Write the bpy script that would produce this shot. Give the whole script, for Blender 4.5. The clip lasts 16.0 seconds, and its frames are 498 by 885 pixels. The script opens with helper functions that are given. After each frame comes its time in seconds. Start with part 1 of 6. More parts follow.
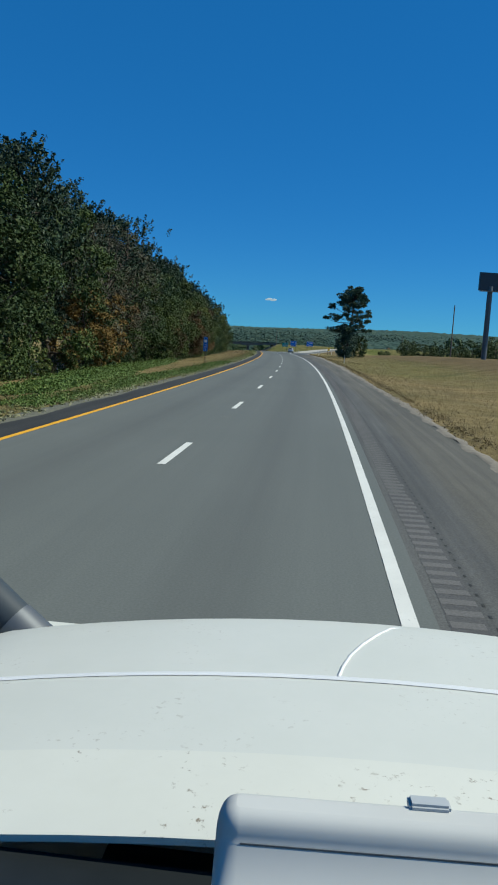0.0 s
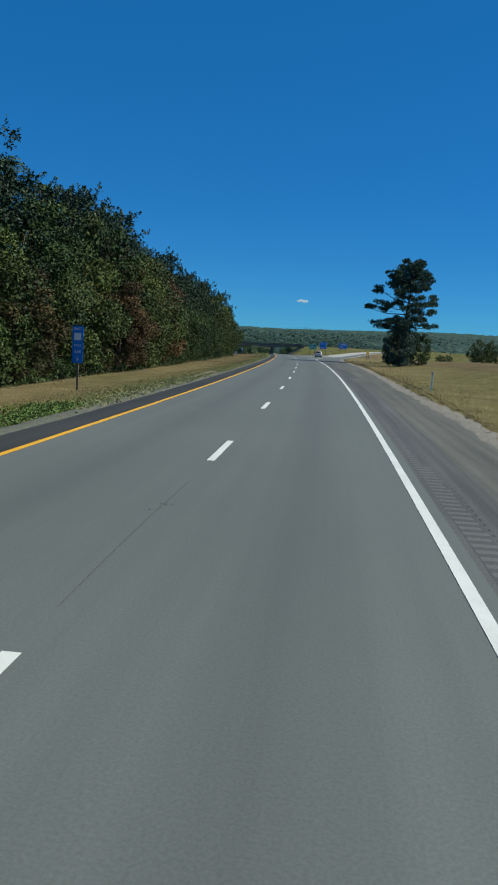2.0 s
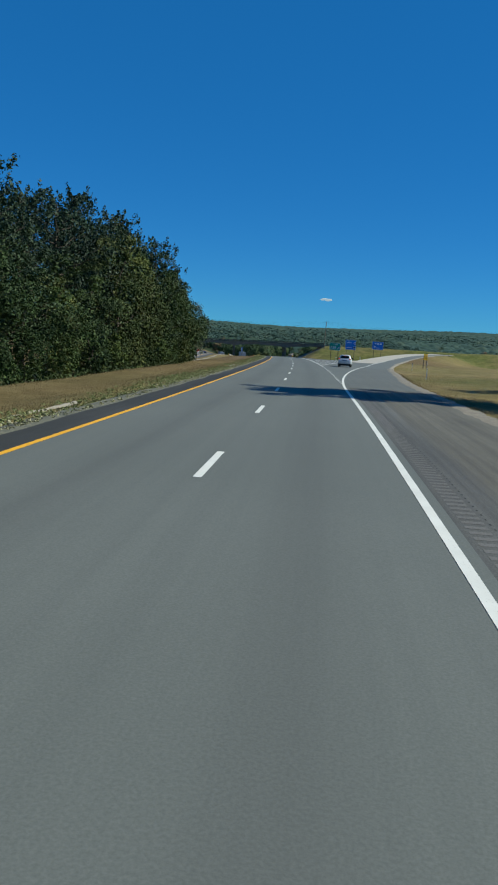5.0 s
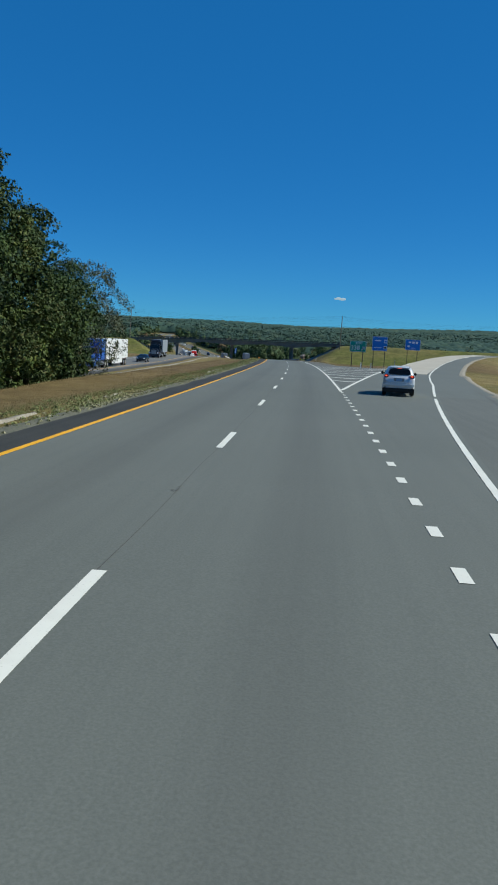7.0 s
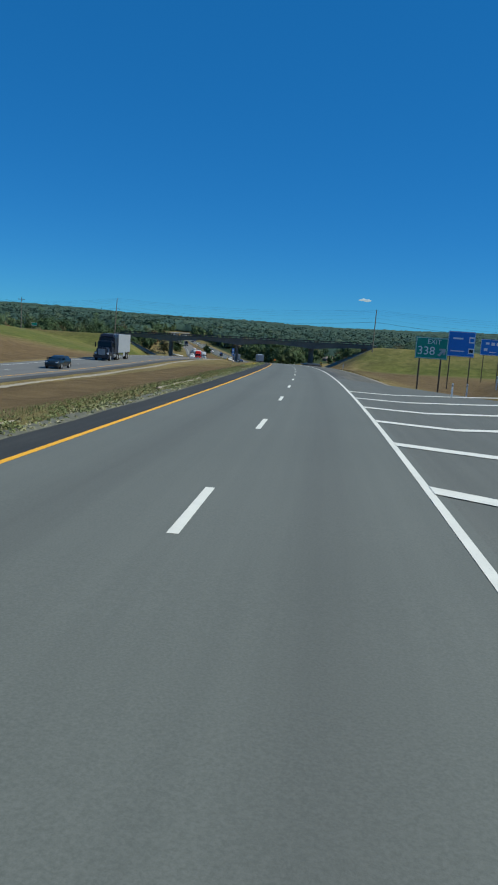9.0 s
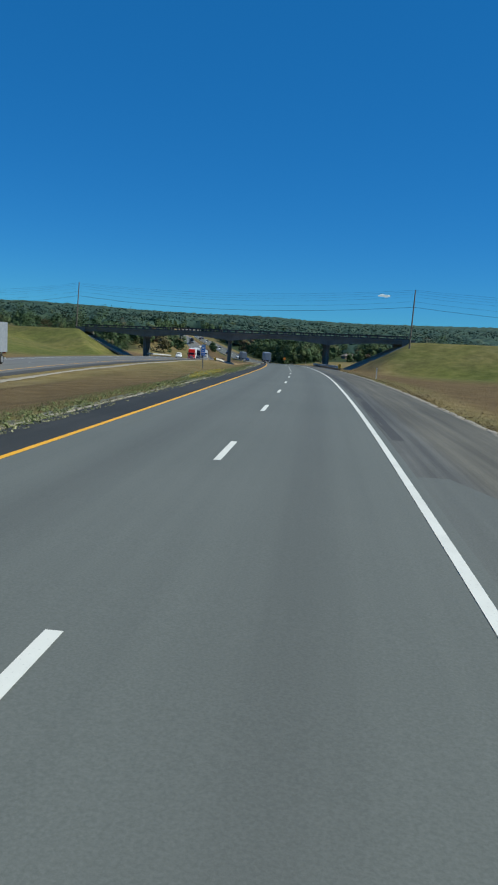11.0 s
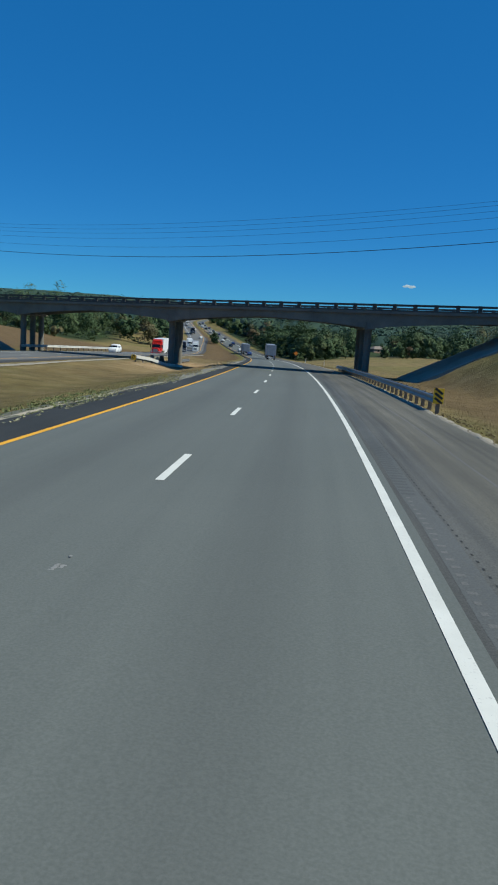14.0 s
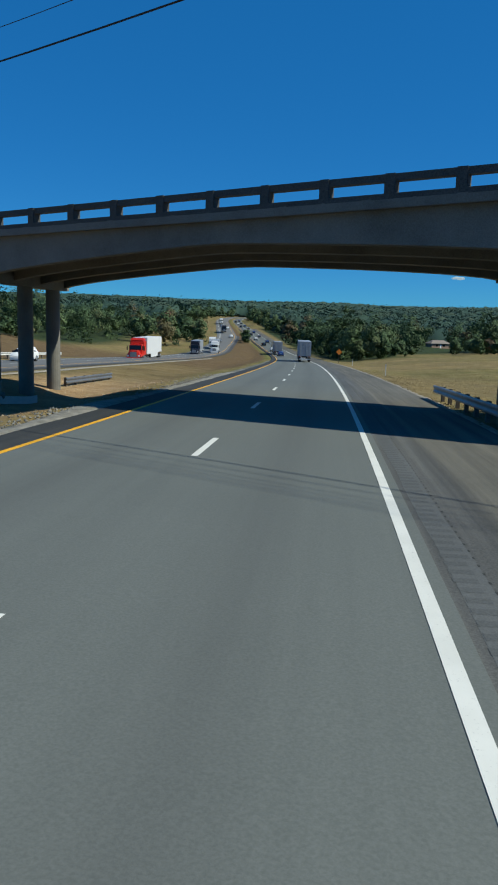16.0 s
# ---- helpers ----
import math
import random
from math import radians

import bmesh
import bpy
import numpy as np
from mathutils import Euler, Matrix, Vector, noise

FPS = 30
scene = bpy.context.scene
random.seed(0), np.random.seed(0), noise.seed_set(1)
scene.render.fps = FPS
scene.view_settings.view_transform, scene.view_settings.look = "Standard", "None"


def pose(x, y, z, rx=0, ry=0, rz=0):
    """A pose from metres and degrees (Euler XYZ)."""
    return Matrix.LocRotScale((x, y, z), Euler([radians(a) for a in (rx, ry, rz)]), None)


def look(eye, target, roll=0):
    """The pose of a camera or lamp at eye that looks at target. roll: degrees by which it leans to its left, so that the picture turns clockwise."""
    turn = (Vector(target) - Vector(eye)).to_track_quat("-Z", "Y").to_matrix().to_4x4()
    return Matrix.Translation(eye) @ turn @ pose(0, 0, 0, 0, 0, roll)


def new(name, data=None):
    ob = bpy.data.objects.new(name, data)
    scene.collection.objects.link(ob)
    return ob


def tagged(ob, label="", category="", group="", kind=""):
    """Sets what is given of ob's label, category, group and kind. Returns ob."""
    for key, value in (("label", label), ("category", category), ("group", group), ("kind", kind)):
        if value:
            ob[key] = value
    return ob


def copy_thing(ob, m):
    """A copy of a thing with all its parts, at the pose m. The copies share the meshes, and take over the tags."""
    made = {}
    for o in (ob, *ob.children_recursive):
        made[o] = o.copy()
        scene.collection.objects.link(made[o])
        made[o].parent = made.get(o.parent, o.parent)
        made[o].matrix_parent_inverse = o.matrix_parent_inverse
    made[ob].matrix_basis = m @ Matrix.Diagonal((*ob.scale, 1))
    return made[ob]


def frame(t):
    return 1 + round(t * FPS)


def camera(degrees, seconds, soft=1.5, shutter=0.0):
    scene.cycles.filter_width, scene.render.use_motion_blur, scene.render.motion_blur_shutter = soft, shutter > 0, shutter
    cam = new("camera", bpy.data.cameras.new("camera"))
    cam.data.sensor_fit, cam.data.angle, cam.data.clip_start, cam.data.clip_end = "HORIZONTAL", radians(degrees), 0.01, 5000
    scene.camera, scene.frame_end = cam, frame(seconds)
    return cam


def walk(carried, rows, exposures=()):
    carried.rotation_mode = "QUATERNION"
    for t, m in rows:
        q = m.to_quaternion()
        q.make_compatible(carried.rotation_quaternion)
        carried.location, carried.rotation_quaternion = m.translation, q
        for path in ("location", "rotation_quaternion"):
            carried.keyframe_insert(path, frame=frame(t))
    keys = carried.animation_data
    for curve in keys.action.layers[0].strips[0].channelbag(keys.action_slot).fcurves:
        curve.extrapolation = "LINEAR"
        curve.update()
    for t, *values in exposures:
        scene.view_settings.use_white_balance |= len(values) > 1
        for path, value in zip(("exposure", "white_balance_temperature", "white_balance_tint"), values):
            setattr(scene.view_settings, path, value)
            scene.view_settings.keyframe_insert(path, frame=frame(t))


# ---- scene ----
cam = camera(36.82, 16.0, soft=2.0)
PATH = [  # seconds, x, y, z, pitch, roll, yaw
    (0.0, 2.73, 0.00, 2.29, -7.65, -3.22, 5.61),
    (0.5, 2.71, 15.17, 2.29, -7.62, -2.85, 6.44),
    (1.0, 2.40, 30.16, 2.29, -7.55, -2.47, 6.98),
    (1.5, 1.91, 44.87, 2.29, -7.57, -2.52, 7.57),
    (2.0, 1.19, 60.21, 2.29, -7.62, -3.20, 8.03),
    (2.5, 0.59, 75.06, 2.29, -7.68, -3.29, 8.65),
    (3.0, -0.11, 90.01, 2.29, -7.74, -3.54, 9.04),
    (3.5, -0.88, 104.72, 2.29, -7.84, -3.51, 9.20),
    (4.0, -1.66, 118.97, 2.29, -7.85, -3.44, 9.47),
    (6.5, -6.74, 190.17, 2.15, -7.66, -3.34, 10.27),
    (7.0, -8.05, 204.26, 2.10, -7.80, -3.10, 10.84),
    (7.5, -9.54, 218.18, 2.03, -7.76, -3.86, 11.32),
    (8.0, -11.10, 232.22, 1.95, -7.86, -4.00, 11.93),
    (8.5, -12.71, 246.24, 1.85, -7.93, -3.82, 12.32),
    (9.0, -14.38, 260.25, 1.75, -7.87, -3.97, 12.62),
    (11.5, -23.40, 330.25, 0.99, -8.37, -3.33, 14.30),
    (12.0, -25.86, 346.27, 0.75, -8.61, -3.35, 14.58),
    (12.5, -28.05, 360.04, 0.52, -8.61, -3.34, 14.84),
    (13.0, -30.26, 373.32, 0.27, -8.74, -3.59, 15.02),
    (13.5, -32.72, 387.78, -0.04, -8.74, -3.45, 15.24),
    (14.0, -35.16, 401.83, -0.37, -8.84, -3.51, 15.68),
    (14.5, -37.46, 415.12, -0.71, -8.91, -2.84, 16.22),
    (15.0, -40.30, 430.30, -1.10, -8.95, -2.30, 16.96),
    (15.5, -43.46, 445.49, -1.50, -8.89, -2.08, 18.12),
    (16.0, -46.55, 458.86, -1.87, -9.06, -1.72, 19.13),
]
walk(cam, [(t, pose(x, y, z, 90 + p, r, w)) for t, x, y, z, p, r, w in PATH], exposures=[(0, 0.08, 6400, -1), (16, 0.08, 6400, -1)])

# ---- light ----
SUN_EL, SUN_X, SUN_Y = radians(44), 0.989, 0.142
world = bpy.data.worlds.new("sky")
scene.world = world
world.use_nodes = True
wt = world.node_tree
sky = wt.nodes.new("ShaderNodeTexSky")
sky.sky_type = "NISHITA"
sky.sun_disc = False
sky.sun_elevation = SUN_EL
sky.sun_rotation = math.atan2(SUN_X, SUN_Y)
sky.altitude = 300
sky.air_density, sky.dust_density, sky.ozone_density = 0.7, 0.0, 5.0
tone = wt.nodes.new("ShaderNodeHueSaturation")
tone.inputs["Saturation"].default_value = 1.27
tone.inputs["Hue"].default_value = 0.502
wt.links.new(sky.outputs[0], tone.inputs["Color"])
haze = wt.nodes.new("ShaderNodeMix")
haze.data_type = "RGBA"
haze.inputs["Factor"].default_value = 0.36
haze.inputs["B"].default_value = (0.26, 2.05, 6.1, 1)
wt.links.new(tone.outputs[0], haze.inputs["A"])
# a deep clear blue down to the hills
parts, whole = wt.nodes.new("ShaderNodeSeparateColor"), wt.nodes.new("ShaderNodeCombineColor")
wt.links.new(haze.outputs["Result"], parts.inputs[0])
for k, (gain, power) in enumerate(((.53, .66), (1.13, .817), (1.276, .888))):
    p, g = wt.nodes.new("ShaderNodeMath"), wt.nodes.new("ShaderNodeMath")
    p.operation, g.operation = "POWER", "MULTIPLY"
    p.inputs[1].default_value, g.inputs[1].default_value = power, gain
    wt.links.new(parts.outputs[k], p.inputs[0])
    wt.links.new(p.outputs[0], g.inputs[0])
    wt.links.new(g.outputs[0], whole.inputs[k])
wt.links.new(whole.outputs[0], wt.nodes["Background"].inputs["Color"])
wt.nodes["Background"].inputs["Strength"].default_value = 0.087
sun = new("sun", bpy.data.lights.new("sun", "SUN"))
sun.data.energy, sun.data.angle, sun.data.color = 5.0, radians(0.5), (1.0, 0.94, 0.84)
sun.matrix_world = look((0, 0, 0), (-SUN_X * math.cos(SUN_EL), -SUN_Y * math.cos(SUN_EL), -math.sin(SUN_EL)))

# ---- the road's line: s metres along, n metres to the right of the lane line ----
SS = np.arange(-400.0, 5200.0, 1.0)
KAP = np.interp(SS, [-400, 0, 230, 461, 500, 540, 600, 640, 720, 780, 840, 1000, 1080, 1140, 1500, 1560],
                [.000515, .000515, .000395, .000597, .00048, .00035, .00036, .00066, .00066, .00034, .00004, -.00002, -.00012, -.0011, -.0011, 0])
TH = np.cumsum(KAP)
TH -= np.interp(0, SS, TH)
CX, CY = np.cumsum(-np.sin(TH)), np.cumsum(np.cos(TH))
CX -= np.interp(0, SS, CX)
CY -= np.interp(0, SS, CY)
GRADE = np.interp(SS, [-400, 119, 190, 260, 331, 375, 404, 462, 520, 600, 690, 770, 850, 1200, 1400, 1500],
                  [0, 0, -.0037, -.0077, -.0136, -.0196, -.0245, -.027, -.034, -.037, -.02, .01, .033, .033, .0, 0])
CZ = np.cumsum(GRADE)
CZ -= np.interp(0, SS, CZ)


def at(arr, s):
    return np.interp(s, SS, arr)


def place(s, n):
    """World x, y of a place beside the road. Far from it the cross lines run parallel."""
    th = at(TH, s)
    near = np.clip(n, -160, 160)
    far = n - near
    m = 0.2
    return (at(CX, s) + near * np.cos(th) + far * math.cos(m), at(CY, s) + near * np.sin(th) + far * math.sin(m))


def smooth(a, b, x):
    u = np.clip((x - a) / (b - a), 0, 1)
    return u * u * (3 - 2 * u)


def wave(x, y, k, seed=0.0):
    """A cheap smooth noise in -1..1."""
    return (np.sin(x * k + seed * 1.7 + 1.3 * np.sin(y * k * .7 + seed)) + np.sin(y * k * 1.13 + 2.1 * seed + 1.1 * np.sin(x * k * .61 + 3 * seed))
            + np.sin((x + y) * k * .53 + seed * 5 + np.sin((x - y) * k * .37))) / 3


def opp_drop(s):
    """Height of the other carriageway over this one."""
    return np.interp(s, [0, 270, 295, 321, 345, 366, 390, 411, 446, 500, 700], [-2.1, -2.1, -1.95, -1.7, -1.5, -1.15, -.65, -.3, -.1, .05, .1])


def opp_out(s):
    """How the other carriageway draws nearer along the way."""
    return np.interp(s, [300, 390, 411, 500, 620, 700, 770, 865, 1085], [-3.6, -2.6, -1.8, 0, 0, 1, 3.4, 10, 12.6])


RAMP_S = [246, 252, 261, 275, 289, 307, 332, 360, 395, 430]
RAMP_N = [3.60, 4.38, 5.66, 7.84, 10.4, 14.5, 21.0, 29.8, 43.0, 60.0]
RAMP_Z = [0, 0, 0, 0.05, 0.15, 0.4, 1.1, 2.1, 3.4, 4.6]


def ramp_n(s):
    return sum(np.interp(np.asarray(s, float) + d, RAMP_S, RAMP_N) for d in (-6, -3, 0, 3, 6)) / 5 - .2 * np.exp(-((np.asarray(s, float) - 246) / 3.5) ** 2)


def right_edge(s):
    """Outer edge of the paved shoulder."""
    base = np.interp(s, [-400, 57, 94, 115, 135, 160, 200, 228, 250], [6.6, 6.6, 7.0, 7.1, 7.6, 8.1, 8.6, 10.8, 13.1])
    return np.where(s > 300, 7.5, np.where(s > 250, np.interp(s, [250, 296, 300], [13.1, 13.1, 7.5]), base))


HOUSE_S, HOUSE_N = 872, 100.5


def deck_line(n):
    return 486.87 - 0.474 * n


def deck_z(n):
    """Height of the overpass deck, which falls gently to the left."""
    return 1.90 + .0184 * (n - 5.0)


def terrain(s, n):
    """Height of the ground."""
    s, n = np.asarray(s, float), np.asarray(n, float)
    zr = at(CZ, s)
    x, y = place(s, n)
    # right of the road
    e = n - 7.8
    right = np.where(e < 0, -.03, -.05 - .25 * smooth(0, 6, e) + .5 * smooth(8, 60, e) + .12 * wave(x, y, .11))
    right = right + np.interp(s, [60, 130, 175, 215, 246], [1.9, 1.8, 1.6, 1.0, 0]) * smooth(5, 24, e) * (1 - .6 * smooth(34, 60, e))
    right = right + smooth(515, 630, s) * (1 - smooth(700, 800, s)) * np.interp(e, [0, 6, 18, 52, 110], [0, 0, 1.4, 2.9, 3.2]) - 1.2 * smooth(700, 800, s) * smooth(2, 25, e)
    # ramp bed
    rz = np.interp(s, RAMP_S, RAMP_Z, left=0, right=4.6)
    on = smooth(-3, 1, n - ramp_n(s) + 1) * smooth(246, 300, s) * (1 - smooth(430, 470, s))
    fall = 1 - smooth(9, 22, n - ramp_n(s))
    right = np.where((s > 246) & (s < 470) & (n > 3), right * (1 - on * fall) + (rz - .08) * on * fall, right)
    # median and the other carriageway
    od = opp_drop(s)
    m = -n
    mo = m + opp_out(s)
    med = -.05 - .55 * smooth(6, 11, m) + .1 * wave(x, y, .23, 2)
    med = med * (1 - smooth(9.5, 16.5, mo)) + (od - .08) * smooth(9.5, 16.5, mo)
    bank = (mo - 32.5).clip(0, None)
    rise = np.interp(s, [0, 250, 320, 520, 620, 760], [2, 2, 5.0, 7.0, 7.0, 3.0])
    left = np.where(mo > 32.5, od - .08 - .35 * smooth(0, 4, bank) + rise * smooth(4, 60, bank) + .25 * wave(x, y, .06, 4), med)
    left = np.where(m < 5.2, -.03, left)
    h = np.where(n > 0, right, left)
    # bare soil hollow by the middle piers
    h = h - .35 * np.exp(-((s - 492) / 16) ** 2 - ((n + 10.5) / 2.6) ** 2)
    # embankments of the crossing road
    d = np.abs(s - (deck_line(n) + 5.5)) * .88
    top = deck_z(np.clip(n, -70, 45)) - .17 - zr
    side = np.where(s < deck_line(n), 3.6, 2.4)
    for edge, sign in ((25.0, 1), (-51.0, -1)):
        past = sign * (n - edge)
        emb = top - np.clip(d - 6.0, 0, None) / side
        emb = np.minimum(emb, top - .9 + np.clip(past, -30, 1) * .55)
        emb = np.where(past > 60, top - np.clip(d - 6, 0, None) / side, emb)
        emb = emb - np.where(past < 4, np.clip(s - deck_line(n) - 9.0, 0, None) * .85, 0)
        h = np.where((past > -14) & (emb > h), emb, h)
    back = s - deck_line(n)
    h = h - .5 * smooth(-3.0, -1.8, back) * (1 - smooth(8.2, 9.6, back)) * smooth(13.5, 15.5, n) * (1 - smooth(24.5, 25.5, n))
    z = zr + h
    # far country: fields fall away, then wooded hills
    dx, dy = x + 20, y - 230
    dist = np.hypot(dx, dy)
    az = np.degrees(np.arctan2(-dx, dy))
    tall = np.interp(az, [-180, -60, -30, -12, -5, 13, 30, 45, 90, 180], [26, 36, 44, 45, 44, 36, 31, 27, 22, 22])
    hill = (tall + 8 * wave(x, y, .0042) + 3.5 * wave(x, y, .012, 3)) * smooth(900, 2350, dist)
    aside = smooth(45, 260, np.abs(n + 9))
    low = -9 * smooth(560, 760, s) * aside * (1 - smooth(800, 1500, s)) * (n > 0)
    corridor = 1 - (1 - smooth(60, 220, np.abs(n + 10))) * (1 - smooth(1380, 1460, s))
    return z + hill * corridor + low


# ---- materials ----
MATS = {}


def shader(name, build, rough=.8, metal=0.0, spec=.5):
    m = bpy.data.materials.new(name)
    m.use_nodes = True
    t = m.node_tree
    b = t.nodes["Principled BSDF"]
    b.inputs["Roughness"].default_value = rough
    b.inputs["Metallic"].default_value = metal
    b.inputs["Specular IOR Level"].default_value = spec
    if callable(build):
        build(t, b)
    else:
        b.inputs["Base Color"].default_value = (*build, 1)
    MATS[name] = m
    return m


def node(t, kind, **inputs):
    n = t.nodes.new(kind)
    for k, v in inputs.items():
        n.inputs[k.replace("_", " ")].default_value = v
    return n


def noise_tex(t, scale, detail=4.0, rough=.6, coord="Object"):
    tc = t.nodes.new("ShaderNodeTexCoord")
    n = node(t, "ShaderNodeTexNoise", Scale=scale, Detail=detail, Roughness=rough)
    t.links.new(tc.outputs[coord], n.inputs["Vector"])
    return n


def ramp(t, fac, stops):
    r = t.nodes.new("ShaderNodeValToRGB")
    el = r.color_ramp.elements
    while len(el) < len(stops):
        el.new(.5)
    for e, (p, c) in zip(el, stops):
        e.position, e.color = p, (*c, 1)
    t.links.new(fac, r.inputs["Fac"])
    return r.outputs["Color"]


def mix(t, fac, a, b, kind="MIX"):
    m = t.nodes.new("ShaderNodeMix")
    m.data_type, m.blend_type = "RGBA", kind
    for sock, v in ((m.inputs["Factor"], fac), (m.inputs["A"], a), (m.inputs["B"], b)):
        if isinstance(v, (int, float)):
            sock.default_value = v
        elif isinstance(v, tuple):
            sock.default_value = (*v, 1)
        else:
            t.links.new(v, sock)
    return m.outputs["Result"]


def bump(t, b, height, strength=.3, distance=.02):
    n = node(t, "ShaderNodeBump", Strength=strength, Distance=distance)
    t.links.new(height, n.inputs["Height"])
    t.links.new(n.outputs[0], b.inputs["Normal"])


def attr(t, name):
    a = t.nodes.new("ShaderNodeAttribute")
    a.attribute_name = name
    return a.outputs["Fac"]


def asphalt(dark, light, grit, streak=.3, outer=None):
    def build(t, b):
        big = noise_tex(t, .12, 5, .6)
        fine = noise_tex(t, 38, 3, .7)
        c = ramp(t, big.outputs["Fac"], [(.3, dark), (.7, light)])
        c = mix(t, grit, c, ramp(t, fine.outputs["Fac"], [(.35, (.01, .01, .01)), (.65, (.22, .215, .21))]), "MIX")
        v = t.nodes.new("ShaderNodeCombineXYZ")
        for sock, name, k in (("X", "lat", 3.0), ("Y", "lon", .05)):
            m = t.nodes.new("ShaderNodeMath")
            m.operation = "MULTIPLY"
            t.links.new(attr(t, name), m.inputs[0])
            m.inputs[1].default_value = k
            t.links.new(m.outputs[0], v.inputs[sock])
        st = node(t, "ShaderNodeTexNoise", Scale=1.0, Detail=5.0, Roughness=.6)
        t.links.new(v.outputs[0], st.inputs["Vector"])
        c = mix(t, streak, c, ramp(t, st.outputs["Fac"], [(.3, (.45, .45, .46)), (.7, (1.25, 1.22, 1.18))]), "MULTIPLY")
        if outer:
            # older, browner paving beyond the joint
            side = node(t, "ShaderNodeMapRange")
            side.inputs["From Min"].default_value, side.inputs["From Max"].default_value = 4.75, 5.15
            t.links.new(attr(t, "lat"), side.inputs["Value"])
            c = mix(t, side.outputs[0], c, mix(t, 1.0, c, outer, "MULTIPLY"))
        # wheel tracks run along the lanes
        track = node(t, "ShaderNodeMath")
        track.operation = "MULTIPLY"
        t.links.new(attr(t, "track"), track.inputs[0])
        track.inputs[1].default_value = .22
        c = mix(t, track.outputs[0], c, (.05, .05, .05))
        t.links.new(c, b.inputs["Base Color"])
        bump(t, b, fine.outputs["Fac"], .2, .005)
    return build


shader("road_asphalt", asphalt((.117, .129, .118), (.132, .144, .132), .14, .12), .82, spec=.3)
shader("shoulder_asphalt", asphalt((.076, .079, .075), (.116, .119, .112), .24, .75, (1.20, 1.13, 1.0)), .88, spec=.3)
shader("gore_asphalt", asphalt((.108, .117, .108), (.128, .137, .126), .16, .2), .85, spec=.3)
shader("pale_asphalt", asphalt((.135, .137, .132), (.175, .176, .17), .18, .4), .85, spec=.3)
shader("tar_asphalt", asphalt((.040, .041, .042), (.065, .065, .064), .15), .85, spec=.3)
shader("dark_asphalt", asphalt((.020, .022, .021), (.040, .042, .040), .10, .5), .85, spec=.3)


shader("rib_asphalt", asphalt((.115, .112, .106), (.165, .16, .152), .22, .5), .85, spec=.3)
shader("worn_rib_asphalt", asphalt((.115, .116, .113), (.175, .175, .17), .2, .5), .85, spec=.3)
shader("milled_asphalt", asphalt((.062, .068, .068), (.098, .104, .103), .15, .4), .85, spec=.3)
shader("milled_band_asphalt", asphalt((.080, .086, .086), (.120, .126, .125), .15, .4), .85, spec=.3)
shader("scuffed_asphalt", asphalt((.24, .24, .23), (.34, .34, .33), .2, .5), .85, spec=.3)
shader("band_asphalt", asphalt((.064, .064, .063), (.10, .099, .096), .2, .5), .85, spec=.3)


def concrete_build(a, c2, scale=.6):
    def build(t, b):
        n1, n2 = noise_tex(t, scale, 6, .65), noise_tex(t, 25, 3, .6)
        c = ramp(t, n1.outputs["Fac"], [(.3, a), (.7, c2)])
        c = mix(t, .12, c, ramp(t, n2.outputs["Fac"], [(.35, (.08, .08, .075)), (.65, (.5, .48, .44))]))
        t.links.new(c, b.inputs["Base Color"])
        bump(t, b, n2.outputs["Fac"], .3, .01)
    return build


shader("ramp_concrete", concrete_build((.36, .32, .26), (.46, .42, .35), .25), .85)
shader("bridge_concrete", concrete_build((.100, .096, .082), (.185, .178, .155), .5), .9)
shader("slope_concrete", concrete_build((.24, .22, .18), (.38, .35, .30), .4), .9)
# parapet concrete with its backlit darkness put into the base colour
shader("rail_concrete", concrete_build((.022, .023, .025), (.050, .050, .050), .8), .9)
shader("gravel", concrete_build((.20, .172, .128), (.32, .285, .225), 4.0), .95)
shader("soil_lumps", concrete_build((.26, .17, .09), (.50, .38, .24), 1.2), .95)
shader("sandy_gravel", concrete_build((.115, .098, .072), (.26, .222, .165), 5.0), .95)
shader("grey_gravel", concrete_build((.085, .080, .062), (.27, .25, .21), 3.0), .95)
shader("weedy_gravel", concrete_build((.03, .034, .018), (.14, .135, .09), 9.0), .95)


def paint_build(col, worn):
    def build(t, b):
        n1, n2 = noise_tex(t, 30, 5, .7), noise_tex(t, 1.2, 4, .6)
        c = ramp(t, n1.outputs["Fac"], [(.30, worn), (.40, col)])
        c = mix(t, .35, c, ramp(t, n2.outputs["Fac"], [(.35, (.72, .72, .71)), (.6, (1, 1, 1))]), "MULTIPLY")
        t.links.new(c, b.inputs["Base Color"])
    return build


shader("white_paint", paint_build((.70, .69, .63), (.46, .45, .42)), .6)
shader("yellow_paint", paint_build((.80, .40, .012), (.48, .26, .04)), .6)


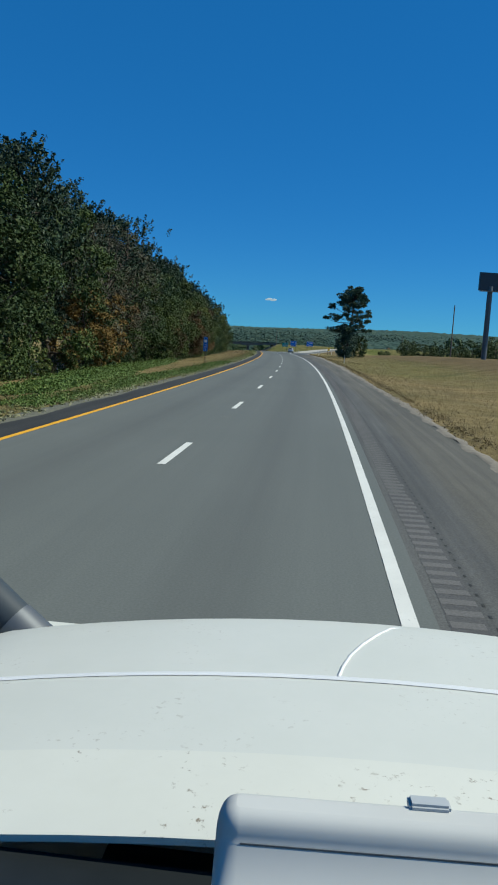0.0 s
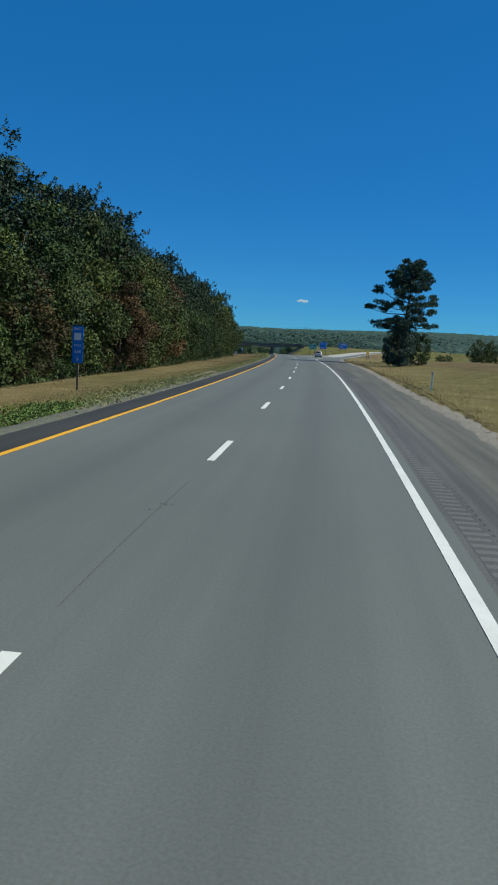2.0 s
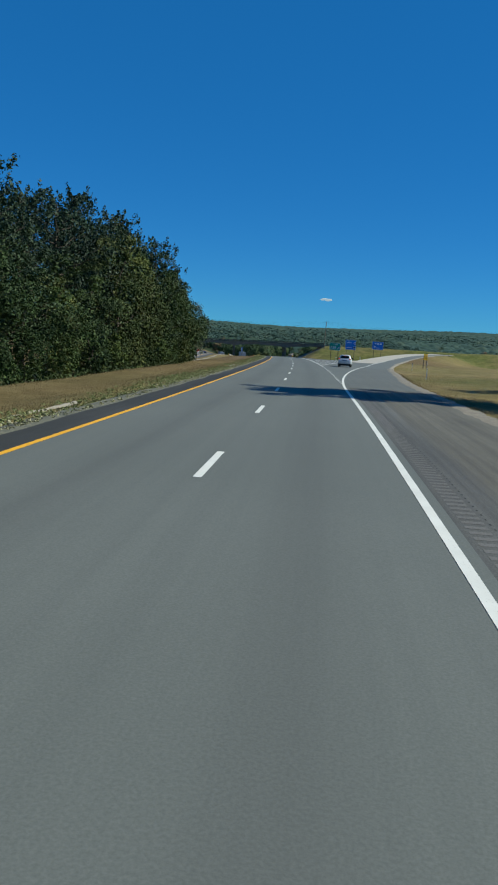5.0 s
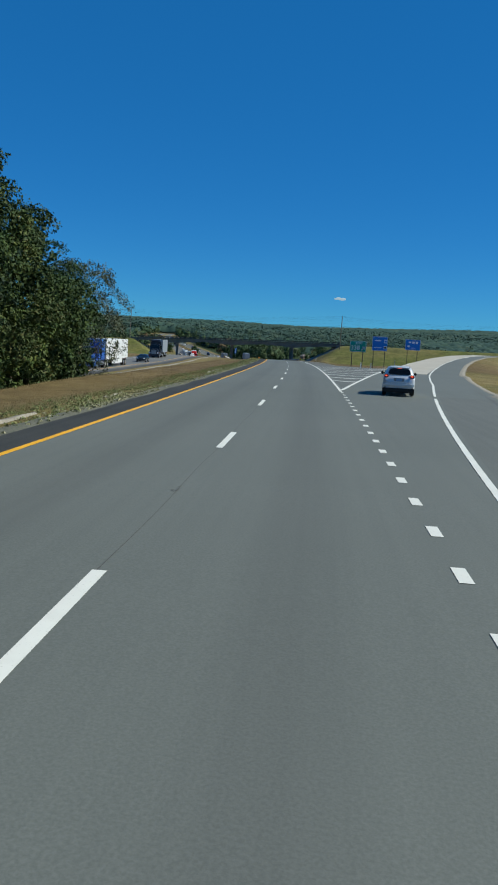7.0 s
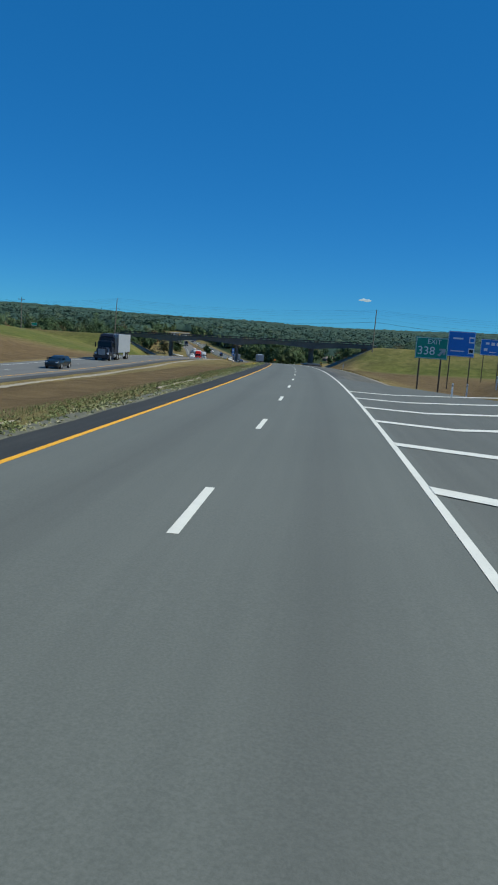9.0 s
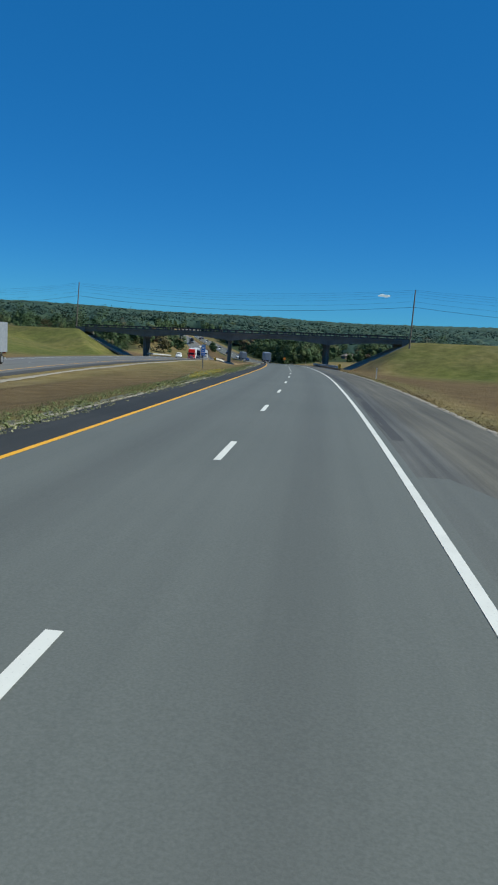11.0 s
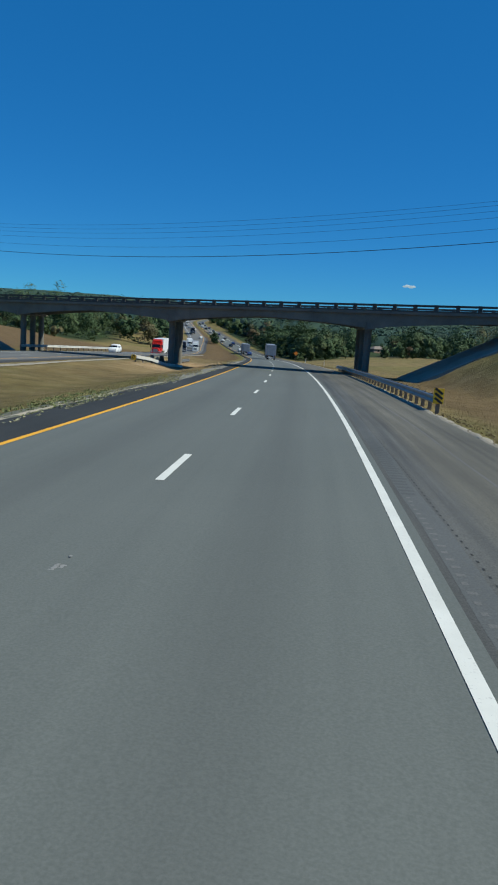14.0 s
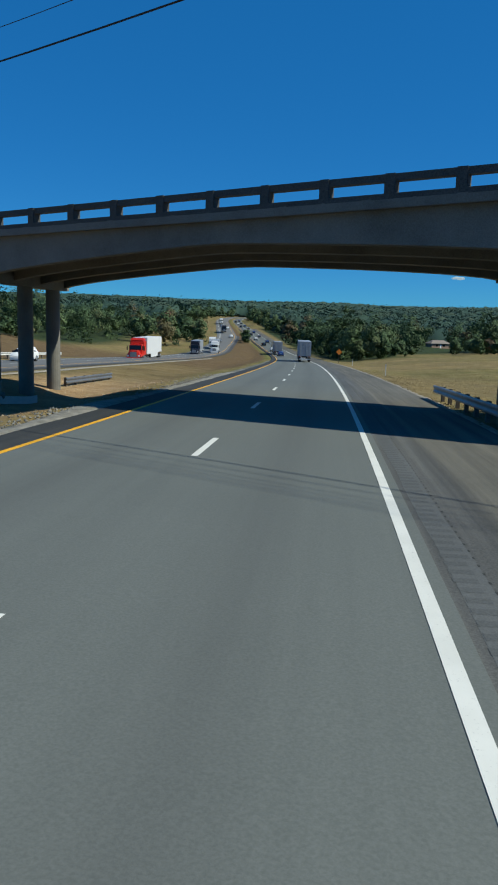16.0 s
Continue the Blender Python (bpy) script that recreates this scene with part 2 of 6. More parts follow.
def ground_build(t, b):
    big, mid, fine = noise_tex(t, .035, 5, .6), noise_tex(t, .5, 6, .7), noise_tex(t, 7, 5, .75)
    dry = ramp(t, mid.outputs["Fac"], [(.25, (.145, .105, .046)), (.5, (.245, .185, .086)), (.75, (.34, .27, .14))])
    green = ramp(t, mid.outputs["Fac"], [(.25, (.055, .075, .018)), (.5, (.12, .135, .035)), (.75, (.20, .19, .07))])
    soil = ramp(t, mid.outputs["Fac"], [(.3, (.28, .175, .088)), (.7, (.50, .36, .205))])
    brown = ramp(t, mid.outputs["Fac"], [(.3, (.108, .072, .035)), (.7, (.188, .130, .068))])
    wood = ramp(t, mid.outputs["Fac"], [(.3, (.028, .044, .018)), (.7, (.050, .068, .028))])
    g = t.nodes.new("ShaderNodeMath")
    g.operation = "ADD"
    t.links.new(attr(t, "green"), g.inputs[0])
    half = node(t, "ShaderNodeMapRange")
    half.inputs["From Min"].default_value, half.inputs["From Max"].default_value = .35, .65
    half.inputs["To Min"].default_value, half.inputs["To Max"].default_value = -.3, .3
    t.links.new(big.outputs["Fac"], half.inputs["Value"])
    t.links.new(half.outputs[0], g.inputs[1])
    g.use_clamp = True
    c = mix(t, g.outputs[0], dry, green)
    patch = noise_tex(t, .16, 4, .65)
    c = mix(t, .6, c, ramp(t, patch.outputs["Fac"], [(.36, (.66, .70, .70)), (.64, (1.16, 1.1, 1.0))]), "MULTIPLY")
    c = mix(t, attr(t, "brown"), c, brown)
    c = mix(t, attr(t, "soil"), c, soil)
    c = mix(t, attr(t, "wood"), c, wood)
    c = mix(t, .35, c, ramp(t, fine.outputs["Fac"], [(.3, (.35, .35, .35)), (.7, (1, 1, 1))]), "MULTIPLY")
    t.links.new(c, b.inputs["Base Color"])
    bump(t, b, fine.outputs["Fac"], .8, .12)


shader("ground_cover", ground_build, .95, spec=.1)


def leaf_build(stops, vary=.5, bough=False):
    def build(t, b):
        g = t.nodes.new("ShaderNodeNewGeometry")
        o = t.nodes.new("ShaderNodeObjectInfo")
        a = t.nodes.new("ShaderNodeMath")
        a.operation = "MULTIPLY_ADD"
        t.links.new(g.outputs["Random Per Island"], a.inputs[0])
        a.inputs[1].default_value = vary
        s2 = t.nodes.new("ShaderNodeMath")
        s2.operation = "MULTIPLY"
        t.links.new(o.outputs["Random"], s2.inputs[0])
        s2.inputs[1].default_value = 1 - vary
        t.links.new(s2.outputs[0], a.inputs[2])
        c = ramp(t, a.outputs[0], stops)
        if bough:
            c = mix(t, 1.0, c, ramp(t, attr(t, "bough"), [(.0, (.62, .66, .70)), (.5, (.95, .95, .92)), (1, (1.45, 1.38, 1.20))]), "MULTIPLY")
        t.links.new(c, b.inputs["Base Color"])
        b.inputs["Transmission Weight"].default_value = 0
        b.inputs["Subsurface Weight"].default_value = 0
    return build


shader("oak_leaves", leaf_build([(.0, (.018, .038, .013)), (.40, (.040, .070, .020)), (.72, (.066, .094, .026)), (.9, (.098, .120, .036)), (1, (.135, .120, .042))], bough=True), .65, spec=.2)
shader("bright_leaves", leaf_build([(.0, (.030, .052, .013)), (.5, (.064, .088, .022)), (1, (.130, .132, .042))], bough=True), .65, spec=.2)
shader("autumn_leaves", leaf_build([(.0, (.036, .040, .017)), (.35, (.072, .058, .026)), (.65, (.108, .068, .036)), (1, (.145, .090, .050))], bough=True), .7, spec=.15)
shader("rust_leaves", leaf_build([(.0, (.070, .050, .015)), (.5, (.155, .098, .028)), (1, (.24, .16, .055))]), .75, spec=.15)
shader("dusty_leaves", leaf_build([(.0, (.055, .058, .038)), (.5, (.105, .100, .066)), (1, (.16, .145, .10))]), .75, spec=.15)
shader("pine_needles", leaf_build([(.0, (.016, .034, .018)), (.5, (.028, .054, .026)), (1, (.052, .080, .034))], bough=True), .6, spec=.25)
shader("lone_pine_needles", leaf_build([(.0, (.024, .055, .042)), (.5, (.045, .090, .062)), (1, (.082, .130, .076))]), .6, spec=.3)
shader("weed_leaves", leaf_build([(.0, (.10, .125, .045)), (.5, (.185, .21, .085)), (.85, (.28, .29, .14)), (1, (.42, .39, .24))]), .75, spec=.15)
shader("straw_clippings", leaf_build([(.0, (.17, .17, .085)), (.5, (.29, .28, .16)), (1, (.46, .42, .28))], .8), .8, spec=.2)
shader("dry_grass", leaf_build([(.0, (.12, .088, .04)), (.5, (.20, .152, .075)), (1, (.30, .245, .14))], .8), .8, spec=.2)
shader("sapling_leaves", leaf_build([(.0, (.038, .052, .024)), (.5, (.070, .080, .038)), (1, (.125, .120, .062))], .8), .6, spec=.3)
shader("lush_leaves", leaf_build([(.0, (.040, .080, .014)), (.5, (.085, .140, .026)), (1, (.165, .205, .052))], .8), .6, spec=.25)
shader("field_leaves", leaf_build([(.0, (.034, .056, .020)), (.5, (.064, .092, .030)), (1, (.118, .132, .048))]), .7, spec=.2)
shader("flower_yellow", leaf_build([(.0, (.30, .22, .02)), (.5, (.50, .36, .03)), (1, (.62, .50, .08))], .8), .7, spec=.2)
shader("brown_grass", leaf_build([(.0, (.09, .06, .028)), (.5, (.16, .11, .055)), (1, (.24, .18, .095))], .8), .85, spec=.2)
# distance haze is put into this leaf colour: bluer and paler than near leaves
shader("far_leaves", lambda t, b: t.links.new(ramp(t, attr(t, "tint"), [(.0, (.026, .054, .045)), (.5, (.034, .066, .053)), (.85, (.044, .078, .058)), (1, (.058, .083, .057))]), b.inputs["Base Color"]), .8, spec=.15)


def woods_build(t, b):
    g = t.nodes.new("ShaderNodeNewGeometry")
    c = ramp(t, attr(t, "tint"), [(.0, (.038, .070, .030)), (.4, (.062, .100, .040)), (.78, (.080, .118, .048)), (.9, (.098, .118, .050)), (.96, (.135, .100, .052)), (1, (.145, .080, .048))])
    c = mix(t, .55, c, ramp(t, g.outputs["Random Per Island"], [(0, (.7, .7, .7)), (1, (1.25, 1.25, 1.25))]), "MULTIPLY")
    t.links.new(c, b.inputs["Base Color"])


shader("woods_leaves", woods_build, .7, spec=.2)


def bark_build(t, b):
    n1 = noise_tex(t, 6, 6, .7)
    t.links.new(ramp(t, n1.outputs["Fac"], [(.3, (.035, .026, .018)), (.7, (.12, .095, .07))]), b.inputs["Base Color"])
    bump(t, b, n1.outputs["Fac"], .8, .05)


shader("bark", bark_build, .95)


def timber_build(t, b):
    n1 = noise_tex(t, 3, 6, .7)
    t.links.new(ramp(t, n1.outputs["Fac"], [(.3, (.09, .075, .06)), (.7, (.20, .175, .15))]), b.inputs["Base Color"])


shader("weathered_timber", timber_build, .9)


def steel_build(a, c2):
    def build(t, b):
        n1 = noise_tex(t, 2.5, 5, .7)
        t.links.new(ramp(t, n1.outputs["Fac"], [(.3, a), (.7, c2)]), b.inputs["Base Color"])
    return build


shader("galvanized_steel", steel_build((.22, .23, .24), (.36, .37, .38)), .45, .8)
shader("rail_pale", steel_build((.42, .42, .40), (.55, .54, .51)), .6)
shader("rusty_steel", steel_build((.07, .055, .045), (.16, .13, .11)), .75, .3)
shader("silver_paint", steel_build((.56, .58, .60), (.62, .64, .66)), .32, .35)
shader("white_body", steel_build((.70, .70, .69), (.78, .78, .77)), .35)


def dirty_paint(a, c2, dirt):
    def build(t, b):
        n1, big, fine = noise_tex(t, 2.5, 5, .7), noise_tex(t, 5, 3, .6), noise_tex(t, 55, 4, .7)
        c = ramp(t, n1.outputs["Fac"], [(.3, a), (.7, c2)])
        spots = mix(t, 1.0, ramp(t, fine.outputs["Fac"], [(.60, (0, 0, 0)), (.68, (1, 1, 1))]), ramp(t, big.outputs["Fac"], [(.50, (0, 0, 0)), (.60, (dirt, dirt, dirt))]), "MULTIPLY")
        t.links.new(mix(t, spots, c, (.20, .16, .11)), b.inputs["Base Color"])
    return build


shader("hood_white", dirty_paint((.595, .600, .540), (.635, .635, .575), .35), .45, spec=.3)
shader("cowl_white", dirty_paint((.635, .63, .555), (.68, .675, .60), .9), .5, spec=.3)
shader("pipe_grey", steel_build((.035, .045, .052), (.055, .065, .075)), .55, spec=.3)
shader("box_grey", steel_build((.50, .50, .475), (.55, .55, .525)), .7)
shader("latch_grey", steel_build((.40, .42, .43), (.44, .46, .47)), .5)
shader("trailer_white", steel_build((.58, .59, .60), (.70, .70, .70)), .45)
shader("trailer_grey", steel_build((.22, .24, .27), (.32, .34, .37)), .5, .2)
shader("truck_blue", steel_build((.010, .075, .34), (.014, .10, .42)), .3)
shader("truck_red", steel_build((.55, .022, .012), (.66, .03, .016)), .3)
shader("truck_dark", steel_build((.012, .014, .024), (.02, .022, .035)), .3)
shader("car_black", steel_build((.008, .012, .016), (.014, .02, .026)), .25)
shader("car_blue", steel_build((.02, .05, .16), (.03, .07, .2)), .3)
shader("car_grey", steel_build((.20, .21, .22), (.26, .27, .28)), .3, .5)
shader("black_plastic", steel_build((.007, .010, .012), (.014, .018, .020)), .6, spec=.3)
shader("rubber", steel_build((.012, .012, .012), (.022, .021, .020)), .85)
shader("glass_dark", (.008, .011, .015), .08, spec=.35)
shader("wheel_alloy", steel_build((.45, .46, .47), (.6, .6, .61)), .35, .8)
shader("red_lens", (.30, .012, .01), .25)
shader("clear_lens", (.75, .76, .78), .15)
shader("plate_blue", (.20, .33, .50), .5)
shader("sign_green", steel_build((.008, .25, .18), (.012, .28, .20)), .5)
shader("sign_blue", steel_build((.012, .17, .55), (.016, .19, .62)), .5)
shader("sign_yellow", steel_build((.78, .47, .02), (.85, .53, .03)), .5)
shader("sign_orange", (.75, .22, .02), .5)
shader("sign_white", (.78, .78, .77), .5)
shader("sign_black", (.015, .015, .016), .5)
shader("sign_back", steel_build((.10, .11, .12), (.15, .16, .17)), .5, .5)
shader("wire_black", (.01, .01, .012), .6)
shader("roof_shingle", steel_build((.16, .13, .11), (.26, .22, .19)), .9)
shader("brick_wall", steel_build((.25, .16, .12), (.36, .25, .19)), .9)
# the cloud's sunlit white is emission over a dark grey base
cloud = shader("cloud_glow", (.10, .11, .12), 1.0)
cloud.node_tree.nodes["Principled BSDF"].inputs["Emission Color"].default_value = (.60, .74, .85, 1)
cloud.node_tree.nodes["Principled BSDF"].inputs["Emission Strength"].default_value = .56
lamp = shader("brake_glow", (.5, .01, .01), .3)
lamp.node_tree.nodes["Principled BSDF"].inputs["Emission Color"].default_value = (1, .13, .05, 1)
lamp.node_tree.nodes["Principled BSDF"].inputs["Emission Strength"].default_value = .9


# ---- mesh helpers ----
def mesh_ob(name, verts, faces, mat, parent=None, label="", smooth_faces=False):
    me = bpy.data.meshes.new(name)
    me.from_pydata([tuple(v) for v in verts], [], [tuple(f) for f in faces])
    me.update()
    for m in (mat if isinstance(mat, (list, tuple)) else [mat]):
        me.materials.append(MATS[m])
    if smooth_faces:
        me.polygons.foreach_set("use_smooth", [True] * len(me.polygons))
    ob = new(name, me)
    if parent:
        ob.parent = parent
    if label:
        ob["label"] = label
    return ob


def quads_ob(name, v, mat, parent=None, k=4):
    """One mesh of separate polygons of k corners each, from an array (count * k, 3)."""
    v = np.asarray(v, np.float32).reshape(-1, 3)
    n = len(v) // k
    me = bpy.data.meshes.new(name)
    me.vertices.add(len(v))
    me.vertices.foreach_set("co", v.ravel())
    me.loops.add(n * k)
    me.loops.foreach_set("vertex_index", np.arange(n * k, dtype=np.int32))
    me.polygons.add(n)
    me.polygons.foreach_set("loop_start", np.arange(0, n * k, k, dtype=np.int32))
    me.update(calc_edges=True)
    me.validate()
    me.materials.append(MATS[mat])
    ob = new(name, me)
    if parent:
        ob.parent = parent
    return ob


def part(name, bm, mat, parent, label=""):
    me = bpy.data.meshes.new(name)
    bm.to_mesh(me)
    bm.free()
    me.materials.append(MATS[mat])
    ob = new(name, me)
    ob.parent = parent
    if label:
        ob["label"] = label
    return ob


def thing(name, m, label, category, group=""):
    ob = new(name)
    ob.empty_display_size = .2
    ob.matrix_world = m
    return tagged(ob, label, category, group)


def box(x0, x1, y0, y1, z0, z1, bevel=0.0, taper=None):
    """A box as a bmesh; taper (fx, fy) shrinks its top."""
    bm = bmesh.new()
    bmesh.ops.create_cube(bm, size=1)
    for v in bm.verts:
        top = v.co.z > 0
        fx, fy = taper if (taper and top) else (1, 1)
        v.co = Vector(((x0 + x1) / 2 + v.co.x * (x1 - x0) * fx, (y0 + y1) / 2 + v.co.y * (y1 - y0) * fy, z1 if top else z0))
    if bevel:
        bmesh.ops.bevel(bm, geom=bm.edges[:], offset=bevel, segments=2, affect="EDGES", clamp_overlap=True)
    return bm


def tube(x, y, z0, z1, r0, r1=None, seg=12):
    bm = bmesh.new()
    bmesh.ops.create_cone(bm, cap_ends=True, segments=seg, radius1=r0, radius2=r0 if r1 is None else r1, depth=z1 - z0)
    bmesh.ops.translate(bm, verts=bm.verts, vec=(x, y, (z0 + z1) / 2))
    return bm


def wheel_bm(x, y, z, r, w, seg=20):
    bm = bmesh.new()
    bmesh.ops.create_cone(bm, cap_ends=True, segments=seg, radius1=r, radius2=r, depth=w)
    bmesh.ops.bevel(bm, geom=[e for e in bm.edges if abs(e.verts[0].co.z - e.verts[1].co.z) < 1e-4], offset=min(w, r) * .18, segments=2, affect="EDGES")
    bmesh.ops.rotate(bm, verts=bm.verts, matrix=Matrix.Rotation(radians(90), 3, "Y"))
    bmesh.ops.translate(bm, verts=bm.verts, vec=(x, y, z))
    return bm


def sweep(profile, s_list, fn):
    """A strip swept along the road: profile of (n, z) pairs, closed loop if its ends meet; fn(s) gives (n offset, z offset)."""
    verts, faces = [], []
    k = len(profile)
    for s in s_list:
        dn, dz = fn(s)
        for n, z in profile:
            x, y = place(s, n + dn)
            verts.append((float(x), float(y), float(at(CZ, s) + z + dz)))
    for i in range(len(s_list) - 1):
        for j in range(k - 1):
            a = i * k + j
            faces.append((a, a + 1, a + k + 1, a + k))
    return verts, faces


def on_road(s, n, up=0.0, turn=0.0):
    """The pose of a thing that stands at s, n, its y axis along the road."""
    x, y = place(s, n)
    return pose(float(x), float(y), float(at(CZ, s)) + up, 0, 0, math.degrees(at(TH, s)) + turn)


def on_ground(s, n, turn=0.0, sink=0.0):
    x, y = place(s, n)
    return pose(float(x), float(y), float(terrain(s, n)) - sink, 0, 0, math.degrees(at(TH, s)) + turn)


# ---- ground ----
gs = np.concatenate([np.arange(-160, 60, 5), np.arange(60, 620, 2.5), np.arange(620, 1500, 12), np.arange(1500, 4600, 70)])
half = np.concatenate([np.arange(0, 7, 1.0), [7.55, 7.9, 8.4], np.arange(9, 60, 1.3), np.arange(60, 160, 6), np.geomspace(165, 2600, 26)])
gn = np.concatenate([-half[::-1], half[1:]])
G_S, G_N = np.meshgrid(gs, gn, indexing="ij")
GX, GY = place(G_S, G_N)
GZ = terrain(G_S, G_N)
paved = ((G_N > -5.3) & (G_N < right_edge(G_S) - .2)) | ((G_N - opp_out(G_S) < -20.3) & (G_N - opp_out(G_S) > -31.3))
GZ = np.where(paved & (G_S < 1400), GZ - .12, GZ)
ni, nj = len(gs), len(gn)
idx = np.arange(ni * nj).reshape(ni, nj)
quads = np.stack([idx[:-1, :-1], idx[:-1, 1:], idx[1:, 1:], idx[1:, :-1]], -1).reshape(-1, 4)
quads = quads[:, ::-1]
ground = mesh_ob("ground", np.stack([GX, GY, GZ], -1).reshape(-1, 3), quads, "ground_cover", smooth_faces=True)
tagged(ground, "dry tan and green roadside grass over rolling ground", "ground", kind="structure")
up = ground.data.polygons[len(quads) // 2].normal.z
if up < 0:
    ground.data.flip_normals()
green = .14 + (.06 * smooth(8, 11, G_N) + .14 * smooth(12, 15, G_N) * (1 - smooth(19, 25, G_N))) * (1 - smooth(225, 250, G_S)) + .28 * wave(GX, GY, .05, 1) + .5 * smooth(395, 430, G_S) * smooth(15, 22, G_N) * (1 - smooth(505, 530, G_S)) + .8 * smooth(33, 42, -G_N) * smooth(415, 450, G_S) * (1 - smooth(520, 540, G_S)) + .15 * smooth(14, 22, G_N) * smooth(380, 420, G_S) * (1 - smooth(505, 520, G_S)) + .8 * smooth(60, 74, -G_N) * smooth(260, 320, G_S) * (1 - smooth(520, 560, G_S))
green += .5 * np.exp(-((G_N + 6.5) / 1.6) ** 2) * (G_N < 0) + .35 * np.exp(-((G_N + 9) / 3) ** 2) * (G_S < 50)
soil = 1.4 * np.exp(-((G_S - 494) / 21.5) ** 4 - ((G_N + 11.4) / 4.1) ** 4) * (.75 + .25 * wave(GX, GY, .4))
far_d = np.hypot(GX + 20, GY - 230)
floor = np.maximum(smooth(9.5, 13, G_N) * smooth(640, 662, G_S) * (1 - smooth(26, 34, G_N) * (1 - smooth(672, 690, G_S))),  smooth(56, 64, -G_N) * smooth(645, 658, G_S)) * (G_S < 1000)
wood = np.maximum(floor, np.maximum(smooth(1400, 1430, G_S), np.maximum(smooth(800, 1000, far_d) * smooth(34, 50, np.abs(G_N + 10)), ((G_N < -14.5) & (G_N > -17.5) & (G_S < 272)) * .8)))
brown = ((G_N < -7.5) & (G_N > -16.5) & (G_S > 150)) * (.85 - .5 * smooth(350, 400, G_S) - .4 * (1 - smooth(255, 285, G_S))) + smooth(35, 38, -G_N) * (1 - smooth(58, 74, -G_N)) * smooth(240, 290, G_S) * (1 - smooth(405, 445, G_S)) * .95 + .9 * smooth(9, 12, G_N) * (1 - smooth(26, 52, G_N)) * smooth(296, 318, G_S) * (1 - smooth(400, 450, G_S))
brown = brown + .75 * smooth(19, 25, G_N) * (1 - smooth(45, 60, G_N)) * (1 - smooth(190, 225, G_S))
brown = brown + .9 * ((G_N < -7) & (G_N > -19)) * smooth(535, 580, G_S) + .75 * smooth(8.5, 10, G_N) * (1 - smooth(14, 18, G_N)) * smooth(395, 420, G_S) * (1 - smooth(470, 500, G_S)) + smooth(34, 38, -G_N) * smooth(500, 540, G_S) * (1 - smooth(640, 680, G_S))
brown = np.clip(brown, 0, 1) * (1 - np.clip(soil, 0, 1))
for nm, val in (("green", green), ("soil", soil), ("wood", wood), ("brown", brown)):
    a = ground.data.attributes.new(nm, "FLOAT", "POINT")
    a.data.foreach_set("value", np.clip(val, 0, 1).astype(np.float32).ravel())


# ---- pavements ----
def pavement(name, s_list, left, right, lift, mat, label, tracks=(), step=.5, parent=None):
    """A paved strip between n = left(s) and right(s), with a downturned edge; tracks: centres of wheel tracks."""
    cols = 25 if tracks else 5
    verts, val, lat, lon = [], [], [], []
    for s in s_list:
        a, b2 = float(left(s)), float(right(s))
        for j in range(cols):
            n = a + (b2 - a) * j / (cols - 1)
            x, y = place(s, n)
            verts.append((float(x), float(y), float(at(CZ, s)) + float(lift(s, n))))
            lat.append(n)
            lon.append(s)
            val.append(sum(math.exp(-((n - c) / .5) ** 2) for c in tracks))
    base = len(verts)
    faces = [(i * cols + j, i * cols + j + 1, (i + 1) * cols + j + 1, (i + 1) * cols + j) for i in range(len(s_list) - 1) for j in range(cols - 1)]
    for j0 in (0, cols - 1):
        start = len(verts)
        for i in range(len(s_list)):
            x, y, z = verts[i * cols + j0]
            verts.append((x, y, z - .3))
            val.append(0)
            lat.append(0)
            lon.append(0)
        for i in range(len(s_list) - 1):
            q = (i * cols + j0, (i + 1) * cols + j0, start + i + 1, start + i)
            faces.append(q if j0 else q[::-1])
    ob = mesh_ob(name, verts, faces, mat, parent)
    a = ob.data.attributes.new("track", "FLOAT", "POINT")
    a.data.foreach_set("value", np.array(val, np.float32).clip(0, 1))
    for nm, arr in (("lat", lat), ("lon", lon)):
        ob.data.attributes.new(nm, "FLOAT", "POINT").data.foreach_set("value", np.array(arr, np.float32))
    return tagged(ob, label, "road", kind="structure")


def left_edge(s):
    """Outer edge of the black shoulder on the left."""
    return float(np.interp(s, [-60, 250, 310, 335, 440, 452, 520], [-4.80, -4.80, -4.90, -5.42, -5.42, -4.90, -4.90]))


near_s = np.concatenate([np.arange(-60, 760, 4.0), np.arange(760, 1420, 20.0)])
def edge_n(s):
    """The white edge line, bending away into the exit."""
    q = np.clip(np.asarray(s, float) - 187, 0, None)
    return 3.66 + .002 * q ** 2 / (1 + .006 * q)


road = pavement("road", near_s, lambda s: -3.82, lambda s: 3.88, lambda s, n: 0.0, "road_asphalt",
                "smooth grey asphalt highway lanes", tracks=(1.83, -1.83))
pavement("exit_lane", np.arange(196, 250.1, 3.0), lambda s: 3.88, lambda s: float(edge_n(s)) + .2, lambda s, n: -.003, "road_asphalt", "grey asphalt exit lane opening from the highway")
pavement("road_shoulder_right", near_s[near_s < 193], lambda s: 3.88, lambda s: right_edge(s), lambda s, n: -.006, "shoulder_asphalt", "brownish worn asphalt shoulder")
pavement("exit_shoulder", np.concatenate([near_s[(near_s > 191) & (near_s < 250)], [250.1]]), lambda s: max(3.88, float(edge_n(s)) + .2) if s > 196 else 3.88, lambda s: right_edge(s), lambda s, n: -.006, "gore_asphalt", "dark grey asphalt shoulder of the exit lane")
pavement("road_shoulder_far", near_s[(near_s > 246) & (near_s < 1000)], lambda s: 3.88, lambda s: right_edge(s), lambda s, n: -.006, "shoulder_asphalt", "brownish worn asphalt shoulder")
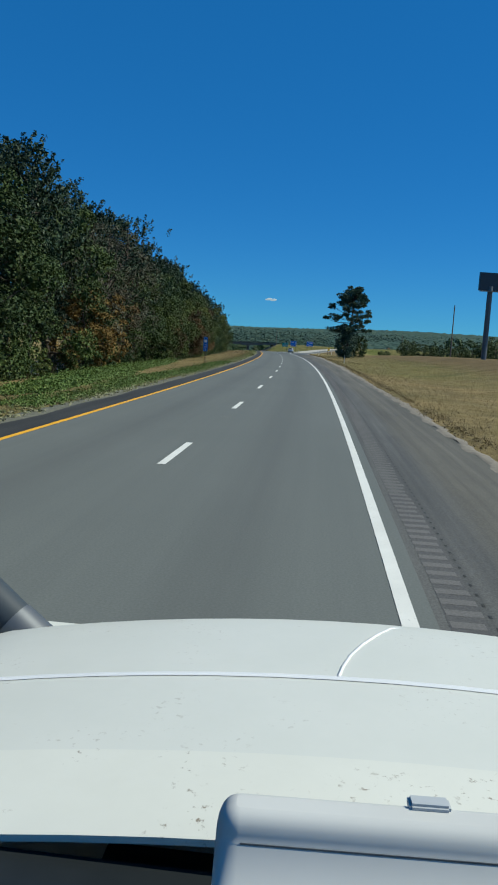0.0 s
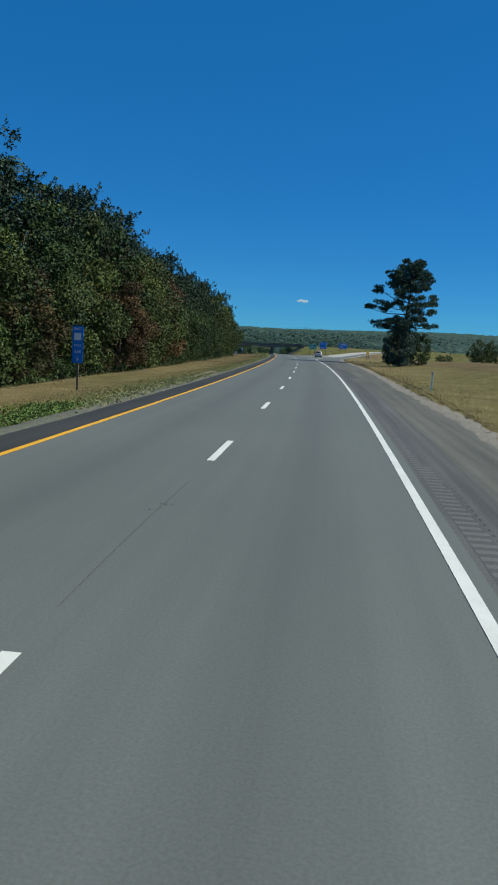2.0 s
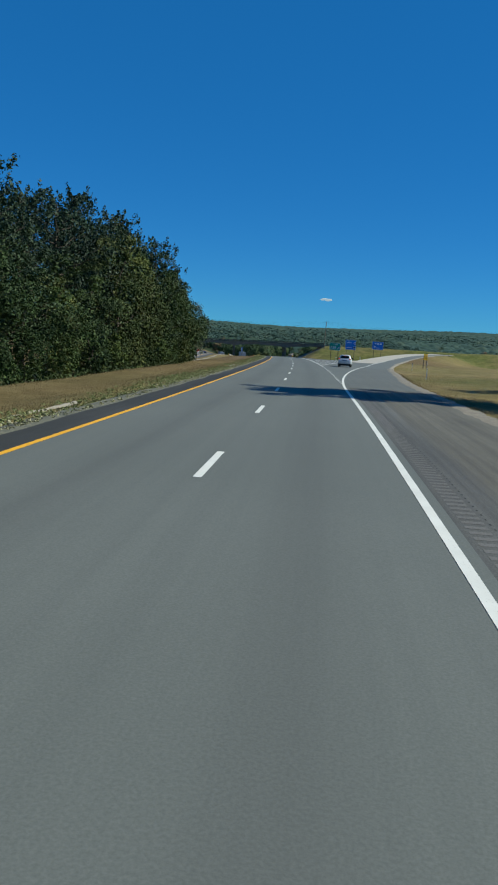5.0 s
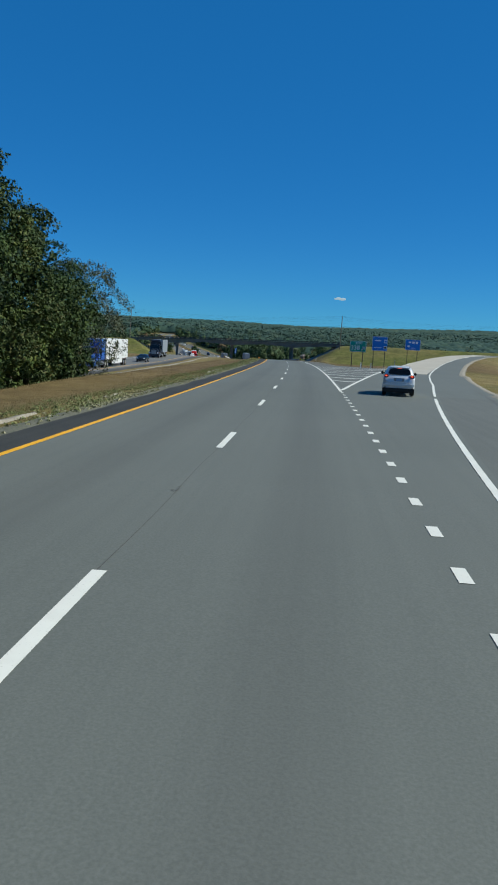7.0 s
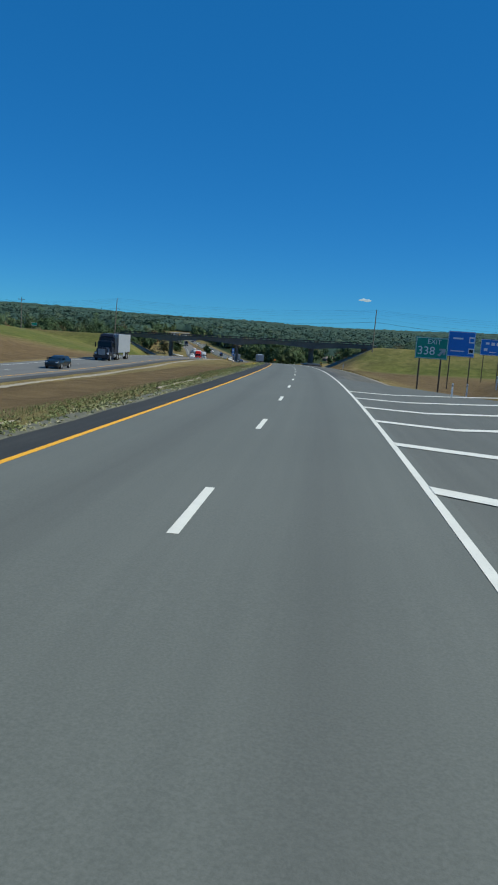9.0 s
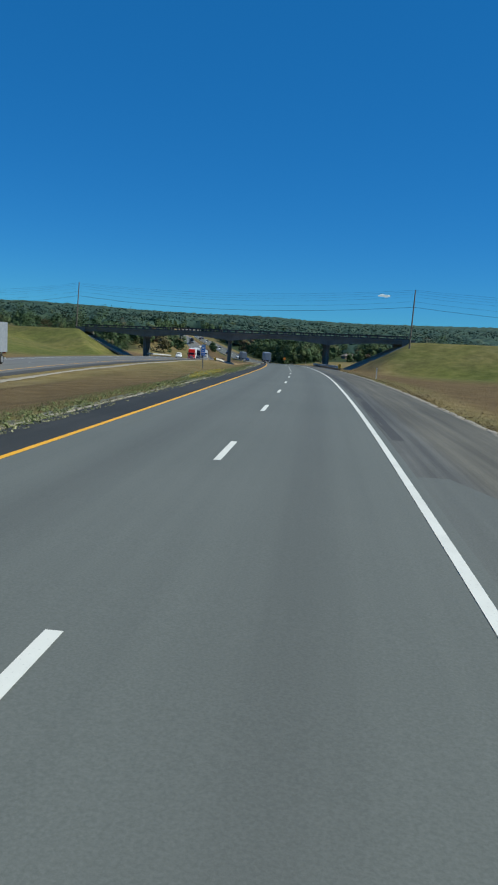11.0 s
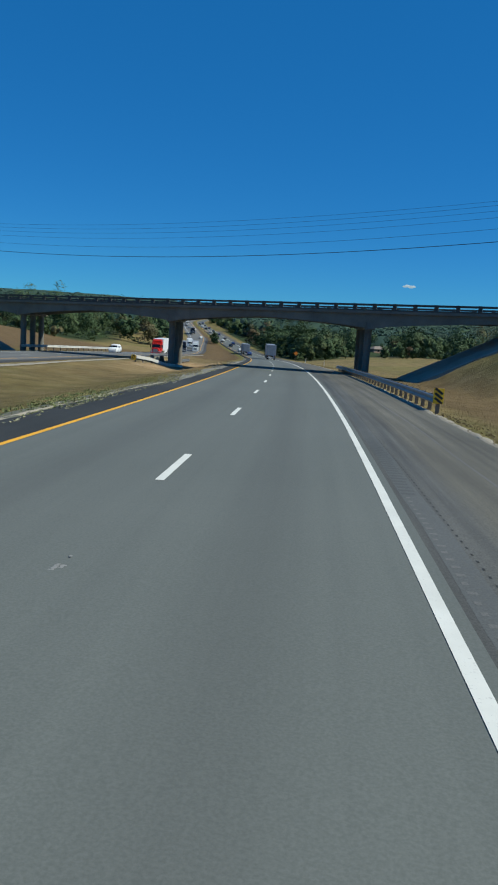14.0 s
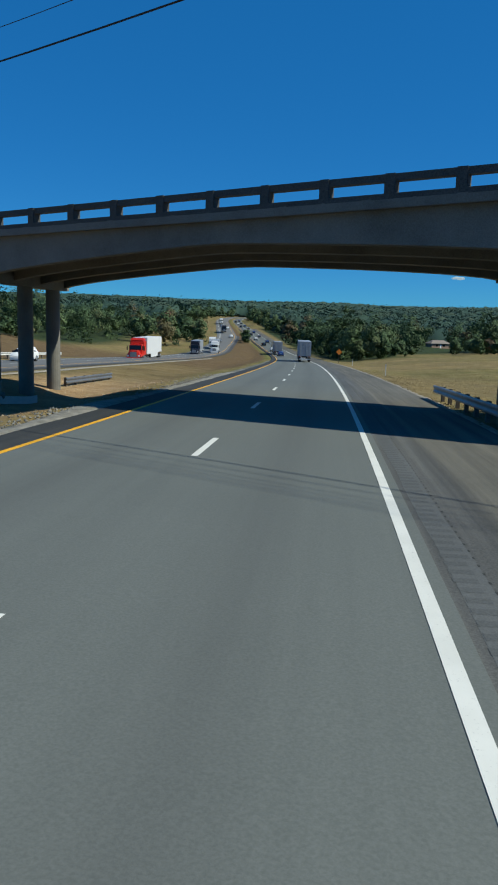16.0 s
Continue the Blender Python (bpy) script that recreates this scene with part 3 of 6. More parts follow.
pavement("road_shoulder_left", near_s[near_s < 1000], lambda s: left_edge(s) + .05 * math.sin(s * .7) + .05 * math.sin(s * 2.3), lambda s: -3.82, lambda s, n: -.006, "dark_asphalt", "narrow black asphalt shoulder")
pavement("road_opposite", near_s, lambda s: -31.1 + float(opp_out(s)), lambda s: -20.4 + float(opp_out(s)), lambda s, n: float(opp_drop(s)), "pale_asphalt",
         "pale asphalt lanes of the other carriageway", tracks=(-23.6, -27.3))


def gore_z(s, n):
    """Height of the gore over the road, rising with the ramp beside it."""
    rn = float(ramp_n(s))
    return -.002 + float(np.interp(s, RAMP_S, RAMP_Z)) * float(np.clip((n - 3.88) / max(rn - 3.98, .2), 0, 1)) ** 1.5


ramp_s = np.array([246, 252, 258, 264, 270, 276, 282, 288, 289.0])
pavement("exit_ramp_asphalt", ramp_s, lambda s: float(ramp_n(s)) - .1, lambda s: float(ramp_n(s)) + 9.0, lambda s, n: float(np.interp(s, RAMP_S, RAMP_Z)) - .001 + .005 * float(smooth(247, 262, s)), "road_asphalt", "asphalt start of the exit ramp")
ramp_s2 = np.arange(289, 430.1, 3.0)
pavement("exit_ramp_concrete", ramp_s2, lambda s: float(ramp_n(s)) - .06, lambda s: float(ramp_n(s)) + 5.0, lambda s, n: float(np.interp(s, RAMP_S, RAMP_Z)) + .01, "ramp_concrete", "pale concrete lane of the curving exit ramp")
pavement("exit_ramp_shoulder", ramp_s2, lambda s: float(ramp_n(s)) + 5.0, lambda s: float(ramp_n(s)) + 8.6, lambda s, n: float(np.interp(s, RAMP_S, RAMP_Z)) + .005, "road_asphalt", "grey asphalt shoulder of the exit ramp")
pavement("gore_pavement", np.arange(249, 330.1, 3.0), lambda s: 3.88, lambda s: min(float(ramp_n(s)), float(np.interp(s, [252, 300, 330], [40, 12.6, 4.6]))) - .1, gore_z, "gore_asphalt", "asphalt gore between highway and ramp")


def line(name, s_list, fn, width, mat, lift=.004, parent=None, label=""):
    """A painted line, w metres wide, centred on n = fn(s)."""
    verts, faces = [], []
    for s in s_list:
        for d in (-width / 2, width / 2):
            x, y = place(s, float(fn(s)) + d)
            verts.append((float(x), float(y), float(at(CZ, s)) + (lift(s) if callable(lift) else lift)))
    for i in range(len(s_list) - 1):
        faces.append((2 * i, 2 * i + 1, 2 * i + 3, 2 * i + 2))
    ob = mesh_ob(name, verts, faces, mat, parent)
    return tagged(ob, label, "road marking", kind="structure") if not parent else ob


line("yellow_edge_line", near_s, lambda s: -3.75, .15, "yellow_paint", label="yellow edge line along the black shoulder")
edge1 = np.concatenate([np.arange(-60, 190, 4.0), np.arange(190, 246, 2.0)])
line("white_edge_line_start", edge1, lambda s: edge_n(s) - .025, .15, "white_paint", .006, label="solid white edge line bending into the exit")
line("ramp_edge_line", np.concatenate([np.arange(246, 300, 2.0), ramp_s2[ramp_s2 > 300]]), lambda s: edge_n(s) - .025 if s < 261 else float(ramp_n(s)) + float(np.interp(s, [261, 275, 289, 307, 332], [5.53, 5.45, 5.35, 5.15, 5.1])), .16, "white_paint",
     lambda s: .018 + float(np.interp(s, RAMP_S, RAMP_Z)), label="white right edge line of the ramp")
line("shoulder_seam", np.arange(206, 262, 1.0), lambda s: edge_n(s) + float(np.interp(s, [206, 212, 223, 248, 262], [2.55, 2.55, 2.9, 3.0, 2.6])) + .03 * math.sin(s * .7), .05, "rib_asphalt", lambda s: .008 + float(np.interp(s, RAMP_S, RAMP_Z)), label="thin pale seam along the exit shoulder")
line("gore_line", np.arange(247.0, 330, 1.5), lambda s: float(ramp_n(s)) + .02, .21, "white_paint", lambda s: .022 + float(np.interp(s, RAMP_S, RAMP_Z)), label="white gore line along the ramp")
line("white_edge_line", np.concatenate([[245.6], near_s[near_s > 246]]), lambda s: float(np.interp(s, [246, 364, 380, 412, 428, 440, 466], [3.635, 3.62, 3.66, 3.66, 3.69, 3.68, 3.65])), .15, "white_paint", .006, label="solid white right edge line")
line("opposite_edge_line", near_s, lambda s: -29.4 + opp_out(s), .15, "white_paint", lambda s: float(opp_drop(s)) + .006, label="white edge line of the other carriageway")
line("opposite_yellow_line", near_s, lambda s: -21.6 + opp_out(s), .15, "yellow_paint", lambda s: float(opp_drop(s)) + .006, label="yellow edge line of the other carriageway")

# gravel along the edges of the pavement
def verge(name, s_list, n0, n1, z, label, seed, mat="gravel"):
    rs = np.random.RandomState(seed)
    verts, faces = [], []
    for s in s_list:
        for j in range(5):
            n = float(n0(s)) + (float(n1(s)) - float(n0(s))) * j / 4 + ((.07 * math.sin(s * 1.9 + seed) + .05 * math.sin(s * 4.3 + 2 * seed) + rs.uniform(-.03, .03)) * (1 if seed < 20 else .3) if j in (0, 4) else 0)
            x, y = place(s, n)
            verts.append((float(x), float(y), float(at(CZ, s)) + float(z(s)) + (rs.uniform(.0, .05 if seed > 1 else .015) if 0 < j < 4 else -.04 if seed > 1 else -.012)))
    for i in range(len(s_list) - 1):
        for j in range(4):
            a = i * 5 + j
            faces.append((a, a + 1, a + 6, a + 5))
    return tagged(mesh_ob(name, verts, faces, mat, smooth_faces=True), label, "gravel verge", kind="structure")


fine_s = np.arange(-20, 620, .5)
verge("gravel_verge_right", fine_s[fine_s < 250.6], lambda s: right_edge(s) - .15 - .35 * float(smooth(50, 80, s)) * (.6 + .4 * math.sin(s * .31) * math.sin(s * .13)), lambda s: right_edge(s) + .22 + .2 * float(smooth(60, 90, s)) + .08 * math.sin(s * .23), lambda s: .004, "pale crumbling gravel edge beside the shoulder", 1, "sandy_gravel")
verge("gravel_verge_ramp", fine_s[(fine_s > 312)], lambda s: right_edge(s) - .08, lambda s: right_edge(s) + .36, lambda s: -.02, "pale gravel edge beyond the gore", 2)
verge("gravel_verge_left", fine_s, lambda s: left_edge(s) - .85, lambda s: left_edge(s) + .08, lambda s: -.06, "grey weedy gravel edge beside the black shoulder", 3, "weedy_gravel")
for k, (s0, s1) in enumerate(((60, 78), (96, 118), (150, 172), (206, 214), (219, 226), (232, 236), (262, 280), (296, 312), (330, 446))):
    verge("grit_line", fine_s[(fine_s > s0) & (fine_s < s1)], lambda s: left_edge(s) - (.22 if s > 325 else 1.25) + .05 * math.sin(s * .5), lambda s: left_edge(s) - (.10 if s > 325 else 1.16) + .05 * math.sin(s * .6), lambda s: -.035, "thin pale line of grit in the verge", 20 + k)
verge("gravel_verge_opposite", fine_s[fine_s > 250], lambda s: -17.6 + opp_out(s), lambda s: -16.95 + .2 * math.sin(s * .21) + opp_out(s), lambda s: float(terrain(s, -17.2 + float(opp_out(s))) - at(CZ, s)) + .08, "whitish gravel edge of the other carriageway", 4)
pavement("opposite_shoulder", near_s[(near_s > 230) & (near_s < 900)], lambda s: -20.4 + float(opp_out(s)), lambda s: -19.1 + .06 * math.sin(s * .5) + float(opp_out(s)), lambda s, n: float(opp_drop(s)) - .015, "tar_asphalt", "dark asphalt shoulder of the other carriageway")

verge("gravel_verge_piers", fine_s[(fine_s > 444) & (fine_s < 540)], lambda s: -5.85 + .3 * math.sin(s * .37) + .9 * float(smooth(520, 540, s)) + .9 * (1 - float(smooth(444, 456, s))), lambda s: -4.86, lambda s: -.03, "grey broken gravel along the median shoulder", 12, "grey_gravel")
verge("gravel_verge_exit", fine_s[(fine_s > 250) & (fine_s < 428)], lambda s: float(ramp_n(s)) + float(np.interp(s, [250, 256, 275, 289, 292], [8.9, 8.75, 8.85, 9.1, 8.5])), lambda s: float(ramp_n(s)) + float(np.interp(s, [250, 256, 275, 289, 292], [9.6, 9.4, 9.5, 9.7, 9.3])), lambda s: float(np.interp(s, RAMP_S, RAMP_Z)) - .01, "pale gravel edge round the exit ramp", 6)

# rumble strip milled into the right shoulder
def rib(lst, s, ds, n0, n1, z):
    for a, n in ((0, n0), (0, n1), (ds, n1), (ds, n0)):
        x, y = place(s + a, n)
        lst.append((float(x), float(y), float(at(CZ, s + a)) + z))


rs0 = np.random.RandomState(9)
ribs, worn, pits, milled = [], [], [], []
for s in np.concatenate([np.arange(-4, 188, .3), np.arange(335, 520, .3)]):
    pit = 4.37 if s < 190 else float(np.interp(s, [374, 425], [4.52, 4.33]))
    rib(pits, s, .08, pit, pit + .028, -.003)
    if s < 190:
        wide = .30 if math.sin(s * .045) + .4 * math.sin(s * .21) > -.3 else .16
        rib(ribs, s, .15, 3.99, 3.99 + wide * 1.05 + rs0.uniform(-.03, .03), -.003)
    elif s > 416:
        rib(milled, s, .15, 3.97 + rs0.uniform(0, .04), 4.26 + rs0.uniform(-.05, .05), -.003)
    elif 352 < s < 355 or 373.5 < s < 375:
        rib(worn, s, .12, 4.03, 4.26, -.003)
    elif s > 376 or math.sin(s * 1.7) + math.sin(s * .61) > .2:
        rib(worn, s, .09, 4.03, 4.08 + rs0.uniform(0, .06), -.003)
tagged(quads_ob("milled_rumble_ribs", milled, "milled_asphalt"), "faint dark ribs of the rumble strip", "rumble strip", kind="stuff")
tagged(quads_ob("worn_rumble_ribs", worn, "worn_rib_asphalt"), "worn grey ribs of the rumble strip", "rumble strip", kind="stuff")
tagged(quads_ob("rumble_ribs", ribs, "rib_asphalt"), "pale worn ribs of the rumble strip", "rumble strip", kind="stuff")
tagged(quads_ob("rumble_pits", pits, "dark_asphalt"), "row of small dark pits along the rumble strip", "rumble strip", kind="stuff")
for s0, s1, mat in ((-4, 12, "band_asphalt"), (40, 150, "band_asphalt"), (170, 188, "band_asphalt"), (336, 352, "tar_asphalt"), (354, 373, "tar_asphalt"), (375.5, 408, "tar_asphalt"), (408, 520, "milled_band_asphalt")):
    line("rumble_band", np.arange(s0, s1 + .1, 2.0), lambda s: 4.155 + .02 * math.sin(s * .9) + .08 * float(smooth(340, 360, s) * (1 - smooth(376, 410, s))), .34, mat, -.0046, label="dark patched band along the rumble strip")

line("shoulder_seam", np.arange(396, 470, 2.0), lambda s: 5.95 + .03 * math.sin(s * .4), .06, "rib_asphalt", -.004, label="thin pale seam along the worn shoulder")

# tar seams and small scars in the lanes
for s0, s1 in ((205, 236), (238, 262), (96, 104), (66, 72), (112, 117), (389, 398)):
    line("lane_seam", np.arange(s0, s1 + .1, 1.0), lambda s: -.02 + .02 * math.sin(s * .8), .012, "band_asphalt", .003, label="thin dark seam between the lanes")

rs1 = np.random.RandomState(31)
for s, n, pale in ((410.7, -.02, 1), (459.5, .02, 1), (337.8, -.04, 0), (70.1, -.03, 0), (215.6, -.01, 0), (253.7, 3.43, 0), (53.1, .01, 0), (22.5, -.01, 1), (389, -.05, 1), (114, .02, 1), (300, 1.9, 0)):
    bm = bmesh.new()
    for q in range(7):
        cx, cy, r = rs1.normal() * .06, rs1.normal() * .12, rs1.uniform(.010, .028) * (1.5 if pale else 1)
        bm.faces.new([bm.verts.new((cx + r * rs1.uniform(.5, 1.3) * math.cos(a), cy + r * rs1.uniform(.6, 2.0) * math.sin(a), .003 + .0005 * q)) for a in np.arange(0, 6.2, .9)])
    scar = part("road_scar", bm, "scuffed_asphalt" if pale else "band_asphalt", road)
    scar.matrix_basis = on_road(s, n, .001)

# lane dashes, one by one
DASH0 = 13.24
dash_mesh = None
for k in range(-5, 95):
    s = DASH0 + 12.192 * k
    if dash_mesh is None:
        ob = mesh_ob("lane_dash", [(-.075, 0, 0), (.075, 0, 0), (.075, 3.05, 0), (-.075, 3.05, 0)], [(0, 1, 2, 3)], "white_paint", road)
        dash_mesh = ob.data
    else:
        ob = new("lane_dash", dash_mesh)
        ob.parent = road
    g = float(at(GRADE, s + 1.5))
    ob.matrix_basis = on_road(s, 0, .006) @ pose(0, 0, 0, math.degrees(math.atan(g)))
for k in range(-5, 60):
    s = 4 + 12.192 * k
    ob = new("lane_dash", dash_mesh)
    ob.parent = road
    ob.matrix_basis = on_road(s, -25.5 + float(opp_out(s)), float(opp_drop(s)) + .012) @ pose(0, 0, 0, math.degrees(math.atan(float(at(GRADE, s + 1.5)))))
dot_mesh = None
for k in range(26):
    s = 196.65 + 1.905 * k
    if dot_mesh is None:
        ob = mesh_ob("exit_dot", [(-.08, 0, 0), (.08, 0, 0), (.08, .55, 0), (-.08, .55, 0)], [(0, 1, 2, 3)], "white_paint", road)
        dot_mesh = ob.data
    else:
        ob = new("exit_dot", dot_mesh)
        ob.parent = road
    ob.matrix_basis = on_road(s, 3.66, .007) @ pose(0, 0, 0, math.degrees(math.atan(float(at(GRADE, s)))))
for k in range(8):
    s = 260.7 + 6.55 * k
    rn = float(ramp_n(s))
    mid_n = min(3.66 + (rn - 3.66) * .5, 6.2)
    pts = [(s, 3.7), (s - .75, (3.7 + mid_n) / 2), (s - 1.5, mid_n), (s - 1.05, (mid_n + rn) / 2), (s - .6, rn - .1)]
    verts = []
    for ps, pn in pts:
        for d in (-.36, .36):
            x, y = place(ps + d, pn)
            verts.append((float(x), float(y), float(at(CZ, ps + d)) + gore_z(ps + d, pn) + .016))
    mesh_ob("gore_chevron", verts, [(2 * q, 2 * q + 2, 2 * q + 3, 2 * q + 1) for q in range(4)], "white_paint", road)

# ---- overpass ----
bridge = thing("overpass_bridge", pose(0, 0, 0), "weathered grey concrete overpass with arched haunched girders", "bridge")
th_b = math.atan(.474)


def deck_pt(n, back):
    """World x, y of a point back metres behind the near face of the deck, taken along the road."""
    x, y = place(deck_line(n) + back, n)
    return float(x), float(y)


BENTS = (9.8, -12.5, -34.0)
n_list = np.linspace(26.0, -51.5, 96)


def soffit(n):
    """Height of the girders' underside: deep at the piers, thin at mid span."""
    d = min(abs(n - b) for b in BENTS)
    return deck_z(n) - 2.0 + (1.0 * min(1, (d / 10.5)) ** .55 if d < 10.5 else 1.0)


def girder(back, w, name):
    verts, faces = [], []
    for n in n_list:
        for b2, z in ((back, deck_z(n) - .28), (back, soffit(n)), (back + w, soffit(n)), (back + w, deck_z(n) - .28)):
            x, y = deck_pt(n, b2)
            verts.append((x, y, z))
    for i in range(len(n_list) - 1):
        for j in range(4):
            a, c = i * 4 + j, i * 4 + (j + 1) % 4
            faces.append((a, c, c + 4, a + 4))
    faces += [(0, 1, 2, 3), tuple(len(verts) - 4 + q for q in (3, 2, 1, 0))]
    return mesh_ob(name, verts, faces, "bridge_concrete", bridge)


for back in (.35, 3.6, 7.0, 10.6):
    girder(back, .55, "girder")
verts, faces = [], []
for n in n_list:
    for b2, z in ((0, deck_z(n)), (0, deck_z(n) - .28), (11.6, deck_z(n) - .28), (11.6, deck_z(n))):
        x, y = deck_pt(n, b2)
        verts.append((x, y, z))
for i in range(len(n_list) - 1):
    for j in range(4):
        a, c = i * 4 + j, i * 4 + (j + 1) % 4
        faces.append((a, a + 4, c + 4, c))
faces += [(3, 2, 1, 0), tuple(len(verts) - 4 + q for q in (0, 1, 2, 3))]
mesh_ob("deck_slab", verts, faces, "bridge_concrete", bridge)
ang = math.degrees(at(TH, 487)) + 180 - math.degrees(th_b)
for back in (.22, 11.35):
    # rail posts and the two beams of each open concrete parapet
    verts, faces = [], []
    rail_n = np.linspace(25.8, -51.3, 60)
    for n in rail_n:
        for b2, z in ((back - .16, deck_z(n) + .49), (back + .16, deck_z(n) + .49), (back + .16, deck_z(n) + .70), (back - .16, deck_z(n) + .70)):
            x, y = deck_pt(n, b2)
            verts.append((x, y, z))
    for i in range(len(rail_n) - 1):
        for j in range(4):
            a, c = i * 4 + j, i * 4 + (j + 1) % 4
            faces.append((a, a + 4, c + 4, c))
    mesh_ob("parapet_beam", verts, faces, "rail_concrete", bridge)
    verts, faces = [], []
    for n in rail_n:
        for b2, z in ((back - .22, deck_z(n) - .02), (back + .2, deck_z(n) - .02), (back + .2, deck_z(n) + .14), (back - .22, deck_z(n) + .14)):
            x, y = deck_pt(n, b2)
            verts.append((x, y, z))
    for i in range(len(rail_n) - 1):
        for j in range(4):
            a, c = i * 4 + j, i * 4 + (j + 1) % 4
            faces.append((a, a + 4, c + 4, c))
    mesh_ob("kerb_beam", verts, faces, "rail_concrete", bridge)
    post = None
    for n in np.arange(25.4, -51.4, -1.92):
        x, y = deck_pt(n, back)
        if post is None:
            bm = box(-.17, .17, -.19, .19, 0, .715, .02)
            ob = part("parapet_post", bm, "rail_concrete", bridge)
            post = ob.data
        else:
            ob = new("parapet_post", post)
            ob.parent = bridge
        ob.matrix_basis = pose(x, y, deck_z(n), 0, 0, ang)
for nb in BENTS:
    zg = min(float(terrain(deck_line(nb) + b2, nb)) for b2 in (2, 6, 10)) - .3
    for b2 in (1.9, 5.9, 9.9):
        x, y = deck_pt(nb, b2)
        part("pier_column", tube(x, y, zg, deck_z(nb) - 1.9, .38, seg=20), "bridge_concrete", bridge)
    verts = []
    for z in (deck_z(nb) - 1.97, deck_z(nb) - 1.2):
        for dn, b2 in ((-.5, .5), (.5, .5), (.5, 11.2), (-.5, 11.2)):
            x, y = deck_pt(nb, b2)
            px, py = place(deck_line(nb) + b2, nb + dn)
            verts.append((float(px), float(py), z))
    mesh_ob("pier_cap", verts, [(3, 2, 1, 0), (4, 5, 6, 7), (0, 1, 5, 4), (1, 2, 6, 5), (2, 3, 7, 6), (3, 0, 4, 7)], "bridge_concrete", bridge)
for n0, n1 in ((24.6, 27.0), (-50.4, -52.8)):
    verts = []
    for z in (deck_z(n0) - 5.0, deck_z(n0)):
        for n, b2 in ((n0, -.2), (n1, -.2), (n1, 11.8), (n0, 11.8)):
            x, y = deck_pt(n, b2)
            verts.append((x, y, z - .02))
    mesh_ob("abutment", verts, [(0, 1, 2, 3), (7, 6, 5, 4), (0, 4, 5, 1), (1, 5, 6, 2), (2, 6, 7, 3), (3, 7, 4, 0)], "bridge_concrete", bridge)
# paved slopes under the end spans
for n0, n1 in ((25.0, 13.8), (-51.0, -37.5)):
    verts, faces = [], []
    for i in range(13):
        n = n0 + (n1 - n0) * i / 12
        for b2 in (-1.7, 8.2):
            x, y = place(deck_line(n) + b2, n)
            z0 = float(terrain(deck_line(n1) + 5, n1)) - .1
            verts.append((float(x), float(y), deck_z(n0) - 1.35 + (z0 - deck_z(n0) + 1.35) * i / 12 + .06))
            verts.append((float(x), float(y), deck_z(n0) - 1.35 + (z0 - deck_z(n0) + 1.35) * i / 12 - .5))
    for i in range(12):
        a = i * 4
        faces += [(a, a + 2, a + 6, a + 4), (a, a + 4, a + 5, a + 1), (a + 2, a + 3, a + 7, a + 6)]
    faces += [(0, 1, 3, 2)]
    ob = mesh_ob("slope_paving", verts, faces, "slope_concrete")
    tagged(ob, "concrete slope paving under the end span", "slope paving", kind="structure")


# ---- guard rails ----
def guardrail(s0, s1, nfn, zfn, label, flip=1, steel="galvanized_steel", spacing=1.9):
    g = thing("guardrail", pose(0, 0, 0), label, "guardrail", "roadside guardrails")
    prof = [(.0, .78), (-.06, .74), (-.06, .68), (.0, .62), (.0, .58), (-.06, .52), (-.06, .46), (.0, .42), (.02, .42), (.02, .78), (.0, .78)]
    v, f = sweep([(a * flip, z) for a, z in prof], np.arange(s0, s1 + .1, 1.0), lambda s: (float(nfn(s)), float(zfn(s))))
    mesh_ob("rail_beam", v, f, steel, g)
    post = None
    for s in np.arange(s0 + .3, s1, spacing):
        if post is None:
            ob = part("post", box(-.075, .075, -.1, .1, -.5, .8, .01), "weathered_timber", g)
            post = ob.data
        else:
            ob = new("post", post)
            ob.parent = g
        ob.matrix_basis = on_road(s, float(nfn(s)) + .13 * flip, float(zfn(s)))
    return g


guardrail(436, 499, lambda s: 8.0, lambda s: -.12, "galvanized w-beam guardrail on timber posts beside the shoulder")
guardrail(504.5, 514.5, lambda s: -12.4, lambda s: -.72, "short galvanized guardrail guarding the median piers", -1)
bent = thing("bent_guardrail", pose(0, 0, 0), "bent sagging guardrail with striped end board by the piers", "guardrail", "roadside guardrails")


def bent_n(s):
    return -15.2 + 3.9 * float(smooth(484, 497, s))


v, f = sweep([(0, .62), (-.06, .58), (-.06, .5), (0, .45), (0, .41), (-.06, .36), (-.06, .3), (0, .26), (.02, .26), (.02, .62), (0, .62)], np.arange(485, 497.5, .6),
             lambda s: (bent_n(s), float(terrain(s, bent_n(s)) - at(CZ, s)) + .16 - .36 * float(smooth(486, 492, s)) + .04 * math.sin(s * 1.3)))
mesh_ob("rail_beam", v, f, "rail_pale", bent)
for s, dn, lean in ((485.6, -.1, 14), (487.6, -.2, -18), (489.6, -.3, 24), (492, -.2, -34), (494.4, -.2, 30)):
    ob = part("post", box(-.08, .08, -.1, .1, -.5, .62, .015), "weathered_timber", bent)
    ob.matrix_basis = on_ground(s, bent_n(s) + dn) @ pose(0, 0, .05, lean, lean / 2, 0)
board = part("end_board", box(-.24, .24, -.02, .02, .22, .80, .005), "sign_yellow", bent, "yellow and black striped end board")
board.matrix_basis = on_ground(484.8, -15.25) @ pose(0, 0, 0, 4, 6, 0)
for k in range(3):
    bm = box(-.21, .21, -.027, -.021, -.035, .035)
    bmesh.ops.rotate(bm, verts=bm.verts, matrix=Matrix.Rotation(radians(-35), 3, "Y"))
    bmesh.ops.translate(bm, verts=bm.verts, vec=(0, 0, .34 + .17 * k))
    part("stripe", bm, "sign_black", board)
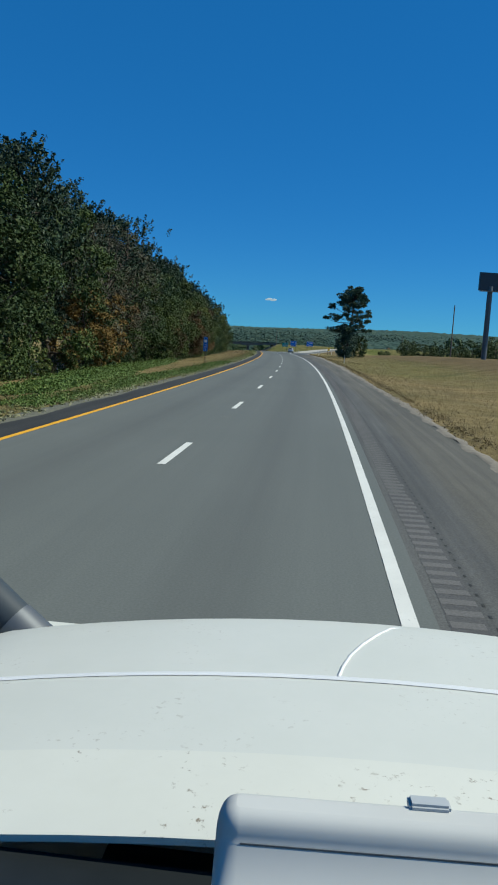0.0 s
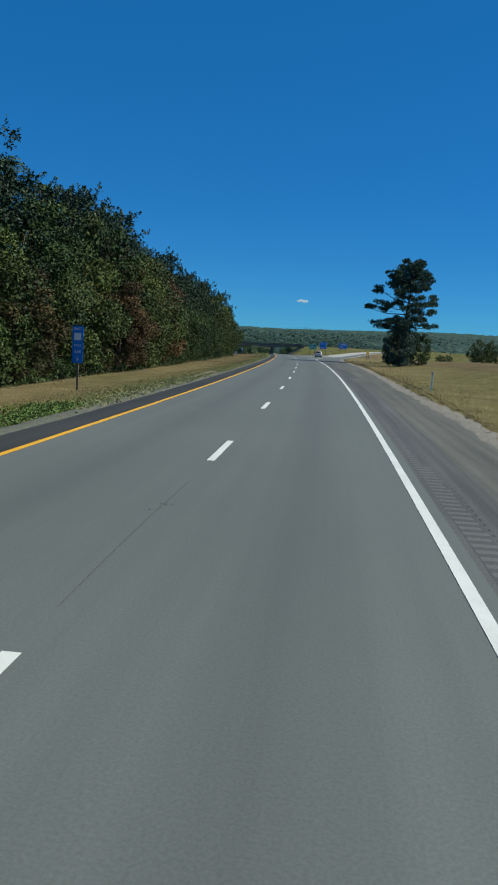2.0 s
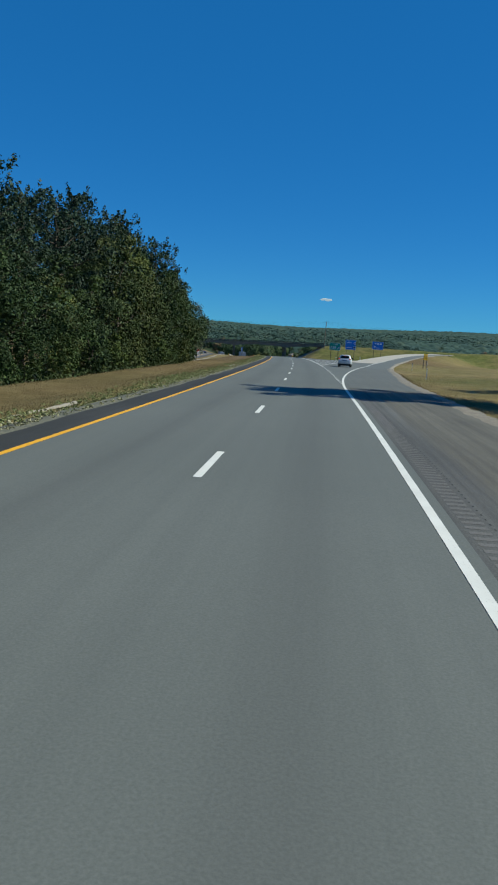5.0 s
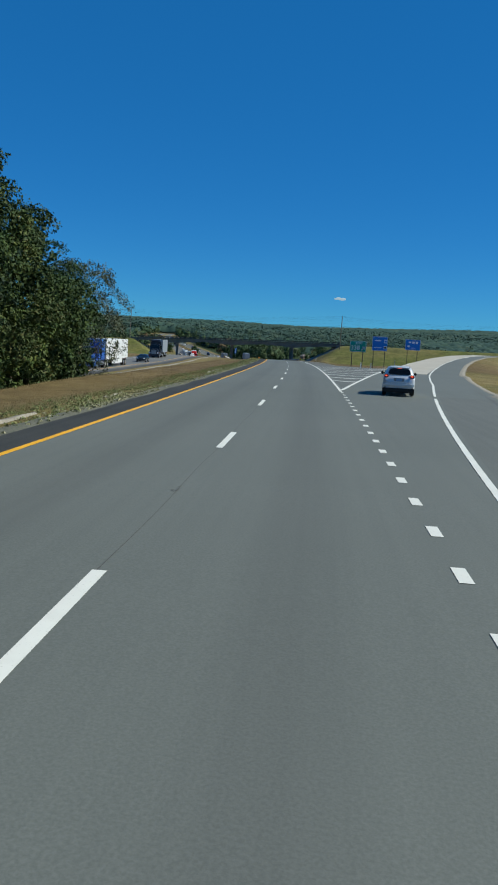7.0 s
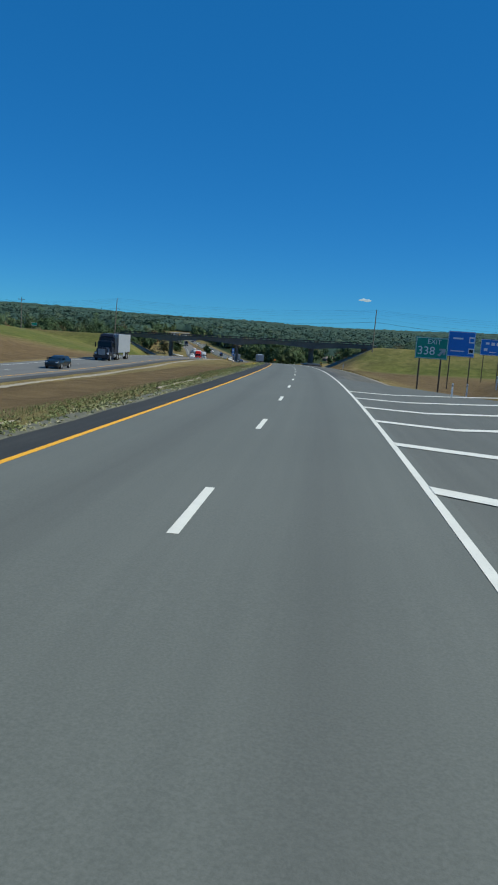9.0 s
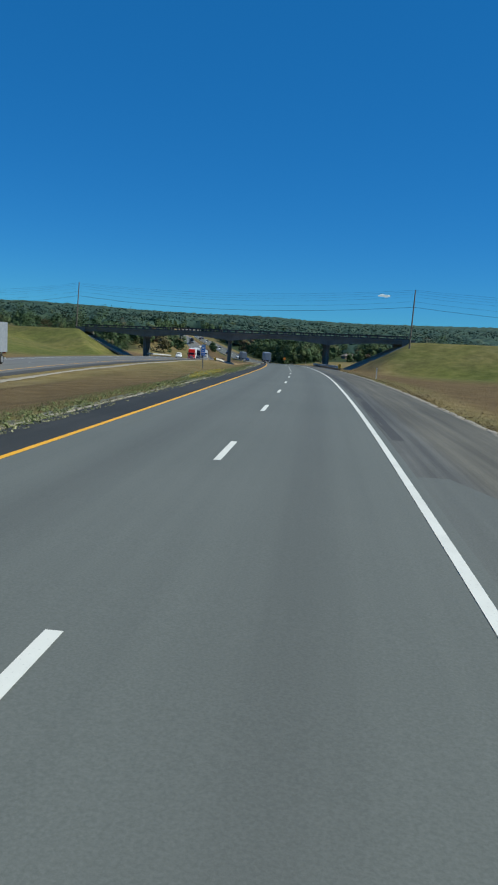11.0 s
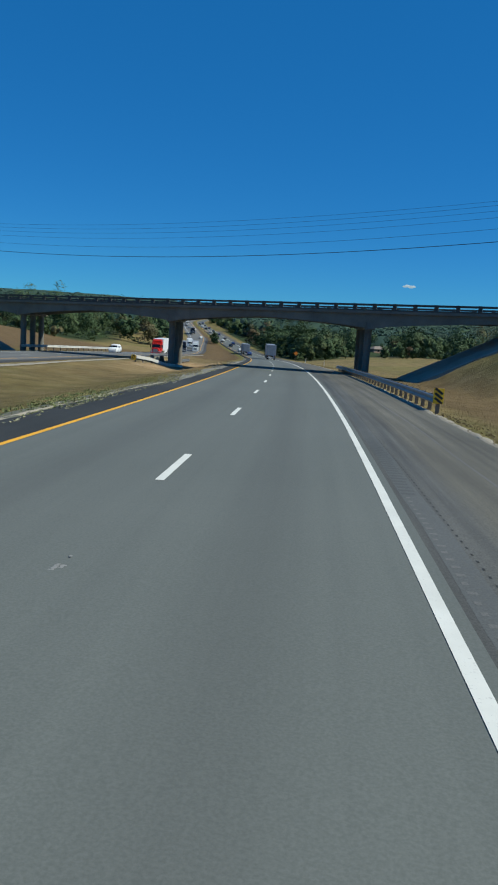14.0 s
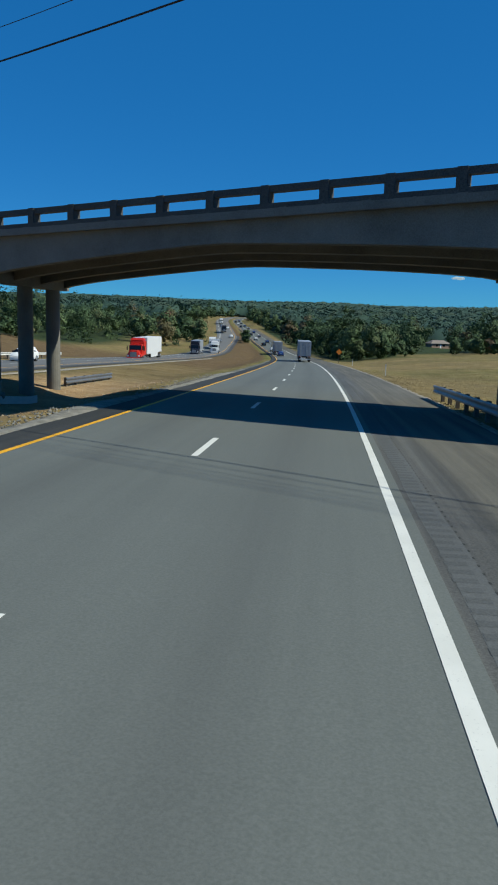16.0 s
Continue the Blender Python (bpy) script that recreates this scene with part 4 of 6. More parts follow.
# broken concrete and stumps heaped behind it
rs2 = np.random.RandomState(17)
for k in range(9):
    h2 = rs2.uniform(.35, .95)
    bm = box(-.16, .16, -.16, .16, -.3, h2, .03, (rs2.uniform(.7, .95), rs2.uniform(.7, .95)))
    stump = thing("broken_post", on_ground(493 + 5.5 * rs2.uniform(0, 1), -15.2 + 1.6 * rs2.uniform(0, 1), rs2.uniform(0, 90)) @ pose(0, 0, 0, rs2.uniform(-16, 16), rs2.uniform(-16, 16), 0), "broken weathered post standing in bare soil", "post", "broken posts")
    part("stub", bm, "weathered_timber" if k % 3 else "gravel", stump)
guardrail(500, 565, lambda s: -32.7, lambda s: float(opp_drop(s)), "pale guardrail along the far carriageway", -1, "rail_pale", 3.8)


# ---- signs ----
def letters(text, size, mat, parent, x, z, y=-.03, align="CENTER"):
    c = bpy.data.curves.new("text", "FONT")
    c.body, c.size, c.align_x, c.align_y = text, size, align, "CENTER"
    tmp = bpy.data.objects.new("text", c)
    scene.collection.objects.link(tmp)
    me = bpy.data.meshes.new_from_object(tmp.evaluated_get(bpy.context.evaluated_depsgraph_get()))
    bpy.data.objects.remove(tmp)
    me.materials.clear()
    me.materials.append(MATS[mat])
    ob = new("lettering", me)
    ob.parent = parent
    ob.matrix_basis = pose(x, y, z, 90)
    return ob


def sign(m, w, h, z0, mat, label, posts, post_mat="rusty_steel", name="road_sign", border="sign_white"):
    sg = thing(name, m, label, "road sign")
    p = part("panel", box(-w / 2, w / 2, -.02, .02, z0, z0 + h, .008), mat, sg)
    if border:
        bw = .035
        for nm, (x0, x1, a, c) in {"a": (-w / 2 + .03, w / 2 - .03, z0 + .03, z0 + .03 + bw), "b": (-w / 2 + .03, w / 2 - .03, z0 + h - .03 - bw, z0 + h - .03),
                                   "c": (-w / 2 + .03, -w / 2 + .03 + bw, z0 + .03 + bw, z0 + h - .03 - bw), "d": (w / 2 - .03 - bw, w / 2 - .03, z0 + .03 + bw, z0 + h - .03 - bw)}.items():
            part("border", box(x0, x1, -.0265, -.021, a, c), border, sg)
    for x in posts:
        part("post", box(x - .05, x + .05, .025, .11, -1.0, z0 + h - .1, .008), post_mat, sg)
    return sg


def bars(sg, mat, rows):
    for x, z, w, h in rows:
        part("symbol_bar", box(x - w / 2, x + w / 2, -.027, -.021, z - h / 2, z + h / 2), mat, sg)


ex = sign(on_ground(320, 10.5) @ pose(0, 0, -.25) @ Matrix.Diagonal((1.13, 1, 1.1, 1)), 2.2, 1.5, 2.0 + .55, "sign_green", "green exit sign with white numerals and arrow on two posts", (-.75, .7))
letters("EXIT", .46, "sign_white", ex, .15, 3.74)
letters("338", .82, "sign_white", ex, -.36, 3.08)
bm = bmesh.new()
vs = [bm.verts.new((x, -.028, z)) for x, z in ((.42, 2.86), (.54, 2.74), (.82, 3.04), (.82, 2.88), (.95, 2.88), (.95, 3.30), (.53, 3.30), (.53, 3.17), (.72, 3.17))]
bm.faces.new(vs)
bmesh.ops.solidify(bm, geom=bm.faces[:], thickness=.006)
part("arrow", bm, "sign_white", ex)
b1 = sign(on_ground(334, 15.6) @ pose(0, 0, .15) @ Matrix.Diagonal((.88, 1, 1.04, 1)), 2.9, 2.3, 2.9, "sign_blue", "blue roadside services sign with small logo panels", (-1.1, 1.1))
bars(b1, "sign_white", [(-.4, 4.55, 1.1, .14), (-.5, 3.4, 1.2, .1), (.2, 3.4, .3, .1)])
bars(b1, "sign_white", [(1.1, 4.45, .62, .55), (1.1, 3.45, .6, .5)])
bars(b1, "sign_blue", [])
part("logo_panel", box(.88, 1.32, -.033, -.028, 4.3, 4.6), "sign_blue", b1)
part("logo_panel", box(.88, 1.32, -.033, -.028, 3.3, 3.6), "sign_black", b1)
b2s = sign(on_ground(372, 28.4) @ pose(0, 0, .7), 3.3, 2.3, 3.3, "sign_blue", "blue services sign with pale logo squares beside the ramp", (-1.1, 1.1))
bars(b2s, "sign_white", [(-.7, 5.0, .5, .3), (.1, 4.95, .5, .45), (.85, 4.95, .5, .45), (-.9, 4.1, .5, .4), (.1, 3.75, 1.0, .1)])
ys = sign(on_ground(284, 24.0, 14), .75, .75, 1.55, "sign_yellow", "yellow ramp speed sign lettered 40 on two posts", (-.3, .3), border="sign_black")
letters("40", .5, "sign_black", ys, 0, 1.92)
part("exit_plate", box(-.36, .36, -.02, .02, 2.33, 2.62, .006), "sign_yellow", ys)
letters("EXIT", .2, "sign_black", ys, 0, 2.475)
mm = sign(on_ground(96, -9.9) @ Matrix.Diagonal((.88, .88, .86, 1)), .62, 2.1, 1.55, "sign_blue", "narrow tall blue mile marker sign on one post", (0,), border=None)
letters("EAST", .2, "sign_white", mm, 0, 3.48)
part("shield", box(-.2, .2, -.027, -.021, 2.85, 3.25, .01), "sign_white", mm)
letters("MILE", .2, "sign_white", mm, 0, 2.55)
letters("338", .26, "sign_white", mm, 0, 2.2)
letters("2", .3, "sign_white", mm, 0, 1.8)
mm2 = sign(on_ground(416, -11.8) @ Matrix.Diagonal((.80, .80, .69, 1)), .62, 2.1, 2.5, "sign_blue", "narrow blue mile marker sign standing in the median", (0,), "galvanized_steel", border=None)
bars(mm2, "sign_white", [(0, 4.35, .4, .12), (0, 3.95, .36, .34), (0, 3.45, .4, .12), (0, 3.1, .4, .2), (0, 2.75, .14, .24)])
dm = thing("warning_sign", on_ground(622, 9.5), "yellow diamond warning sign on a post", "road sign")
bm = box(-.45, .45, -.015, .015, -.45, .45, .01)
bmesh.ops.rotate(bm, verts=bm.verts, matrix=Matrix.Rotation(radians(45), 3, "Y"))
bmesh.ops.translate(bm, verts=bm.verts, vec=(0, 0, 2.3))
part("panel", bm, "sign_orange", dm)
part("post", box(-.04, .04, .02, .09, -.4, 2.7), "rusty_steel", dm)
db = thing("diamond_sign", on_ground(342, -37.2, 20), "diamond road sign seen from its grey metal back", "road sign")
bm = box(-.45, .45, -.015, .015, -.45, .45, .01)
bmesh.ops.rotate(bm, verts=bm.verts, matrix=Matrix.Rotation(radians(45), 3, "Y"))
bmesh.ops.translate(bm, verts=bm.verts, vec=(0, 0, 2.9))
part("panel", bm, "sign_back", db)
part("post", box(-.04, .04, -.10, -.02, -.4, 3.3), "rusty_steel", db)
om = thing("marker_board", on_road(435.6, 8.0), "striped yellow and black object marker at the guardrail end", "marker")
part("panel", box(-.22, .22, -.02, .02, .35, 1.0, .005), "sign_yellow", om)
for k in range(3):
    bm = box(-.2, .2, -.027, -.021, -.05, .05)
    bmesh.ops.rotate(bm, verts=bm.verts, matrix=Matrix.Rotation(radians(35), 3, "Y"))
    bmesh.ops.translate(bm, verts=bm.verts, vec=(0, 0, .48 + .2 * k))
    part("stripe", bm, "sign_black", om)
part("post", box(-.05, .05, .02, .1, -.4, .98), "weathered_timber", om)
gs_ = sign(on_ground(520, -81.4), 1.8, 1.0, 1.5, "sign_green", "small green guide sign beside the entrance road", (-.6, .6))
dl = None
for s, n in ((226, 13.9), (262, 18.0), (300, 27.5), (311, 11.6), (397, 9.2), (306, 9.7), (325, 17.0), (105.2, 8.6), (540, 9.6), (600, 10.5)):
    d = thing("delineator_post", on_ground(s, n), "slim white delineator post in the grass", "delineator", "delineator posts")
    part("post", box(-.045, .045, -.02, .02, -.3, 1.15, .008), "sign_white", d)
    part("reflector", box(-.035, .035, -.026, -.021, .95, 1.08), "car_grey", d)


# ---- poles, wires, billboard ----
def utility_pole(m, h, label, arm=True, lean=0):
    p = thing("utility_pole", m @ pose(0, 0, 0, 0, lean, 0), label, "utility pole", "utility poles")
    part("pole", tube(0, 0, -1, h, .17, .11), "weathered_timber", p)
    if arm:
        part("crossarm", box(-1.2, 1.2, -.06, .06, h - .9, h - .76, .01), "weathered_timber", p)
    for x in ((-1.1, -.5, .5, 1.1) if arm else (-.12, .12)):
        part("insulator", tube(x, 0, h - .76, h - .55, .05, .035, 8), "sign_back", p)
    return p


POLES = [(467.5, 24.6, 11.6), (516, -53.7, 12.0), (563, -115, 12.0), (428, 92, 12.5)]
tops = []
for s, n, h in POLES:
    m = on_ground(s, n, 60)
    utility_pole(m, h, "tall weathered timber utility pole on the embankment", False, 3)
    tops.append(m @ Vector((.05 * h, 0, h)))
for s, n, h in ((176, 40, 10.6), (200, 62, 10.5), (545, -92.3, 11.6)):
    utility_pole(on_ground(s, n), h + (1.4 if s < 300 else 0), "weathered timber utility pole beyond the field", s > 300)


def wire(name, a, b, sag, r=.014):
    c = bpy.data.curves.new(name, "CURVE")
    c.dimensions, c.bevel_depth, c.bevel_resolution = "3D", r, 1
    sp = c.splines.new("POLY")
    sp.points.add(24)
    for i in range(25):
        u = i / 24
        p = a.lerp(b, u)
        sp.points[i].co = (p.x, p.y, p.z - sag * 4 * u * (1 - u), 1)
    c.materials.append(MATS["wire_black"])
    ob = new(name, c)
    return tagged(ob, "black overhead wire sagging between the poles", "overhead wire", "overhead wires")


for i, j in ((0, 1), (1, 2), (3, 0)):
    for dz, sag, r in ((-.05, 1.6, .011), (-.35, 1.8, .011), (-.8, 1.85, .011), (-1.35, 1.9, .011), (-2.3, 1.95, .013), (-3.4, 1.95, .03)):
        wire("overhead_wire", tops[i] + Vector((0, 0, dz)), tops[j] + Vector((0, 0, dz)), sag, r)
bb = thing("billboard", on_ground(122, 32.2, 8) @ pose(0, 0, -3.05), "tall steel billboard with a dark panel seen from behind", "billboard")
part("pole", tube(0, 0, 1, 14.6, .42, .40, 20), "sign_back", bb)
part("panel", box(-1.9, 9.1, -.25, .25, 13.9, 16.7, .04), "truck_dark", bb)
part("catwalk", box(-1.9, 9.1, -.9, -.3, 13.7, 13.8), "sign_back", bb)
hs = thing("house", on_ground(HOUSE_S, HOUSE_N, 14) @ Matrix.Diagonal((.8, .8, .86, 1)), "distant low brick house with a grey hipped roof", "house")
part("wall", box(-7, 7, -4, 4, -1, 2.7), "brick_wall", hs)
part("roof", box(-7.8, 7.8, -4.8, 4.8, 2.7, 4.8, taper=(.55, .08)), "roof_shingle", hs)
part("window", box(-3.6, -2.2, -4.06, -3.98, .9, 2.1), "glass_dark", hs)
part("window", box(1.6, 3.4, -4.06, -3.98, .9, 2.1), "glass_dark", hs)
part("door", box(-.5, .5, -4.06, -3.98, -.2, 2.0), "sign_white", hs)


# ---- vehicles ----
def loft(sections, mat, name, parent, label=""):
    """A body lofted along y through sections: (y, [(x, z) from the sill up to the roof centre])."""
    verts, faces = [], []
    k = None
    for y, half in sections:
        ring = [(x, y, z) for x, z in half] + [(-x, y, z) for x, z in reversed(half)]
        k = len(ring)
        verts += ring
    for i in range(len(sections) - 1):
        for j in range(k):
            a, c = i * k + j, i * k + (j + 1) % k
            faces.append((a, c, c + k, a + k))
    faces += [tuple(range(k))[::-1], tuple(range(len(verts) - k, len(verts)))]
    ob = mesh_ob(name, verts, faces, mat, parent, label, True)
    md = ob.modifiers.new("bevel", "BEVEL")
    md.width, md.segments, md.limit_method, md.angle_limit = .05, 2, "ANGLE", radians(35)
    return ob


def wheel(parent, x, y, r, w):
    t = part("wheel", wheel_bm(x, y, r, r, w), "rubber", parent)
    sx = 1 if x > 0 else -1
    bm = wheel_bm(x + sx * (w / 2 - .02), y, r, r * .62, .06, 14)
    o = part("rim", bm, "wheel_alloy", parent)
    o.parent = t
    return t


def suv(m, body="silver_paint", label="silver compact suv with lit brake lights", h=1.55, w=1.67, length=4.5, braking=True, group=""):
    """Rear bumper at y=0, nose at +y."""
    c = thing("car", m, label, "car", group)
    hw = w / 2
    L = length

    def sec(y, sill, belt, bz, roof, rz):
        return (y, [(sill * hw * .93, .26), (sill * hw, .45), (sill * hw, .72), (belt * hw, bz), (roof * hw, rz - .06), (roof * hw * .8, rz), (.15, rz + .015)])

    loft([sec(0.0, .80, .80, .80, .66, .86), sec(.04, .89, .88, .90, .76, .96), sec(.10, .95, .93, .98, .80, 1.025), sec(.22, .99, .95, 1.02, .78, 1.208), sec(.34, 1, .96, 1.04, .745, min(1.392, h - .12)), sec(.46, 1, .97, 1.05, .72, h - .065), sec(.56, 1, .97, 1.05, .72, h - .03), sec(.80, 1, .97, 1.05, .72, h - .015), sec(1.6, 1, .97, 1.04, .73, h),
          sec(2.5, 1, .97, 1.01, .72, h - .05), sec(3.0, 1, .96, .99, .70, h - .24), sec(3.55, 1, .95, .96, .82, 1.04), sec(4.2, .97, .90, .88, .76, .92), sec(L - .12, .88, .82, .76, .66, .80), sec(L, .78, .72, .62, .55, .66)], body, "body", c)
    slope = lambda z: .10 + (z - 1.04) * .654 if h > 1.5 else .12 + (z - 1.04) * .95
    z0, z1 = (1.13, h - .10) if h > 1.5 else (1.08, h - .10)
    bm = bmesh.new()
    ring = []
    for q in range(28):
        an = 2 * math.pi * q / 28
        cu, su = math.cos(an), math.sin(an)
        cu, su = math.copysign(abs(cu) ** .42, cu), math.copysign(abs(su) ** .42, su)
        z = (z0 + z1) / 2 + su * (z1 - z0) / 2
        wide = hw * (.735 + (.60 - .735) * (z - z0) / (z1 - z0))
        ring.append(bm.verts.new((cu * wide, slope(z) - .028, z)))
    bm.faces.new(ring)
    bmesh.ops.solidify(bm, geom=bm.faces[:], thickness=.02)
    part("rear_window", bm, "glass_dark", c, "dark rear window")
    part("spoiler", box(-hw * .62, hw * .62, .36, .62, h - .085, h - .045, .018), body, c)
    part("windscreen", taper_pane(.82 * hw, .64 * hw, 3.56, 1.06, 2.93, h - .20, .03), "glass_dark", c)
    for sx in (-1, 1):
        for y0, y1 in ((.62, 1.45), (1.55, 2.45), (2.52, 3.15)):
            bm = bmesh.new()
            t0, t1 = (.0, .28) if y0 < 1 else (.0, .0)
            top1 = h - .18 if y1 < 2.6 else 1.2
            pts = [(.975, y0, 1.06), (.975, y1, 1.06), (.75 + (.18 if y1 > 2.6 else 0), y1 - .05, top1), (.75, y0 + t1, h - .18)]
            bm.faces.new([bm.verts.new((sx * hw * a, b2, z)) for a, b2, z in (pts if sx > 0 else pts[::-1])])
            bmesh.ops.solidify(bm, geom=bm.faces[:], thickness=-.03)
            part("side_window", bm, "glass_dark", c)
        tail = part("tail_light", box(sx * hw * .80 - .155, sx * hw * .80 + .145, .015, .24, .97, 1.14, .06, (.9, .8)), "red_lens", c)
        if braking:
            part("brake_bulb", box(sx * hw * .80 - .09, sx * hw * .80 + .07, -.005, .05, 1.03, 1.10, .025), "brake_glow", tail, "lit brake light")
        part("headlight", box(sx * hw * .62 - .18, sx * hw * .62 + .18, L - .42, L - .06, .66, .80, .04), "clear_lens", c)
        mir = part("wing_mirror", box(sx * hw * 1.08 - .09, sx * hw * 1.08 + .09, 3.0, 3.12, 1.02, 1.19, .04), "black_plastic", c)
        part("roof_rail", box(sx * hw * .62 - .018, sx * hw * .62 + .018, .95, 2.2, h - .06, h + .006, .015), "black_plastic", c)
        for y in (.82, L - .95):
            wheel(c, sx * (hw - .11), y, .35, .22)
    part("rear_bumper", box(-hw * .95, hw * .95, -.065, .3, .20, .50, .07), "black_plastic", c, "dark lower bumper")
    part("bumper_trim", box(-hw * .95, hw * .95, -.07, .25, .47, .74, .09), body, c)
    part("plate_recess", box(-.30, .30, -.012, .08, .76, .96, .03), "car_grey", c)
    part("number_plate", box(-.16, .16, -.05, -.02, .79, .93, .005), "plate_blue", c)
    part("brake_lamp", box(-.11, .11, .335, .37, h - .115, h - .085), "brake_glow" if braking else "red_lens", c)
    part("exhaust", tube(.55, .05, .24, .30, .035, seg=8), "rusty_steel", c)
    return c


def taper_pane(w0, w1, y0, z0, y1, z1, out=-.025):
    bm = bmesh.new()
    bm.faces.new([bm.verts.new(p) for p in ((-w0, y0 + out, z0), (w0, y0 + out, z0), (w1, y1 + out, z1), (-w1, y1 + out, z1))])
    bmesh.ops.solidify(bm, geom=bm.faces[:], thickness=.02)
    return bm


def trailer_parts(c, y0, length, mat, doors=True, width=2.55, h0=1.15, h1=4.05):
    part("trailer_box", box(-width / 2, width / 2, y0, y0 + length, h0, h1, .03), mat, c)
    part("trailer_frame", box(-.5, .5, y0 + .3, y0 + length - .3, h0 - .22, h0), "black_plastic", c)
    for y in (y0 + 1.2, y0 + 2.5):
        for x in (-.95, .95):
            wheel(c, x, y, .5, .55)
    if doors:
        for sx in (-1, 1):
            part("rear_door", box(sx * .62 - .58, sx * .62 + .58, y0 - .03, y0 + .0, h0 + .12, h1 - .12, .01), mat, c)
            for dx in (.25, .9):
                part("lock_rod", box(sx * dx - .02, sx * dx + .02, y0 - .06, y0 - .03, h0 + .1, h1 - .1), "galvanized_steel", c)
            part("tail_light", box(sx * .95 - .15, sx * .95 + .15, y0 - .03, y0 + .02, h0 - .15, h0 - .03), "red_lens", c)
        part("underride_bar", box(-1.1, 1.1, y0 + .02, y0 + .14, .5, .62), "trailer_white", c)
        for x in (-.7, .7):
            part("underride_strut", box(x - .05, x + .05, y0 + .04, y0 + .14, .6, h0), "trailer_white", c)
    part("side_skirt", box(-width / 2 + .03, -width / 2 + .08, y0 + 4, y0 + length - 4, .5, h0), mat, c)
    part("side_skirt", box(width / 2 - .08, width / 2 - .03, y0 + 4, y0 + length - 4, .5, h0), mat, c)


def semi(m, cab, box_mat, label, group="", length=16.0):
    """A tractor with box trailer; the trailer's rear at y=0, the nose at +y."""
    c = thing("semi_truck", m, label, "truck", group)
    trailer_parts(c, 0, length - 1.2, box_mat)
    y = length - .6
    part("sleeper", box(-1.22, 1.22, y, y + 2.0, 1.1, 3.55, .10), cab, c)
    part("roof_fairing", box(-1.2, 1.2, y - .1, y + 2.1, 3.5, 4.0, .16, (.94, .75)), cab, c)
    part("cab", box(-1.18, 1.18, y + 1.9, y + 3.3, 1.0, 3.0, .10, (.9, .82)), cab, c)
    part("hood", box(-.98, .98, y + 3.1, y + 5.1, .95, 2.0, .18, (.82, .92)), cab, c)
    part("windscreen", box(-1.02, 1.02, y + 3.02, y + 3.30, 2.05, 2.80, .04, (.92, .5)), "glass_dark", c)
    part("grille", box(-.55, .55, y + 5.0, y + 5.14, .85, 1.75, .04), "galvanized_steel", c)
    part("front_bumper", box(-1.2, 1.2, y + 4.95, y + 5.3, .38, .85, .08), cab, c)
    for sx in (-1, 1):
        part("fender", box(sx * 1.0 - .22, sx * 1.0 + .22, y + 3.4, y + 4.95, .8, 1.35, .12), cab, c)
        part("headlight", box(sx * .92 - .18, sx * .92 + .18, y + 4.85, y + 5.08, .95, 1.25, .05), "clear_lens", c)
        part("side_window", box(sx * 1.14 - .03, sx * 1.14 + .03, y + 2.15, y + 3.0, 2.05, 2.75), "glass_dark", c)
        part("mirror", box(sx * 1.45 - .1, sx * 1.45 + .1, y + 3.1, y + 3.2, 1.95, 2.7, .03), "black_plastic", c)
        part("fuel_tank", box(sx * .95 - .28, sx * .95 + .28, y + .2, y + 2.2, .45, 1.0, .14), "galvanized_steel", c)
        wheel(c, sx * 1.02, y + 4.2, .5, .32)
        for yy in (y - 1.7, y - .4):
            wheel(c, sx * .95, yy, .5, .55)
    part("chassis", box(-.45, .45, y - 2.4, y + 4.8, .6, .95), "black_plastic", c)
    return c


def sedan(m, body, label, group="traffic"):
    return suv(m, body, label, 1.42, 1.78, 4.6, False, group)


suv(on_road(244.2, 6.55, .008, -6))
opp = lambda s, n, t=180: on_road(s, n + float(opp_out(s)), float(opp_drop(s)) + .008, t)
G = "traffic on the highway"
semi(opp(324.0, -23.6), "truck_blue", "trailer_white", "blue semi truck hauling a white box trailer", G)
semi(opp(388.0, -26.5), "truck_dark", "trailer_grey", "dark semi truck hauling a short pale grey trailer", G, 10.5)
sedan(opp(346, -23.6), "car_black", "black sedan on the far carriageway", G)
semi(opp(607, -27.2), "truck_red", "trailer_white", "bright red semi truck hauling a white trailer", G)
suv(opp(541, -28.2), "white_body", "white suv on the far carriageway", braking=False, group=G)
semi(opp(690, -27.2), "truck_dark", "trailer_grey", "dark semi truck following in the far lanes", G)
semi(opp(716, -23.6), "white_body", "trailer_grey", "white semi truck in the far lanes", G)
ta = thing("semi_truck", on_road(612, 1.95, .008), "semi trailer with pale grey rear doors ahead", "truck", G)
trailer_parts(ta, 0, 14.5, "trailer_grey")
part("cab", box(-1.2, 1.2, 15.4, 18.5, 1.0, 3.6, .12), "truck_dark", ta)
part("chassis", box(-.45, .45, 12, 20.5, .55, 1.0), "black_plastic", ta)
part("hood", box(-.95, .95, 18.3, 20.6, .9, 1.9, .15), "truck_dark", ta)
for x in (-1.0, 1.0):
    for yy in (13.2, 14.5, 19.6):
        wheel(ta, x, yy, .5, .45)
semi(on_road(700, -1.9, .008), "truck_dark", "trailer_grey", "dark box trailer in the passing lane", G)
sedan(on_road(680, -1.9, .008), "car_blue", "blue car behind the trailer", G)
rng = random.Random(5)
for k in range(16):
    s = 735 + k * 26 + rng.uniform(-6, 6)
    sedan(on_road(s, (-1.85, 1.85)[k % 2], .008), ("white_body", "car_grey", "car_black", "car_blue")[k % 4], "distant car in slow traffic climbing the hill", G)
